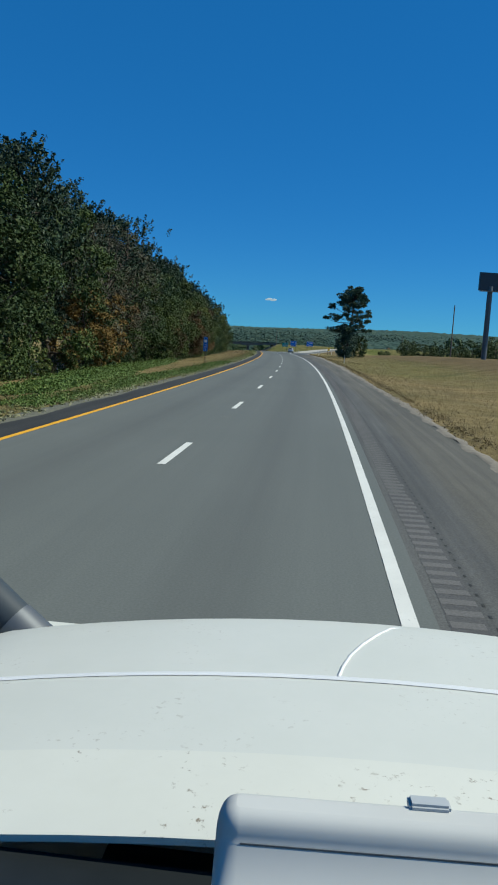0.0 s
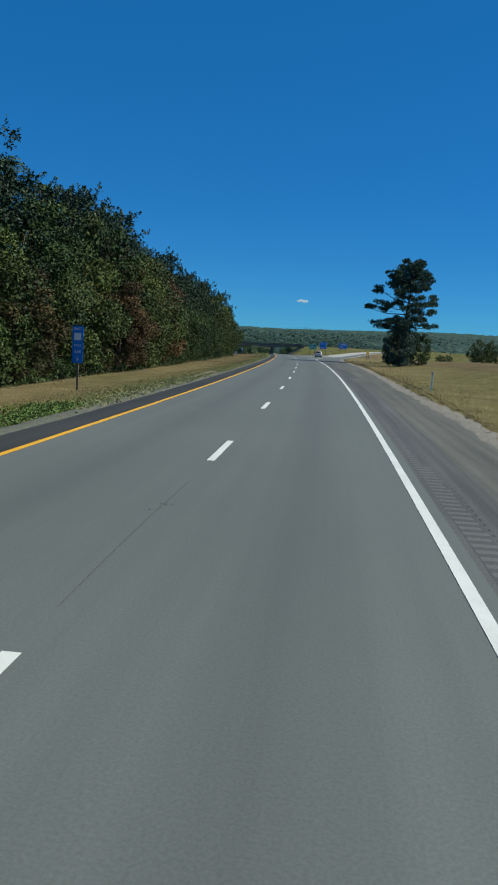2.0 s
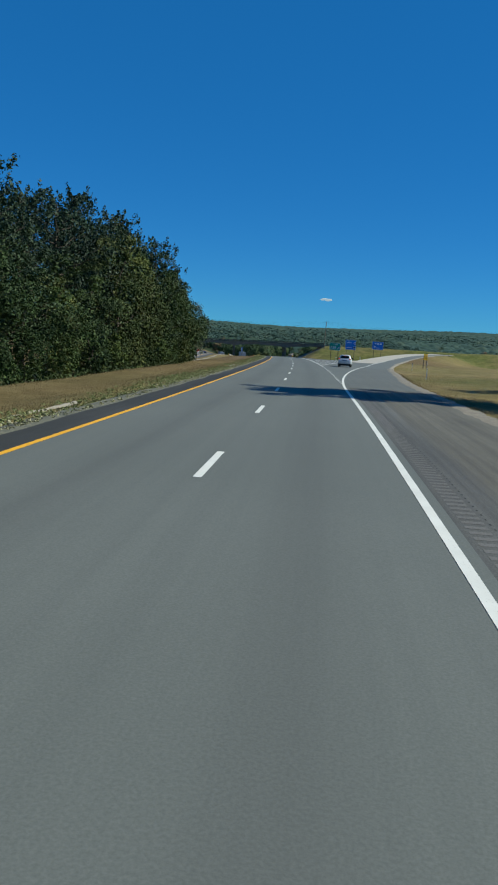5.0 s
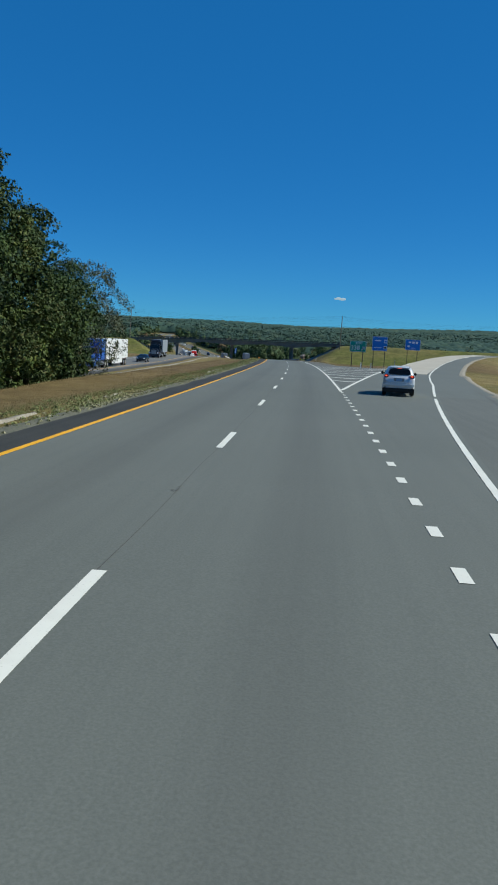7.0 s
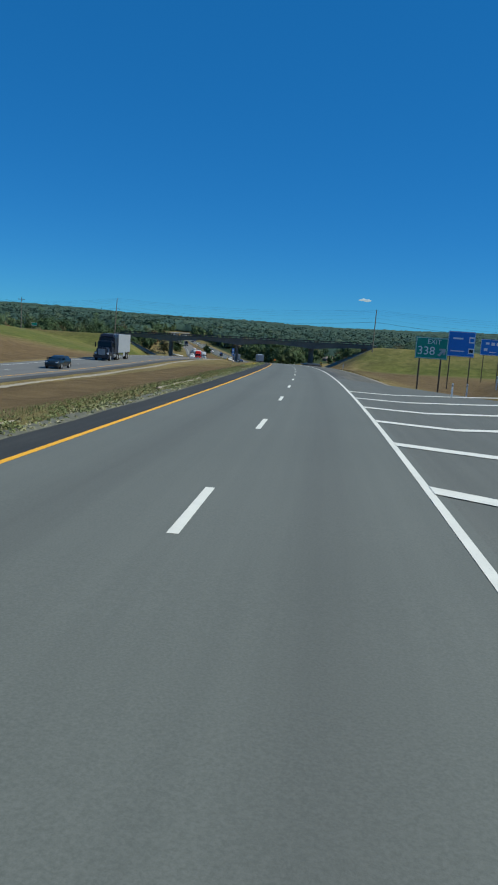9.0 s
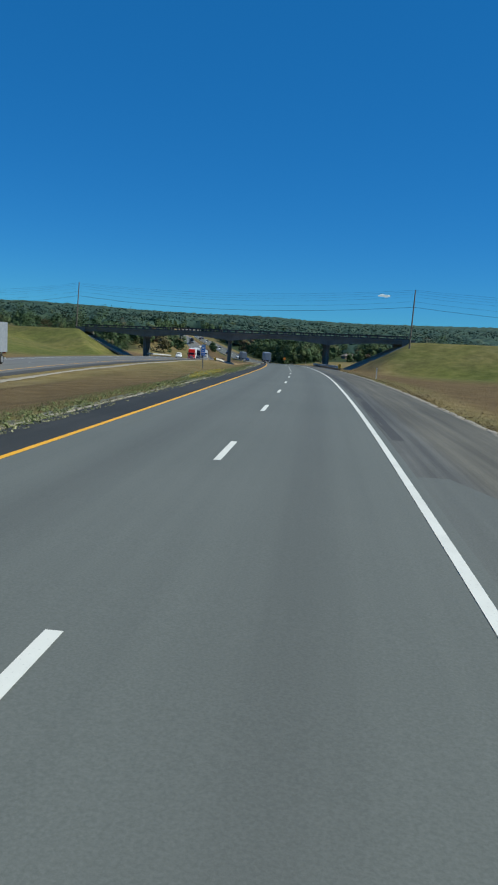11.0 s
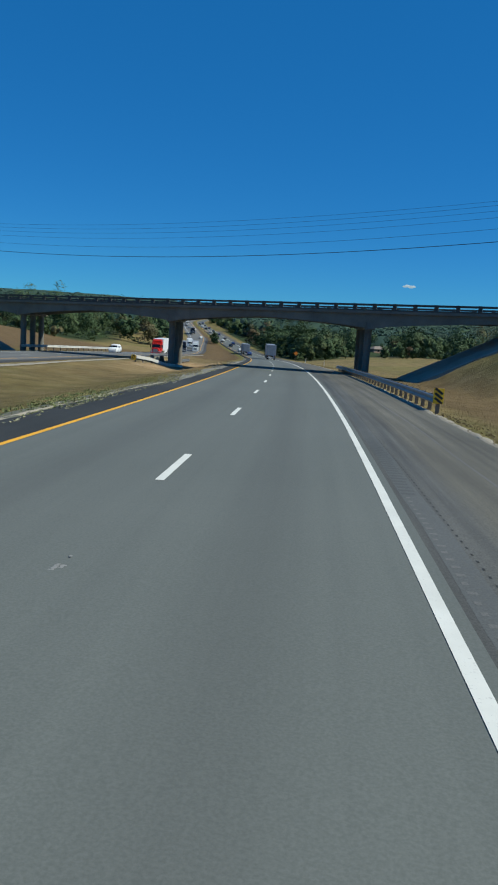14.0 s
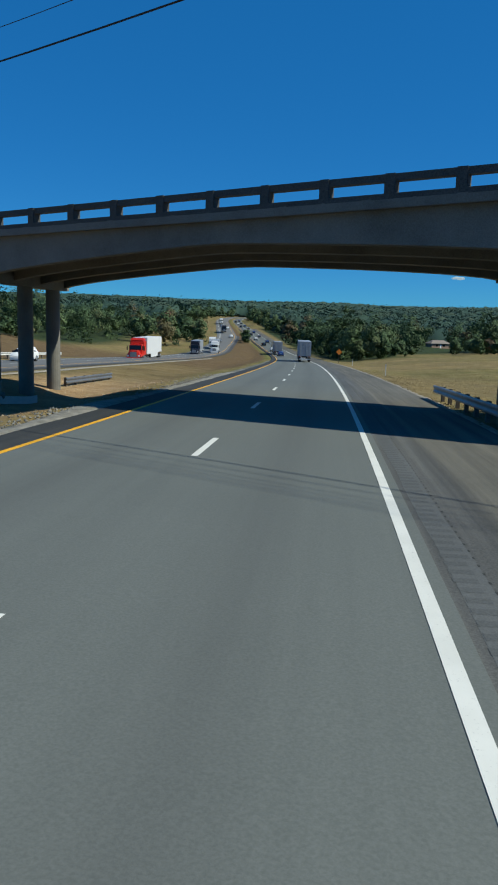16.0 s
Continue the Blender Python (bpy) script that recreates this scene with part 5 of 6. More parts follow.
for k in range(7):
    s = 770 + k * 48 + rng.uniform(-10, 10)
    if k % 3 == 0:
        semi(opp(s, -27.2), ("white_body", "truck_dark")[k % 2], "trailer_white", "distant white semi truck coming down the hill", G)
    else:
        sedan(opp(s, (-23.6, -27.2)[k % 2]), ("white_body", "car_grey")[k % 2], "distant car coming down the hill", G)


# ---- plants ----
def leaf_quads(centres, normals, size, rs, aspect=.75, loose=.55):
    """Folded leaf clumps as quads, one at each centre."""
    n = len(centres)
    a = rs.normal(size=(n, 3))
    nn = normals + rs.normal(size=(n, 3)) * loose
    nn /= np.linalg.norm(nn, axis=1, keepdims=True) + 1e-9
    u = np.cross(nn, a)
    u /= np.linalg.norm(u, axis=1, keepdims=True) + 1e-9
    v = np.cross(nn, u)
    sz = (size * rs.uniform(.6, 1.35, n))[:, None]
    fold = nn * sz * rs.uniform(-.25, .25, n)[:, None]
    p0, p1 = centres - u * sz * .5 + fold, centres - v * sz * .5 * aspect
    p2, p3 = centres + u * sz * .5 + fold, centres + v * sz * .5 * aspect
    return np.stack([p0, p1, p2, p3], 1).reshape(-1, 3)


def leaf_tris(centres, normals, size, rs, aspect=.75, loose=.55):
    """Half of each folded leaf clump: finer and lighter."""
    return leaf_quads(centres, normals, size, rs, aspect, loose).reshape(-1, 4, 3)[:, :3].reshape(-1, 3)


def limb(verts, faces, a, b, r0, r1, seg=7, bend=None):
    """A tapered branch from a to b, appended to lists."""
    a, b = np.array(a, float), np.array(b, float)
    mid = (a + b) / 2 + (np.array(bend) if bend is not None else 0)
    pts = [a, (a + mid) / 2, mid, (mid + b) / 2, b]
    base = len(verts)
    d = b - a
    d /= np.linalg.norm(d) + 1e-9
    u = np.cross(d, [0.3, 1, .2])
    u /= np.linalg.norm(u)
    w = np.cross(d, u)
    for i, p in enumerate(pts):
        r = r0 + (r1 - r0) * i / 4
        for j in range(seg):
            t = 2 * math.pi * j / seg
            verts.append(tuple(p + u * r * math.cos(t) + w * r * math.sin(t)))
    for i in range(4):
        for j in range(seg):
            x, y = base + i * seg + j, base + i * seg + (j + 1) % seg
            faces.append((x, y, y + seg, x + seg))


def broadleaf(name, seed, h, spread, mat, leaves, label, leaf=.168, low=.10, category="tree", lobes=17, filler=.26, twigs=1):
    """A tree with trunk, limbs and a crown of leafy sprays on rounded boughs; its foot at the origin."""
    rs = np.random.RandomState(seed)
    t = thing(name, pose(0, 0, 0), label, category, "roadside trees")
    v, f = [], []
    seg = 8 if category == "tree" else 5
    limb(v, f, (0, 0, -.4), (rs.normal() * .3, rs.normal() * .3, h * .72), h * .015 + .04, .05, seg, (rs.normal() * .25, rs.normal() * .25, 0))
    boughs = []
    for k in range(lobes):
        z = h * (low + (.93 - low) * (k + rs.uniform(0, 1)) / lobes)
        u = min(1, max(0.0, (z / h - low * .5) / (1.02 - low * .5)))
        prof = math.sin(math.pi * u ** .85) ** .55
        ang2, rad = k * 2.4 + rs.uniform(-.5, .5), spread * prof * rs.uniform(.5, .88)
        c = np.array([rad * math.cos(ang2), rad * math.sin(ang2), z])
        boughs.append((c, spread * rs.uniform(.30, .50) * (.6 + .45 * prof)))
        if k % (3 - twigs) == 0:
            limb(v, f, (0, 0, max(.4, z * .72)), c, h * .005 + .015, .012, 5, (0, 0, -.15 * rad))
            for q in range(twigs * 2 if category == "tree" else 0):
                e = rs.normal(size=3)
                limb(v, f, c * .8 + np.array([0, 0, z * .12]), c + e / np.linalg.norm(e) * boughs[-1][1] * 1.05, .022, .007, 3)
    mesh_ob("trunk", v, f, "bark", t, smooth_faces=True)
    tot = sum(r ** 2 for _, r in boughs)
    cs, ns, big, bign, hue, bighue = [], [], [], [], [], []
    for c, r in boughs:
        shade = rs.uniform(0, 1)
        out = c - np.array([0, 0, h * .40])
        out /= np.linalg.norm(out) + 1e-6
        share = leaves * r * r / tot
        sprays = max(5, int(share / 26))
        d = rs.normal(size=(sprays * 2, 3)) + out * .6 + np.array([0, 0, .75])
        d /= np.linalg.norm(d, axis=1, keepdims=True)
        d = d[np.argsort(-(d @ out) + rs.uniform(0, 1.1, len(d)))][:sprays]
        for e in d:
            n = int(share / sprays * rs.uniform(.6, 1.5)) + 1
            off = rs.normal(size=(n, 3))
            off -= np.outer(off @ e, e) * .55
            cs.append(c + e * r * rs.uniform(.72, 1.08) * np.array([1, 1, .78]) + off * r * rs.uniform(.11, .21) + np.array([0, 0, -.04]))
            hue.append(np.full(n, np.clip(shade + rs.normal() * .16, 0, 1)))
            ns.append(np.tile(e * .8 + np.array([0, 0, .55]), (n, 1)))
        m = int(leaves * filler * r * r / tot)
        d = rs.normal(size=(m, 3))
        d /= np.linalg.norm(d, axis=1, keepdims=True)
        big.append(c + d * (r * rs.uniform(0, .75, m))[:, None] - np.array([0, 0, .1 * r]))
        bign.append(d)
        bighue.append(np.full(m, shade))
    cs, ns, hue = np.concatenate(cs), np.concatenate(ns), np.concatenate(hue)
    keep = cs[:, 2] > .12
    hue = hue[keep]
    tri = leaf_tris(cs[keep], ns[keep], leaf, rs, 1.3, 1.1)
    if filler:
        tri = np.concatenate([tri, leaf_tris(np.concatenate(big), np.concatenate(bign), leaf * 1.7, rs, 1.3)])
        hue = np.concatenate([hue] + bighue)
    crown = quads_ob("crown", tri, mat, t, 3)
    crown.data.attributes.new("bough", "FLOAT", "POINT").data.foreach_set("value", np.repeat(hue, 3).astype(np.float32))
    return t


def needle_tufts(centres, ways, per, size, rs):
    """Bushy tufts of needles: long thin blades that fan out from each centre along its way."""
    n = len(centres)
    d = rs.normal(size=(n, per, 3)) * .75 + ways[:, None, :]
    d /= np.linalg.norm(d, axis=2, keepdims=True)
    side = np.cross(d, rs.normal(size=(n, per, 3)))
    side /= np.linalg.norm(side, axis=2, keepdims=True) + 1e-9
    long = size * rs.uniform(.6, 1.25, (n, per, 1))
    root = centres[:, None, :] + d * long * .1
    return np.stack([root - side * long * .15, root + side * long * .15, root + d * long], 2).reshape(-1, 3)


def needle_shoots(centres, ways, per, size, rs):
    """Finger-like leafy shoots, each a tapering brush of short needle sprays along its way."""
    n = len(centres)
    w = ways + rs.normal(size=(n, 3)) * .35
    w /= np.linalg.norm(w, axis=1, keepdims=True)
    u = rs.uniform(0, 1, (n, per, 1))
    long = size * rs.uniform(.6, 1.3, (n, 1, 1))
    off = rs.normal(size=(n, per, 3)) * (.15 * (1.15 - u)) * (long / .85)
    p = centres[:, None, :] + w[:, None, :] * u * long + off
    return leaf_tris(p.reshape(-1, 3), (off * 4 + w[:, None, :] * .6).reshape(-1, 3), .225, rs, .9, .7)


def conifer(name, seed, h, spread, tufts_n, label, mat="pine_needles", bare=.25):
    """A wood pine: a straight trunk, rising limbs, a rounded crown of upright needle tufts."""
    rs = np.random.RandomState(seed)
    t = thing(name, pose(0, 0, 0), label, "tree", "roadside trees")
    v, f = [], []
    limb(v, f, (0, 0, -.4), (.15, .1, h * .95), h * .014 + .03, .04, 8, (.12, -.1, 0))
    cs, ws = [], []
    nl = int(26 + h)
    for k in range(nl):
        u = k / (nl - 1)
        z = h * (bare + (.93 - bare) * u)
        length = spread * (1 - u ** 2.2) ** .6 * (.75 + .25 * min(1, u * 4)) * rs.uniform(.6, 1.1) + .5
        a = k * 2.4 + rs.uniform(-.4, .4)
        rise = .05 + .75 * u + rs.uniform(-.1, .12)
        tip = np.array([length * math.cos(a), length * math.sin(a), z + length * rise * .6])
        root = np.array([0, 0, z - .1 * length])
        limb(v, f, root, tip, .05 + .03 * (1 - u), .012, 5, (0, 0, -.1 * length))
        n = int(tufts_n / nl * (.5 + length / spread * .5))
        knots = max(4, n // 3)
        kq = rs.uniform(.35, 1.04, knots) ** .8
        at_knot = np.outer(kq, tip) + np.outer(1 - kq, root) + rs.normal(size=(knots, 3)) * np.array([.20, .20, .10]) * (length + .6) * kq[:, None]
        cs.append(at_knot[rs.randint(0, knots, n)] + rs.normal(size=(n, 3)) * np.array([.30, .30, .22]))
        ws.append(np.tile(np.array([math.cos(a) * .5, math.sin(a) * .5, .55 + .3 * u]), (n, 1)))
    mesh_ob("trunk", v, f, "bark", t, smooth_faces=True)
    crown = quads_ob("crown", needle_shoots(np.concatenate(cs), np.concatenate(ws), 30, .85, rs), mat, t, 3)
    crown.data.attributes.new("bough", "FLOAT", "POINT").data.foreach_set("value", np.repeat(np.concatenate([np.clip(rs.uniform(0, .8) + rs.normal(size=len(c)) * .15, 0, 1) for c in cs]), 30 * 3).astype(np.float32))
    return t


rng = random.Random(11)
oaks = [
    (broadleaf("oak_tree", 1, 12.5, 4.6, "oak_leaves", 13000, "tall green oak in the dense roadside wood"), 12.5),
    (broadleaf("oak_tree", 2, 11.0, 4.4, "oak_leaves", 12600, "leafy green oak at the wood's edge"), 11.0),
    (broadleaf("oak_tree", 4, 13.5, 4.4, "oak_leaves", 13000, "tall dark oak with a ragged crown"), 13.5),
    (broadleaf("oak_tree", 7, 10.0, 4.0, "bright_leaves", 11600, "yellowish green oak among darker trees"), 10.0),
]
maples = [(broadleaf("maple_tree", 3, 10.5, 3.4, "autumn_leaves", 10500, "maple with rusty brown autumn leaves"), 10.5)]
pines = [
    (conifer("pine_tree", 5, 15.5, 3.5, 440, "tall dark pine in the wood"), 15.5),
    (conifer("pine_tree", 6, 14.0, 3.9, 440, "dark broad-crowned pine in the wood"), 14.0),
    (conifer("pine_tree", 9, 14.5, 3.2, 440, "slender dark pine rising over the oaks"), 14.5),
]
shrubs = [
    (broadleaf("shrub", 21, 3.6, 2.0, "oak_leaves", 2300, "leafy green shrub at the wood's edge", .20, .0, "shrub", 18), 3.6),
    (broadleaf("shrub", 22, 4.4, 2.2, "oak_leaves", 2600, "tall green shrub under the trees", .21, .0, "shrub", 18), 4.4),
    (broadleaf("shrub", 23, 3.8, 2.0, "autumn_leaves", 2200, "brownish shrub turning to autumn colours", .20, .0, "shrub", 18), 3.8),
]
PLANTED = set()


def plant(proto, s, n, scale, stretch=None):
    m = on_ground(s, n, rng.uniform(0, 360))
    ob = proto
    if proto.name in PLANTED:
        ob = copy_thing(proto, m)
    PLANTED.add(proto.name)
    ob.matrix_world = m
    ob.scale = (scale, scale, scale * (stretch or rng.uniform(.94, 1.08)))
    return ob


def tree_to(choice, s, n, height, wide=1.0):
    """Plant one of the grown trees so that it reaches the given height."""
    proto, h = choice
    k = height / h
    plant(proto, s, n, k ** .6 * wide, k ** .4 / wide)


def wood_top(s):
    """Height of the wood's skyline along the way."""
    tops = np.interp(s, [-20, 40, 62, 70, 82, 91, 96, 104, 117, 126, 132, 141, 147, 152, 166, 173, 180, 187, 195, 202, 211, 224, 236, 243, 250, 258, 266],
                     [16.8, 17.6, 18.8, 18.4, 19.0, 19.2, 17.4, 17.3, 18.2, 17.4, 18.4, 19.2, 18.4, 16.4, 16.0, 16.4, 17.6, 17.4, 15.6, 14.8, 16.0, 17.8, 18.4, 18.4, 16.8, 13.6, 11.0])
    return .95 * float(tops)


# the wood in the median, front row to back row
s = -18.0
while s < 263:
    edge = float(np.interp(s, [-20, 60, 110, 200, 266], [-16.2, -17.0, -18.0, -18.0, -17.6]))
    if 58 < s < 74:
        s += 4.0
        continue
    kinds = oaks[:3] if s < 58 else oaks[1:3] + maples + oaks[3:] if s < 118 else oaks[1:2] + maples * 2 + oaks[3:] if s < 152 else oaks[:3] * 2 + oaks[3:]
    pick = pines[rng.randrange(3)] if rng.random() < .15 else kinds[rng.randrange(len(kinds))]
    tree_to(pick, s, edge - rng.uniform(0, 1.6), wood_top(s) * (rng.uniform(.56, .82) + .12 * float(smooth(228, 246, s)) if pick not in pines else rng.uniform(.88, 1.02)))
    s += rng.uniform(4.6, 6.2)
s = -14.0
while s < 259:
    tree_to(rng.choice(pines), s, -20.4 - rng.uniform(0, 1.4), wood_top(s) * rng.choice((.90, .96, 1.0, 1.04, 1.08)) * rng.uniform(.97, 1.03), 1.12)
    s += rng.uniform(4.4, 7.0)
s = -12.0
while s < 262:
    tree_to(rng.choice((oaks[0], oaks[2], *pines, *pines)), s, -23.4 - rng.uniform(0, 1.6), wood_top(s) * rng.choice((.94, 1.0, 1.06, 1.12)) * rng.uniform(.97, 1.03))
    s += rng.uniform(8.0, 11.5)
s = -15.0
while s < 258:
    plant(rng.choice((shrubs[0], shrubs[1], shrubs[1], shrubs[2] if s < 150 else shrubs[0]))[0], s, float(np.interp(s, [-20, 60, 110, 266], [-14.2, -15.2, -16.0, -15.8])) - rng.uniform(0, 1.4), rng.uniform(.45, .9))
    s += rng.uniform(4.0, 7.0)
for s, n, h in ((251.0, -18.6, 13.0), (256.5, -19.6, 11.2), (246.0, -19.8, 15.0), (260.5, -18.6, 8.6)):
    tree_to(rng.choice(oaks[:3]), s, n, h)
for s, n in ((249, -16.2), (252, -17.0), (255, -16.4), (257.5, -17.4), (260, -16.6), (262.0, -17.8), (244, -16.6)):
    plant(rng.choice(shrubs[:2])[0], s, n, rng.uniform(.85, 1.1))
for s, n, h in ((126.5, -16.0, 8.6), (129.5, -17.2, 10.0), (143.5, -16.2, 9.0), (147.0, -17.6, 12.6), (104.0, -16.4, 7.6), (91.0, -16.2, 5.0)):
    tree_to(maples[0], s, n, h)
tree_to(oaks[3], 88.5, -16.0, 9.0)
tree_to(oaks[3], 134.0, -16.6, 10.4)
# a half-bare vine-hung tree, with a browned bush before it
plant(broadleaf("bare_tree", 32, 12.4, 4.4, "dusty_leaves", 5200, "half-bare grey tree hung with dusty vines", .16, .22, "tree", 30, .0, 2), 70.0, -16.3, 1.02)
plant(broadleaf("bare_tree", 33, 12.0, 3.6, "dusty_leaves", 3600, "grey tree with thin dry foliage", .16, .25, "tree", 26, .0, 2), 63.0, -16.9, 1.05)
plant(broadleaf("brown_cedar", 34, 6.4, 2.0, "rust_leaves", 4600, "browned orange cedar at the wood's foot", .15, .02, "tree", 26), 65.0, -15.2, 1.0)
plant(bpy.data.objects["brown_cedar"], 58.5, -15.4, 1.1)
plant(broadleaf("sapling_tree", 31, 10.6, 4.4, "sapling_leaves", 15000, "thin half-bare tree at the end of the wood", .155, .12, "tree", 46, .0, 2), 268.5, -18.3, .92)


def lone_pine():
    """The open-crowned pine in the field: long level limbs carrying pads of needles."""
    rs = np.random.RandomState(8)
    h = 17.0
    t = thing("lone_pine_tree", on_ground(186.5, 17.0), "lone tall pine with open rising limbs standing in dry grass", "tree")
    v, f = [], []
    lean = 1.5
    limb(v, f, (0, 0, -.4), (lean * .95, 0, h * .93), .36, .06, 10, (-.15, 0, 0))
    cs, ws = [], []

    def pad(c, rx, rz, n):
        d = rs.normal(size=(n, 3))
        d /= np.linalg.norm(d, axis=1, keepdims=True)
        cs.append(c + d * (rs.uniform(.1, 1, n) ** .5)[:, None] * np.array([rx, rx, rz]))
        ws.append(d * .8 + np.array([0, 0, .7]))

    tiers = 36
    for k in range(tiers):
        u = (k // 4) / (tiers / 4 - 1)
        a = k * 1.571 + (k // 4) * .7 + rs.uniform(-.35, .35)
        rise = math.radians(float(np.interp(u, [0, .25, .5, .8, 1], [-8, 4, 18, 44, 68])) + rs.uniform(-7, 7))
        reach = float(np.interp(u, [0, .2, .45, .7, 1], [5.6, 6.1, 5.7, 5.2, 3.3])) * (1 - .12 * math.cos(a)) * rs.uniform(.7, 1.06)
        z = h * (.40 + .42 * u) + rs.uniform(-.15, .15)
        root = np.array([lean * z / h, 0, z])
        tip = root + reach * np.array([math.cos(rise) * math.cos(a), math.cos(rise) * math.sin(a), math.sin(rise)])
        limb(v, f, root, tip, .11 - .04 * u, .02, 6, (0, 0, -.06 * reach))
        for j, q in enumerate((1.0, .90, .80, .70, .58, .46)):
            if j > 3 and rs.uniform() < .45:
                continue
            off = rs.normal(size=3) * np.array([.60, .60, .10])
            c = root + (tip - root) * (q + rs.uniform(-.04, .04)) + off + np.array([0, 0, .2])
            size = rs.uniform(.50, .88)
            pad(c, size, size * .44, int(40 * size))
            limb(v, f, root + (tip - root) * (q - .12), c, .03, .01, 4)
    for k in range(34):
        d = rs.normal(size=3)
        d /= np.linalg.norm(d)
        d[2] = abs(d[2])
        c = np.array([lean * .88, 0, h * .80]) + d * np.array([3.4, 3.4, 2.3]) * rs.uniform(.75, 1.0)
        pad(c, rs.uniform(.5, .75), .5, 20)
        limb(v, f, np.array([lean * .8, 0, h * .74]), c, .045, .01, 4)
    mesh_ob("trunk", v, f, "bark", t, smooth_faces=True)
    quads_ob("crown", needle_tufts(np.concatenate(cs), np.concatenate(ws), 14, .32, rs), "lone_pine_needles", t, 3)


lone_pine()
plant(broadleaf("cedar_tree", 41, 8.8, 2.7, "lone_pine_needles", 16000, "dark bushy cedar grown up round the pine's foot", .17, .0, "tree", 40), 186.0, 17.0, 1.0)
bushy = plant(broadleaf("cedar_tree", 42, 5.6, 1.9, "field_leaves", 7500, "green bushy tree beside the pine", .155, .0, "tree", 26), 187.5, 20.3, 1.0)
plant(bushy, 203.5, 18.3, 1.18, .82)
field_shrubs = [
    broadleaf("shrub", 24, 3.2, 3.0, "field_leaves", 3000, "bright green spreading shrub in the dry field", .22, .0, "shrub", 18),
    broadleaf("shrub", 25, 4.0, 2.8, "field_leaves", 3000, "rounded green shrub in the dry field", .22, .0, "shrub", 18),
    broadleaf("shrub", 26, 2.6, 1.6, "oak_leaves", 2200, "small dark shrub in the dry field", .2, .0, "shrub", 16),
]
for sx, n, k, sc in ((215, 38, 1, 1.0), (222, 44, 0, 1.2), (236, 52, 1, 1.1), (205, 50, 0, 1.0), (190, 55, 1, 1.3), (240, 36, 0, .6), (175, 48, 2, .9), (160, 50, 0, 1.0), (232, 62, 1, 1.5), (210, 66, 1, 1.5), (192, 70, 0, 1.6), (170, 64, 1, 1.2), (250, 78, 1, 1.5)):
    plant(field_shrubs[k], sx, n, sc)


# ---- grass and weeds ----
def tufts(name, mat, count, region, h, label, seed, lean=.35):
    """Upright blades as thin triangles over a stretch of the verge: region gives s and n arrays."""
    rs = np.random.RandomState(seed)
    s, n = region(rs, count)
    bare = (np.abs(s - 497) < 18) & (n < -5) & (n > -15)
    s, n = s[~bare], n[~bare]
    count = len(s)
    x, y = place(s, n)
    z = terrain(s, n) - .02
    hh = h * rs.uniform(.5, 1.3, count)
    a = rs.uniform(0, 2 * math.pi, count)
    w = .004 + .035 * hh
    lx, ly = rs.normal(size=count) * lean * hh, rs.normal(size=count) * lean * hh
    p0 = np.stack([x - np.cos(a) * w, y - np.sin(a) * w, z], 1)
    p1 = np.stack([x + np.cos(a) * w, y + np.sin(a) * w, z], 1)
    p2 = np.stack([x + lx, y + ly, z + hh], 1)
    ob = quads_ob(name, np.stack([p0, p1, p2], 1).reshape(-1, 3), mat, k=3)
    return tagged(ob, label, "grass", kind="stuff")


tufts("verge_grass_dry", "dry_grass", 80000, lambda rs, c: (rs.uniform(5, 275, c), -6.3 - 8.5 * rs.uniform(0, 1, c)), .10, "short golden dry grass before the wood", 33)
tufts("verge_grass_left", "brown_grass", 40000, lambda rs, c: (rs.uniform(270, 520, c), -6.3 - 7.5 * rs.uniform(0, 1, c) ** 1.1), .06, "short brown dry grass in the median", 3)
tufts("median_hay", "weed_leaves", 26000, lambda rs, c: (rs.uniform(225, 400, c), -6.5 - 1.6 * rs.uniform(0, 1, c) ** 1.6), .08, "short green and straw-coloured grass in the median", 23)
tufts("verge_grass_right", "dry_grass", 60000, lambda rs, c: (lambda s: (s, right_edge(s) + .7 + 14 * rs.uniform(0, 1, c) ** 1.6))(rs.uniform(5, 240, c)), .11, "short dry grass beside the shoulder", 4)
tufts("slope_grass_right", "dry_grass", 30000, lambda rs, c: (rs.uniform(330, 560, c), 8.6 + 14 * rs.uniform(0, 1, c) ** 1.5), .11, "dry grass on the embankment slope", 14)
def weeds(name, count, region, h, leaf, per, label, seed, mat="weed_leaves"):
    """Low broad-leaved plants, each a heap of leaves, joined into one mesh."""
    rs = np.random.RandomState(seed)
    s, n = region(rs, count)
    keep = wave(s, n * 3, .35, seed) + .5 * wave(s, n, 1.3, seed + 1) > rs.uniform(-1.15, .35, count)
    keep &= ~((np.abs(s - 497) < 18) & (n < -5.5) & (n > -15))
    s, n = s[keep], n[keep]
    count = len(s)
    x, y = place(s, n)
    z = terrain(s, n)
    hh = h * rs.uniform(.4, 1.4, count)
    d = rs.normal(size=(count, per, 3)) * np.array([.55, .55, .35])
    d[..., 2] = np.abs(d[..., 2]) + .1
    p = d * hh[:, None, None] + np.stack([x, y, z], 1)[:, None, :]
    ob = quads_ob(name, leaf_tris(p.reshape(-1, 3), (d + np.array([0, 0, .6])).reshape(-1, 3), leaf * 1.15, rs, .9), mat, None, 3)
    return tagged(ob, label, "weeds", kind="stuff")


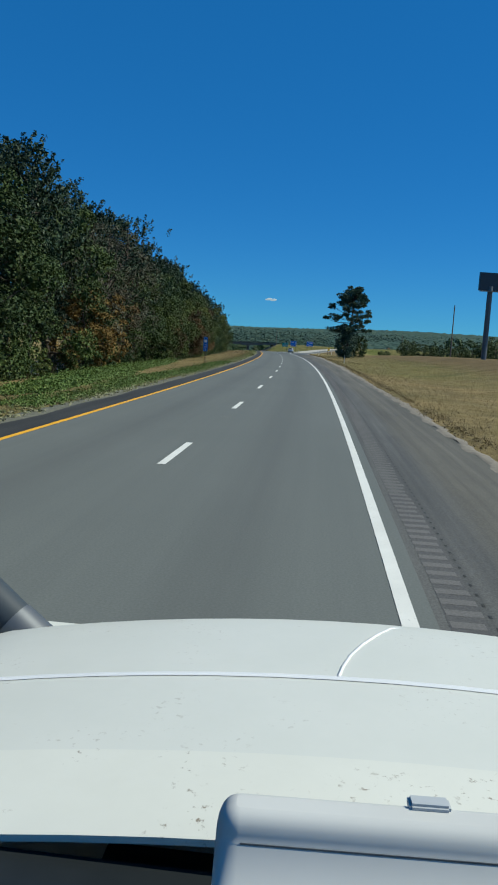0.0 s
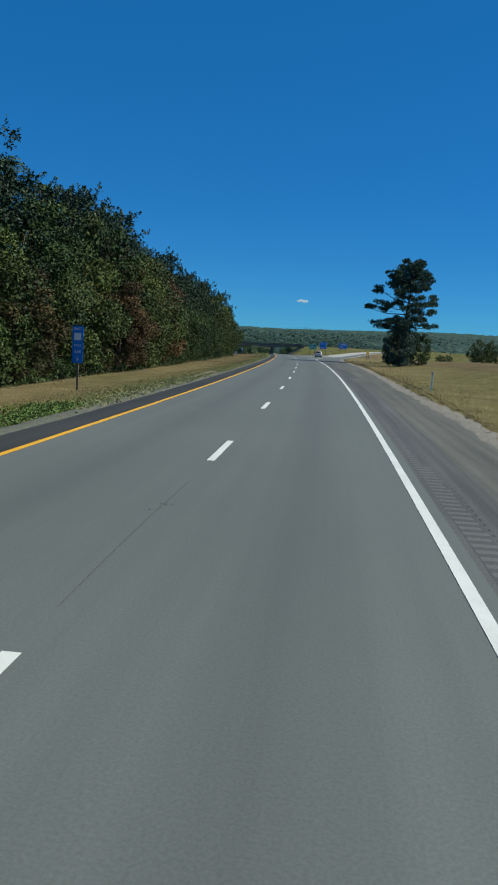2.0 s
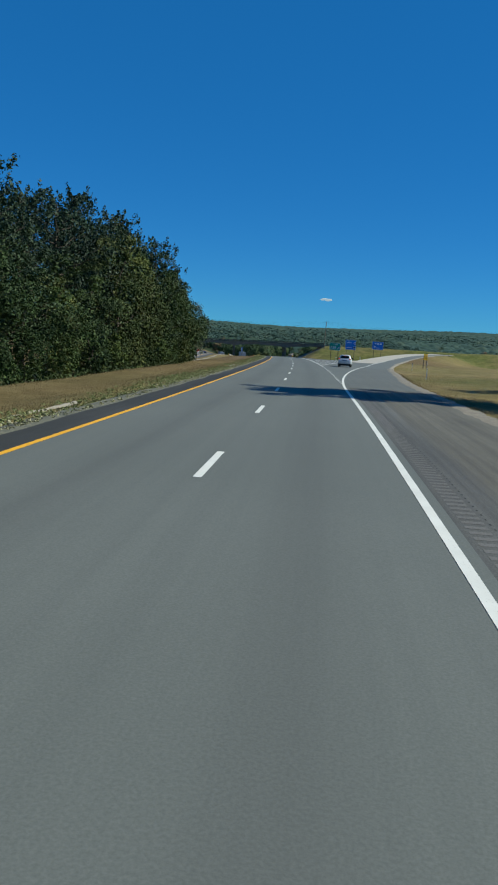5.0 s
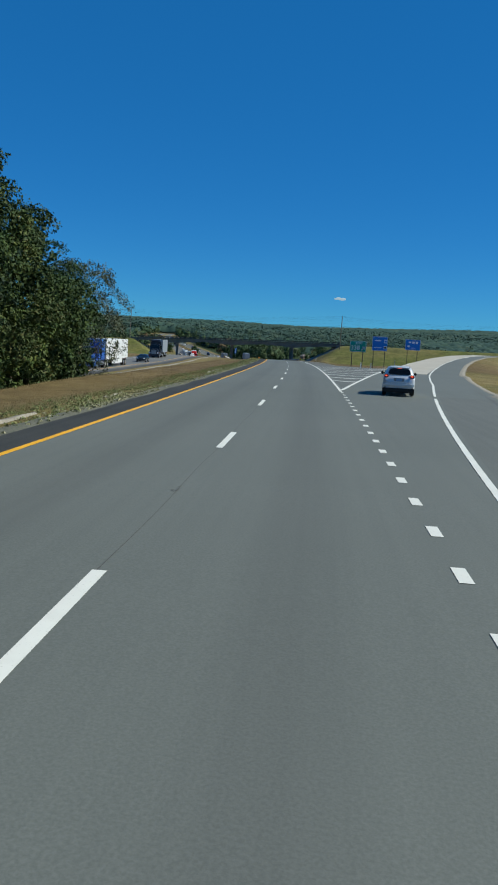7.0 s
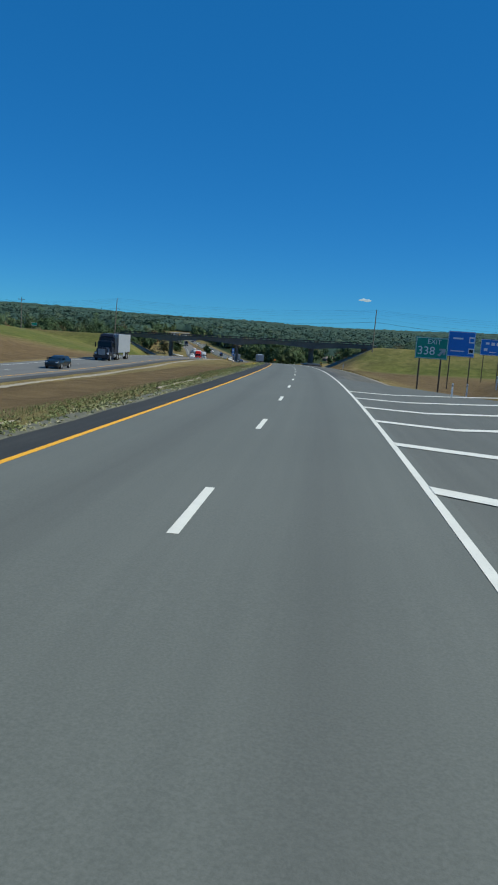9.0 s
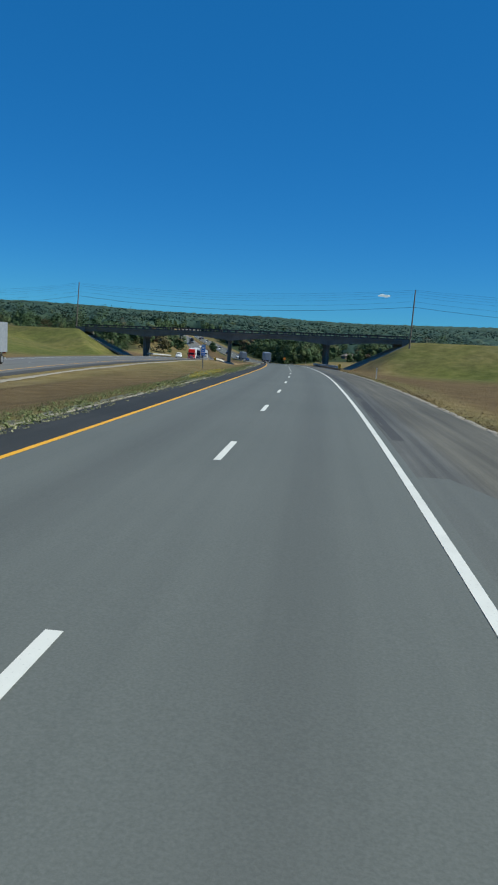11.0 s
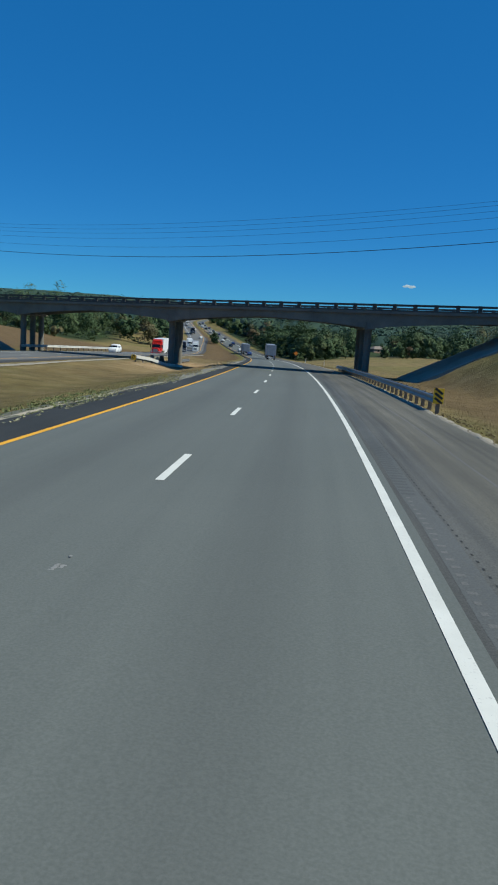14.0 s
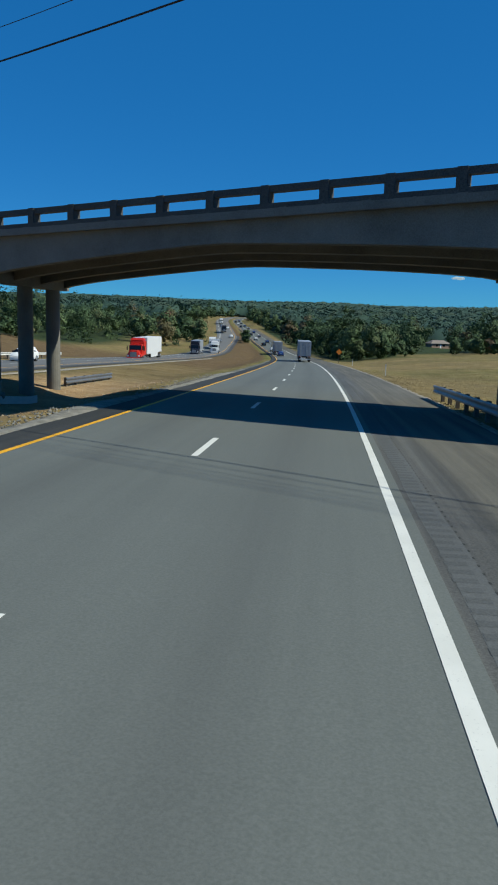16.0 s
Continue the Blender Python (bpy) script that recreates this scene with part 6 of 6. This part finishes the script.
tufts("edge_grass", "dry_grass", 30000, lambda rs, c: (rs.uniform(5, 470, c), -5.45 - .75 * np.abs(rs.normal(size=c))), .11, "straw-coloured grass along the black shoulder", 13)
weeds("edge_weeds", 10200, lambda rs, c: (rs.uniform(3, 436, c), -5.25 - .75 * np.abs(rs.normal(size=c))), .10, .075, 11, "low green weeds along the black shoulder", 5)
weeds("edge_litter_left", 14000, lambda rs, c: (rs.uniform(3, 474, c), -5.0 - .85 * rs.uniform(0, 1, c)), .05, .075, 9, "pale clippings and straw along the black shoulder", 35, "straw_clippings")
weeds("edge_litter_right", 3200, lambda rs, c: (lambda s: (s, np.where(s > 300, 7.5, right_edge(s)) + .05 + .35 * np.abs(rs.normal(size=c))))(np.where(rs.uniform(0, 1, c) < .6, rs.uniform(3, 240, c), rs.uniform(335, 560, c))), .08, .05, 8, "dead grass along the shoulder edge", 36, "dry_grass")
weeds("edge_weeds_right", 1500, lambda rs, c: (lambda s: (s, np.where(s > 235, 7.5, right_edge(s)) + .5 + .35 * np.abs(rs.normal(size=c))))(np.where(rs.uniform(0, 1, c) < .55, rs.uniform(3, 235, c), rs.uniform(335, 436, c))), .12, .055, 14, "dry yellow weeds beside the shoulder", 15, "dry_grass")
weeds("lush_edge", 2600, lambda rs, c: (rs.uniform(22, 84, c), -5.6 - 1.1 * np.abs(rs.normal(size=c))), .17, .075, 22, "fresh green weeds at the shoulder's edge", 37, "lush_leaves")
weeds("tall_weeds", 4200, lambda rs, c: (lambda s: (s, np.interp(s, [30, 45, 62, 92], [-9.8, -11.2, -13.0, -14.8]) + 1.7 * rs.uniform(-1, 1, c)))(rs.uniform(31, 92, c)), .40, .10, 40, "patch of lush green weeds before the wood", 6, "lush_leaves")
weeds("bramble", 520, lambda rs, c: (rs.uniform(3, 256, c), -15.3 + .5 * rs.normal(size=c)), .7, .20, 22, "tangled bramble at the foot of the wood", 16, "oak_leaves")
weeds("yellow_flowers", 230, lambda rs, c: (rs.uniform(368, 388, c), -6.3 - .55 * np.abs(rs.normal(size=c))), .24, .06, 16, "patch of small yellow wild flowers", 7, "flower_yellow")
weeds("flower_stems", 420, lambda rs, c: (rs.uniform(368, 388, c), -6.3 - .6 * np.abs(rs.normal(size=c))), .17, .09, 12, "green stems under the yellow flowers", 8)


def clods(name, count, region, size, mat, label, seed):
    """Broken lumps lying half sunk in the ground, joined into one mesh."""
    rs = np.random.RandomState(seed)
    s, n = region(rs, count)
    x, y = place(s, n)
    z = terrain(s, n)
    r = size * rs.uniform(.35, 1.3, count) ** 1.5
    tips = np.array([(1, 0, 0), (0, 1, 0), (-1, 0, 0), (0, -1, 0), (0, 0, .8), (0, 0, -.6)])
    faces8 = ((0, 1, 4), (1, 2, 4), (2, 3, 4), (3, 0, 4), (1, 0, 5), (2, 1, 5), (3, 2, 5), (0, 3, 5))
    v = tips[None] * r[:, None, None] * rs.uniform(.55, 1.3, (count, 6, 1)) + rs.normal(size=(count, 6, 3)) * .12 * r[:, None, None] + np.stack([x, y, z], 1)[:, None, :]
    ob = quads_ob(name, v[:, np.array(faces8)].reshape(-1, 3), mat, None, 3)
    return tagged(ob, label, "rubble", kind="stuff")


clods("soil_clods", 1100, lambda rs, c: (497 + 8.5 * rs.normal(size=c), -10.8 + 1.8 * rs.normal(size=c)), .06, "soil_lumps", "broken lumps of bare soil round the piers", 71)
clods("loose_stones", 1500, lambda rs, c: (rs.uniform(446, 520, c), -5.35 - .5 * np.abs(rs.normal(size=c))), .055, "grey_gravel", "loose stones along the median shoulder", 72)


# ---- woods in the distance ----
def band_region(s0, s1, n0, n1):
    return lambda rs, c: (rs.uniform(s0, s1, c), rs.uniform(n0, n1, c))


def leafy_woods(name, seed, count, region, h, leaf, per, label):
    """Nearer woods: crowns of leaf clumps, joined into one mesh."""
    rs = np.random.RandomState(seed)
    s, n = region(rs, count)
    x, y = place(s, n)
    # a clearing before the house
    hx, hy = place(HOUSE_S, HOUSE_N)
    off = np.abs(x - (-61 + (hx + 61) * (y - 600) / (hy - 600)))
    clear = (off < 3.2 + (y - 640) * .03) & (y < hy + 10)
    s = np.where(clear, s + 190, s)
    x, y = place(s, n)
    z = terrain(s, n)
    hh = h * rs.uniform(.55, 1.25, count)
    d = rs.normal(size=(count, per, 3))
    d /= np.linalg.norm(d, axis=2, keepdims=True)
    sub = rs.normal(size=(count, 9, 3)) * np.array([.17, .17, .23])
    pick = rs.randint(0, 9, (count, per))
    c = (np.take_along_axis(sub, pick[..., None], 1) + d * rs.uniform(.5, 1, (count, per))[..., None] * np.array([.17, .17, .16])) * hh[:, None, None]
    d = c / (hh[:, None, None] * .3) + .3 * d + np.array([0, 0, .25])
    c += np.stack([x, y, z + hh * .52], 1)[:, None, :]
    v = leaf_quads(c.reshape(-1, 3), d.reshape(-1, 3), leaf * 1.3, rs, .9, .3).reshape(-1, 4, 3)[:, :3].reshape(-1, 3)
    ob = quads_ob(name, v, "woods_leaves", None, 3)
    tint = np.repeat(rs.uniform(0, 1, count) ** 1.2, per * 3).astype(np.float32)
    ob.data.attributes.new("tint", "FLOAT", "POINT").data.foreach_set("value", tint)
    return tagged(ob, label, "woods", kind="stuff")


def canopy(name, label):
    """The forest on the far hills, one sheet of domed crowns over the ground."""
    rs = np.random.RandomState(51)
    s1 = np.concatenate([np.arange(850, 1500, 4.5), np.arange(1500, 2750, 8.0)])
    n1 = np.concatenate([np.arange(-1700, -500, 12.0), np.arange(-500, 500, 4.5), np.arange(500, 1250, 12.0)])
    S, N = np.meshgrid(s1, n1, indexing="ij")
    cell = 10.0
    table = rs.uniform(0, 1, (512, 512, 4))
    i0, j0 = np.floor(S / cell).astype(int), np.floor(N / cell).astype(int)
    high, tint = np.zeros_like(S), np.zeros_like(S)
    for di in (-1, 0, 1):
        for dj in (-1, 0, 1):
            q = table[(i0 + di) % 512, (j0 + dj) % 512]
            cs, cn, r = (i0 + di + q[..., 0]) * cell, (j0 + dj + q[..., 1]) * cell, 4.6 + 4.2 * q[..., 2]
            d2 = ((S - cs) ** 2 + (N - cn) ** 2) / r ** 2
            dome = np.sqrt(np.clip(1 - d2, 0, 1)) * r * .75 + 3.0 * q[..., 3] * (d2 < 1)
            tint = np.where(dome > high, q[..., 3], tint)
            high = np.maximum(high, dome)
    x, y = place(S, N)
    z = terrain(S, N) + 4.5 + high + rs.normal(size=S.shape) * .6
    d = np.hypot(x + 20, y - 230)
    az = np.degrees(np.arctan2(-x - 20, y - 230))
    ok = ~((np.abs(N + 10) < 30) & (S < 1400)) & (d > 700) & (az > -24) & (az < 47)
    idx2 = np.arange(S.size).reshape(S.shape)
    f = np.stack([idx2[:-1, :-1], idx2[1:, :-1], idx2[1:, 1:], idx2[:-1, 1:]], -1).reshape(-1, 4)
    okf = ok.ravel()[f].all(1)
    f = f[okf]
    times = np.bincount(f.ravel(), minlength=S.size).reshape(S.shape)
    z = np.where(times < 4, terrain(S, N) + 2.0, z)
    used = np.unique(f)
    remap = np.full(S.size, -1)
    remap[used] = np.arange(len(used))
    P = np.stack([x, y, z], -1).reshape(-1, 3)[used]
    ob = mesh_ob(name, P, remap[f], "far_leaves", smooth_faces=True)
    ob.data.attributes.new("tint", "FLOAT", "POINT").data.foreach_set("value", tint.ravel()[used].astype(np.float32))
    tagged(ob, label, "woods", kind="stuff")
    # sprays of leaves over the crowns
    gx, gy = np.gradient(z)
    slope = np.stack([-gx / 5, -gy / 5, np.ones_like(z)], -1)
    inside = (times > 0)
    parts = []
    for near, per, size in ((True, 9, 1.7), (False, 1, 3.2)):
        pick = np.nonzero(inside & ((S < 1300) == near) & (np.abs(N) < (330 if near else 900)) & ((S < 1900) | near))
        p0 = np.stack([x[pick], y[pick], z[pick]], -1).repeat(per, 0)
        p0 = p0 + rs.normal(size=p0.shape) * np.array([1.6, 1.6, .9]) * (1 if near else 1.6)
        q = leaf_quads(p0, slope[pick].repeat(per, 0), size * 1.25, rs, .9, .28).reshape(-1, 4, 3)[:, :3].reshape(-1, 3)
        parts.append((q, tint[pick].repeat(per * 3)))
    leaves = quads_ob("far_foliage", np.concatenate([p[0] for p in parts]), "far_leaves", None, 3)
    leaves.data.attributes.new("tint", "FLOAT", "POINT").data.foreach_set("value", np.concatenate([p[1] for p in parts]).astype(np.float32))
    return tagged(leaves, "leafy tree tops over the distant hills", "woods", kind="stuff")


canopy("far_woods", "dark green forest covering the distant hills")
leafy_woods("woods_right", 61, 260, lambda rs, c: (674 + 260 * rs.uniform(0, 1, c) ** 1.3, 24 + 190 * rs.uniform(0, 1, c)), 12.5, .64, 800, "green woods beyond the field")
leafy_woods("woods_left", 62, 260, lambda rs, c: (655 + 270 * rs.uniform(0, 1, c) ** 1.3, -60 - 190 * rs.uniform(0, 1, c)), 12.5, .64, 800, "green woods beyond the far carriageway")
leafy_woods("woods_climb", 63, 260, lambda rs, c: (rs.uniform(760, 1400, c), np.where(rs.uniform(0, 1, c) < .5, rs.uniform(12, 46, c), -rs.uniform(30, 62, c))), 11, 1.0, 480, "woods lining the climbing road")
leafy_woods("woods_west", 64, 60, band_region(540, 660, -260, -140), 11, 1.3, 350, "woods behind the entrance road")
leafy_woods("woods_east", 65, 160, band_region(230, 520, 110, 330), 9, .95, 480, "scrubby woods beyond the field")
leafy_woods("woods_roadside", 67, 70, lambda rs, c: (650 + 130 * rs.uniform(0, 1, c), 14 + 14 * rs.uniform(0, 1, c)), 9, .60, 900, "green trees close beside the road")
leafy_woods("woods_edge", 68, 110, lambda rs, c: (656 + 22 * rs.uniform(0, 1, c), 16 + 170 * rs.uniform(0, 1, c)), 4.6, .7, 300, "low bushes along the edge of the field")
leafy_woods("woods_edge_left", 69, 90, lambda rs, c: (640 + 18 * rs.uniform(0, 1, c), -60 - 130 * rs.uniform(0, 1, c)), 4.6, .7, 300, "low bushes before the woods")
leafy_woods("median_scrub", 66, 8, band_region(805, 850, -9.5, -7.5), 5, .7, 400, "scrub in the median")

# ---- the front of the truck that sets out here, with a box on its dash ----
def truck_front():
    t = thing("truck_front", on_road(0, 0), "white truck hood and dusty cowl with black dash", "truck")

    def top(x, base):
        return base + .07 * (x - 2.6) - .06 * (x - 2.6) ** 2

    xs = np.linspace(1.72, 3.62, 15)

    def skin(name, rows, mat, thick=.03):
        """A curved panel from rows of (y, height at the middle, sideways drop)."""
        bm = bmesh.new()
        grid = []
        for y, z, bow in rows:
            grid.append([bm.verts.new((x, y - bow * (x - 2.7) ** 2, top(x, z) - .5 * max(0, abs(x - 2.67) - .75) ** 2)) for x in xs])
        for i in range(len(grid) - 1):
            for j in range(len(xs) - 1):
                bm.faces.new((grid[i][j], grid[i][j + 1], grid[i + 1][j + 1], grid[i + 1][j]))
        for f in bm.faces:
            f.smooth = True
        bmesh.ops.recalc_face_normals(bm, faces=bm.faces)
        border = [e for e in bm.edges if e.is_boundary]
        for e in border:
            e.smooth = False
        rim = bmesh.ops.extrude_edge_only(bm, edges=border)
        for g in rim["geom"]:
            if isinstance(g, bmesh.types.BMFace):
                g.smooth = False
        for v in rim["geom"]:
            if isinstance(v, bmesh.types.BMVert):
                v.co.z -= thick
        return part(name, bm, mat, t)

    rows = [(1.02, 1.552), (1.06, 1.562), (1.14, 1.566), (1.25, 1.560), (1.40, 1.551), (1.55, 1.540), (1.70, 1.528), (1.85, 1.516), (2.0, 1.501), (2.08, 1.489), (2.14, 1.475), (2.19, 1.455), (2.24, 1.42), (2.28, 1.37), (2.31, 1.30)]
    skin("cowl", [(y, z, .03) for y, z in rows[:4]], "cowl_white", .012)
    skin("hood", [(y, z, .03 + .05 * (y - 1.25)) for y, z in rows[3:]], "hood_white")
    bm = bmesh.new()
    ends = [[bm.verts.new((x, 1.62 + d - .05 * (x - 2.7) ** 2, top(x, 1.5365 + (.002 if d in (0, .008) else 0)) - .5 * max(0, abs(x - 2.67) - .75) ** 2)) for x in xs] for d in (-.006, 0, .008, .014)]
    for i in range(3):
        for j in range(len(xs) - 1):
            bm.faces.new((ends[i][j], ends[i][j + 1], ends[i + 1][j + 1], ends[i + 1][j]))
    part("hood_crease", bm, "white_body", t)
    part("nose", box(1.74, 3.60, 2.0, 2.40, .62, 1.32, .05), "hood_white", t)
    part("grille", box(2.05, 3.3, 2.40, 2.45, .72, 1.22, .015), "black_plastic", t)
    part("bumper", box(1.60, 3.74, 2.30, 2.58, .38, .66, .05), "galvanized_steel", t)
    for sx, x in ((-1, 1.74), (1, 3.60)):
        part("fender", box(x - .13, x + .13, 1.0, 2.35, .62, 1.26, .07), "hood_white", t)
        wheel(t, x + sx * .02, 1.62, .46, .26)
    part("axle", box(1.74, 3.6, 1.55, 1.69, .38, .52), "black_plastic", t)
    part("frame", box(2.2, 3.1, .3, 2.3, .5, .8), "black_plastic", t)
    part("firewall", box(1.74, 3.6, .92, 1.02, .62, 1.50), "black_plastic", t)
    part("dashboard", box(1.74, 3.6, .36, .96, 1.30, 1.47, .04), "black_plastic", t)
    for k, (x0, x1, tilt) in enumerate(((1.8, 2.62, 2), (2.0, 2.7, 5))):
        bm = box(-(x1 - x0) / 2, (x1 - x0) / 2, -.012, .012, -.01, .012, .004)
        bmesh.ops.rotate(bm, verts=bm.verts, matrix=Matrix.Rotation(radians(tilt), 3, "Z"))
        bmesh.ops.translate(bm, verts=bm.verts, vec=((x0 + x1) / 2, .93 - .05 * k, 1.502))
        part("wiper", bm, "car_grey" if k else "black_plastic", t)
    # a pale thin curved mark laid over the hood's skin
    v, f = [], []
    mark_line = [(2.817, 1.635, 1.545), (2.829, 1.705, 1.540), (2.850, 1.788, 1.534), (2.886, 1.885, 1.527), (2.929, 1.977, 1.519), (2.976, 2.068, 1.507), (3.04, 2.12, 1.490)]
    for a, b2 in zip(mark_line, mark_line[1:]):
        limb(v, f, a, b2, .0045, .0045, 6)
    mesh_ob("hood_crack", v, f, "white_body", t, "pale curved mark", True)
    # the air pipe that rises beside the hood
    v, f = [], []
    limb(v, f, (1.885, 2.16, 1.34), (1.50, 2.22, 1.64), .064, .064, 16, (.02, 0, -.02))
    mesh_ob("air_pipe", v, f, "pipe_grey", t, "dark grey air pipe beside the hood", True)
    v, f = [], []
    limb(v, f, (1.91, 2.155, 1.32), (1.825, 2.165, 1.385), .072, .070, 16)
    mesh_ob("pipe_collar", v, f, "sign_back", t, "", True)
    bx = thing("plastic_box", on_road(0, 0), "pale grey plastic box resting on the dashboard", "box")
    bx.matrix_world = on_road(0, 0) @ pose(2.648, .775, 0, 0, 0, 3)
    bm = bmesh.new()
    rings = []
    for z, inset in ((1.466, 0), (1.55, 0), (1.65, 0), (1.72, 0), (1.750, 0), (1.760, .0015), (1.768, .004), (1.774, .008), (1.778, .014), (1.780, .021)):
        ring = []
        for cx, cy, a0 in ((.52, .032, 0), (0, .032, 90), (0, -.032, 180), (.52, -.032, 270)):
            r = .026
            mx, my = (cx - r if cx else r), (cy - r if cy > 0 else cy + r - 1.2 * max(0, 1.75 - z))
            for q in range(5):
                an = radians(a0 + 22.5 * q)
                rr = max(.004, r - inset)
                ring.append(bm.verts.new((mx + rr * math.cos(an), my + rr * math.sin(an), z)))
        rings.append(ring)
    for lo, hi in zip(rings, rings[1:]):
        for q in range(20):
            bm.faces.new((lo[q], lo[(q + 1) % 20], hi[(q + 1) % 20], hi[q]))
    bm.faces.new(rings[-1])
    bm.faces.new(rings[0][::-1])
    for fc in bm.faces:
        fc.smooth = len(fc.verts) == 4
    part("case", bm, "box_grey", bx)
    part("seam", box(.028, .49, -.0328, -.0315, 1.7505, 1.7525), "sign_back", bx)
    part("latch", box(.215, .262, .008, .030, 1.774, 1.7865, .003), "latch_grey", bx)


truck_front()

# a small cloud, far off
rs = np.random.RandomState(77)
far = np.array([-math.sin(radians(4.1)), math.cos(radians(4.1))]) * 4900
bm = bmesh.new()
for k in range(22):
    u = rs.uniform(-1, 1)
    r = 4.5 + 6.5 * (1 - u * u)
    flat = Matrix.Translation((far[0] + u * 31, far[1] + rs.normal() * 12, 4900 * math.tan(radians(3.30)) + rs.uniform(-.25, .35) * r - 2)) @ Matrix.Diagonal((1.5, 1, .6, 1))
    bmesh.ops.create_icosphere(bm, subdivisions=3, radius=r, matrix=flat)
for fc in bm.faces:
    fc.smooth = True
me = bpy.data.meshes.new("cloud")
bm.to_mesh(me)
bm.free()
me.materials.append(MATS["cloud_glow"])
tagged(new("cloud", me), "one small white cloud low over the hills", "cloud", kind="structure")
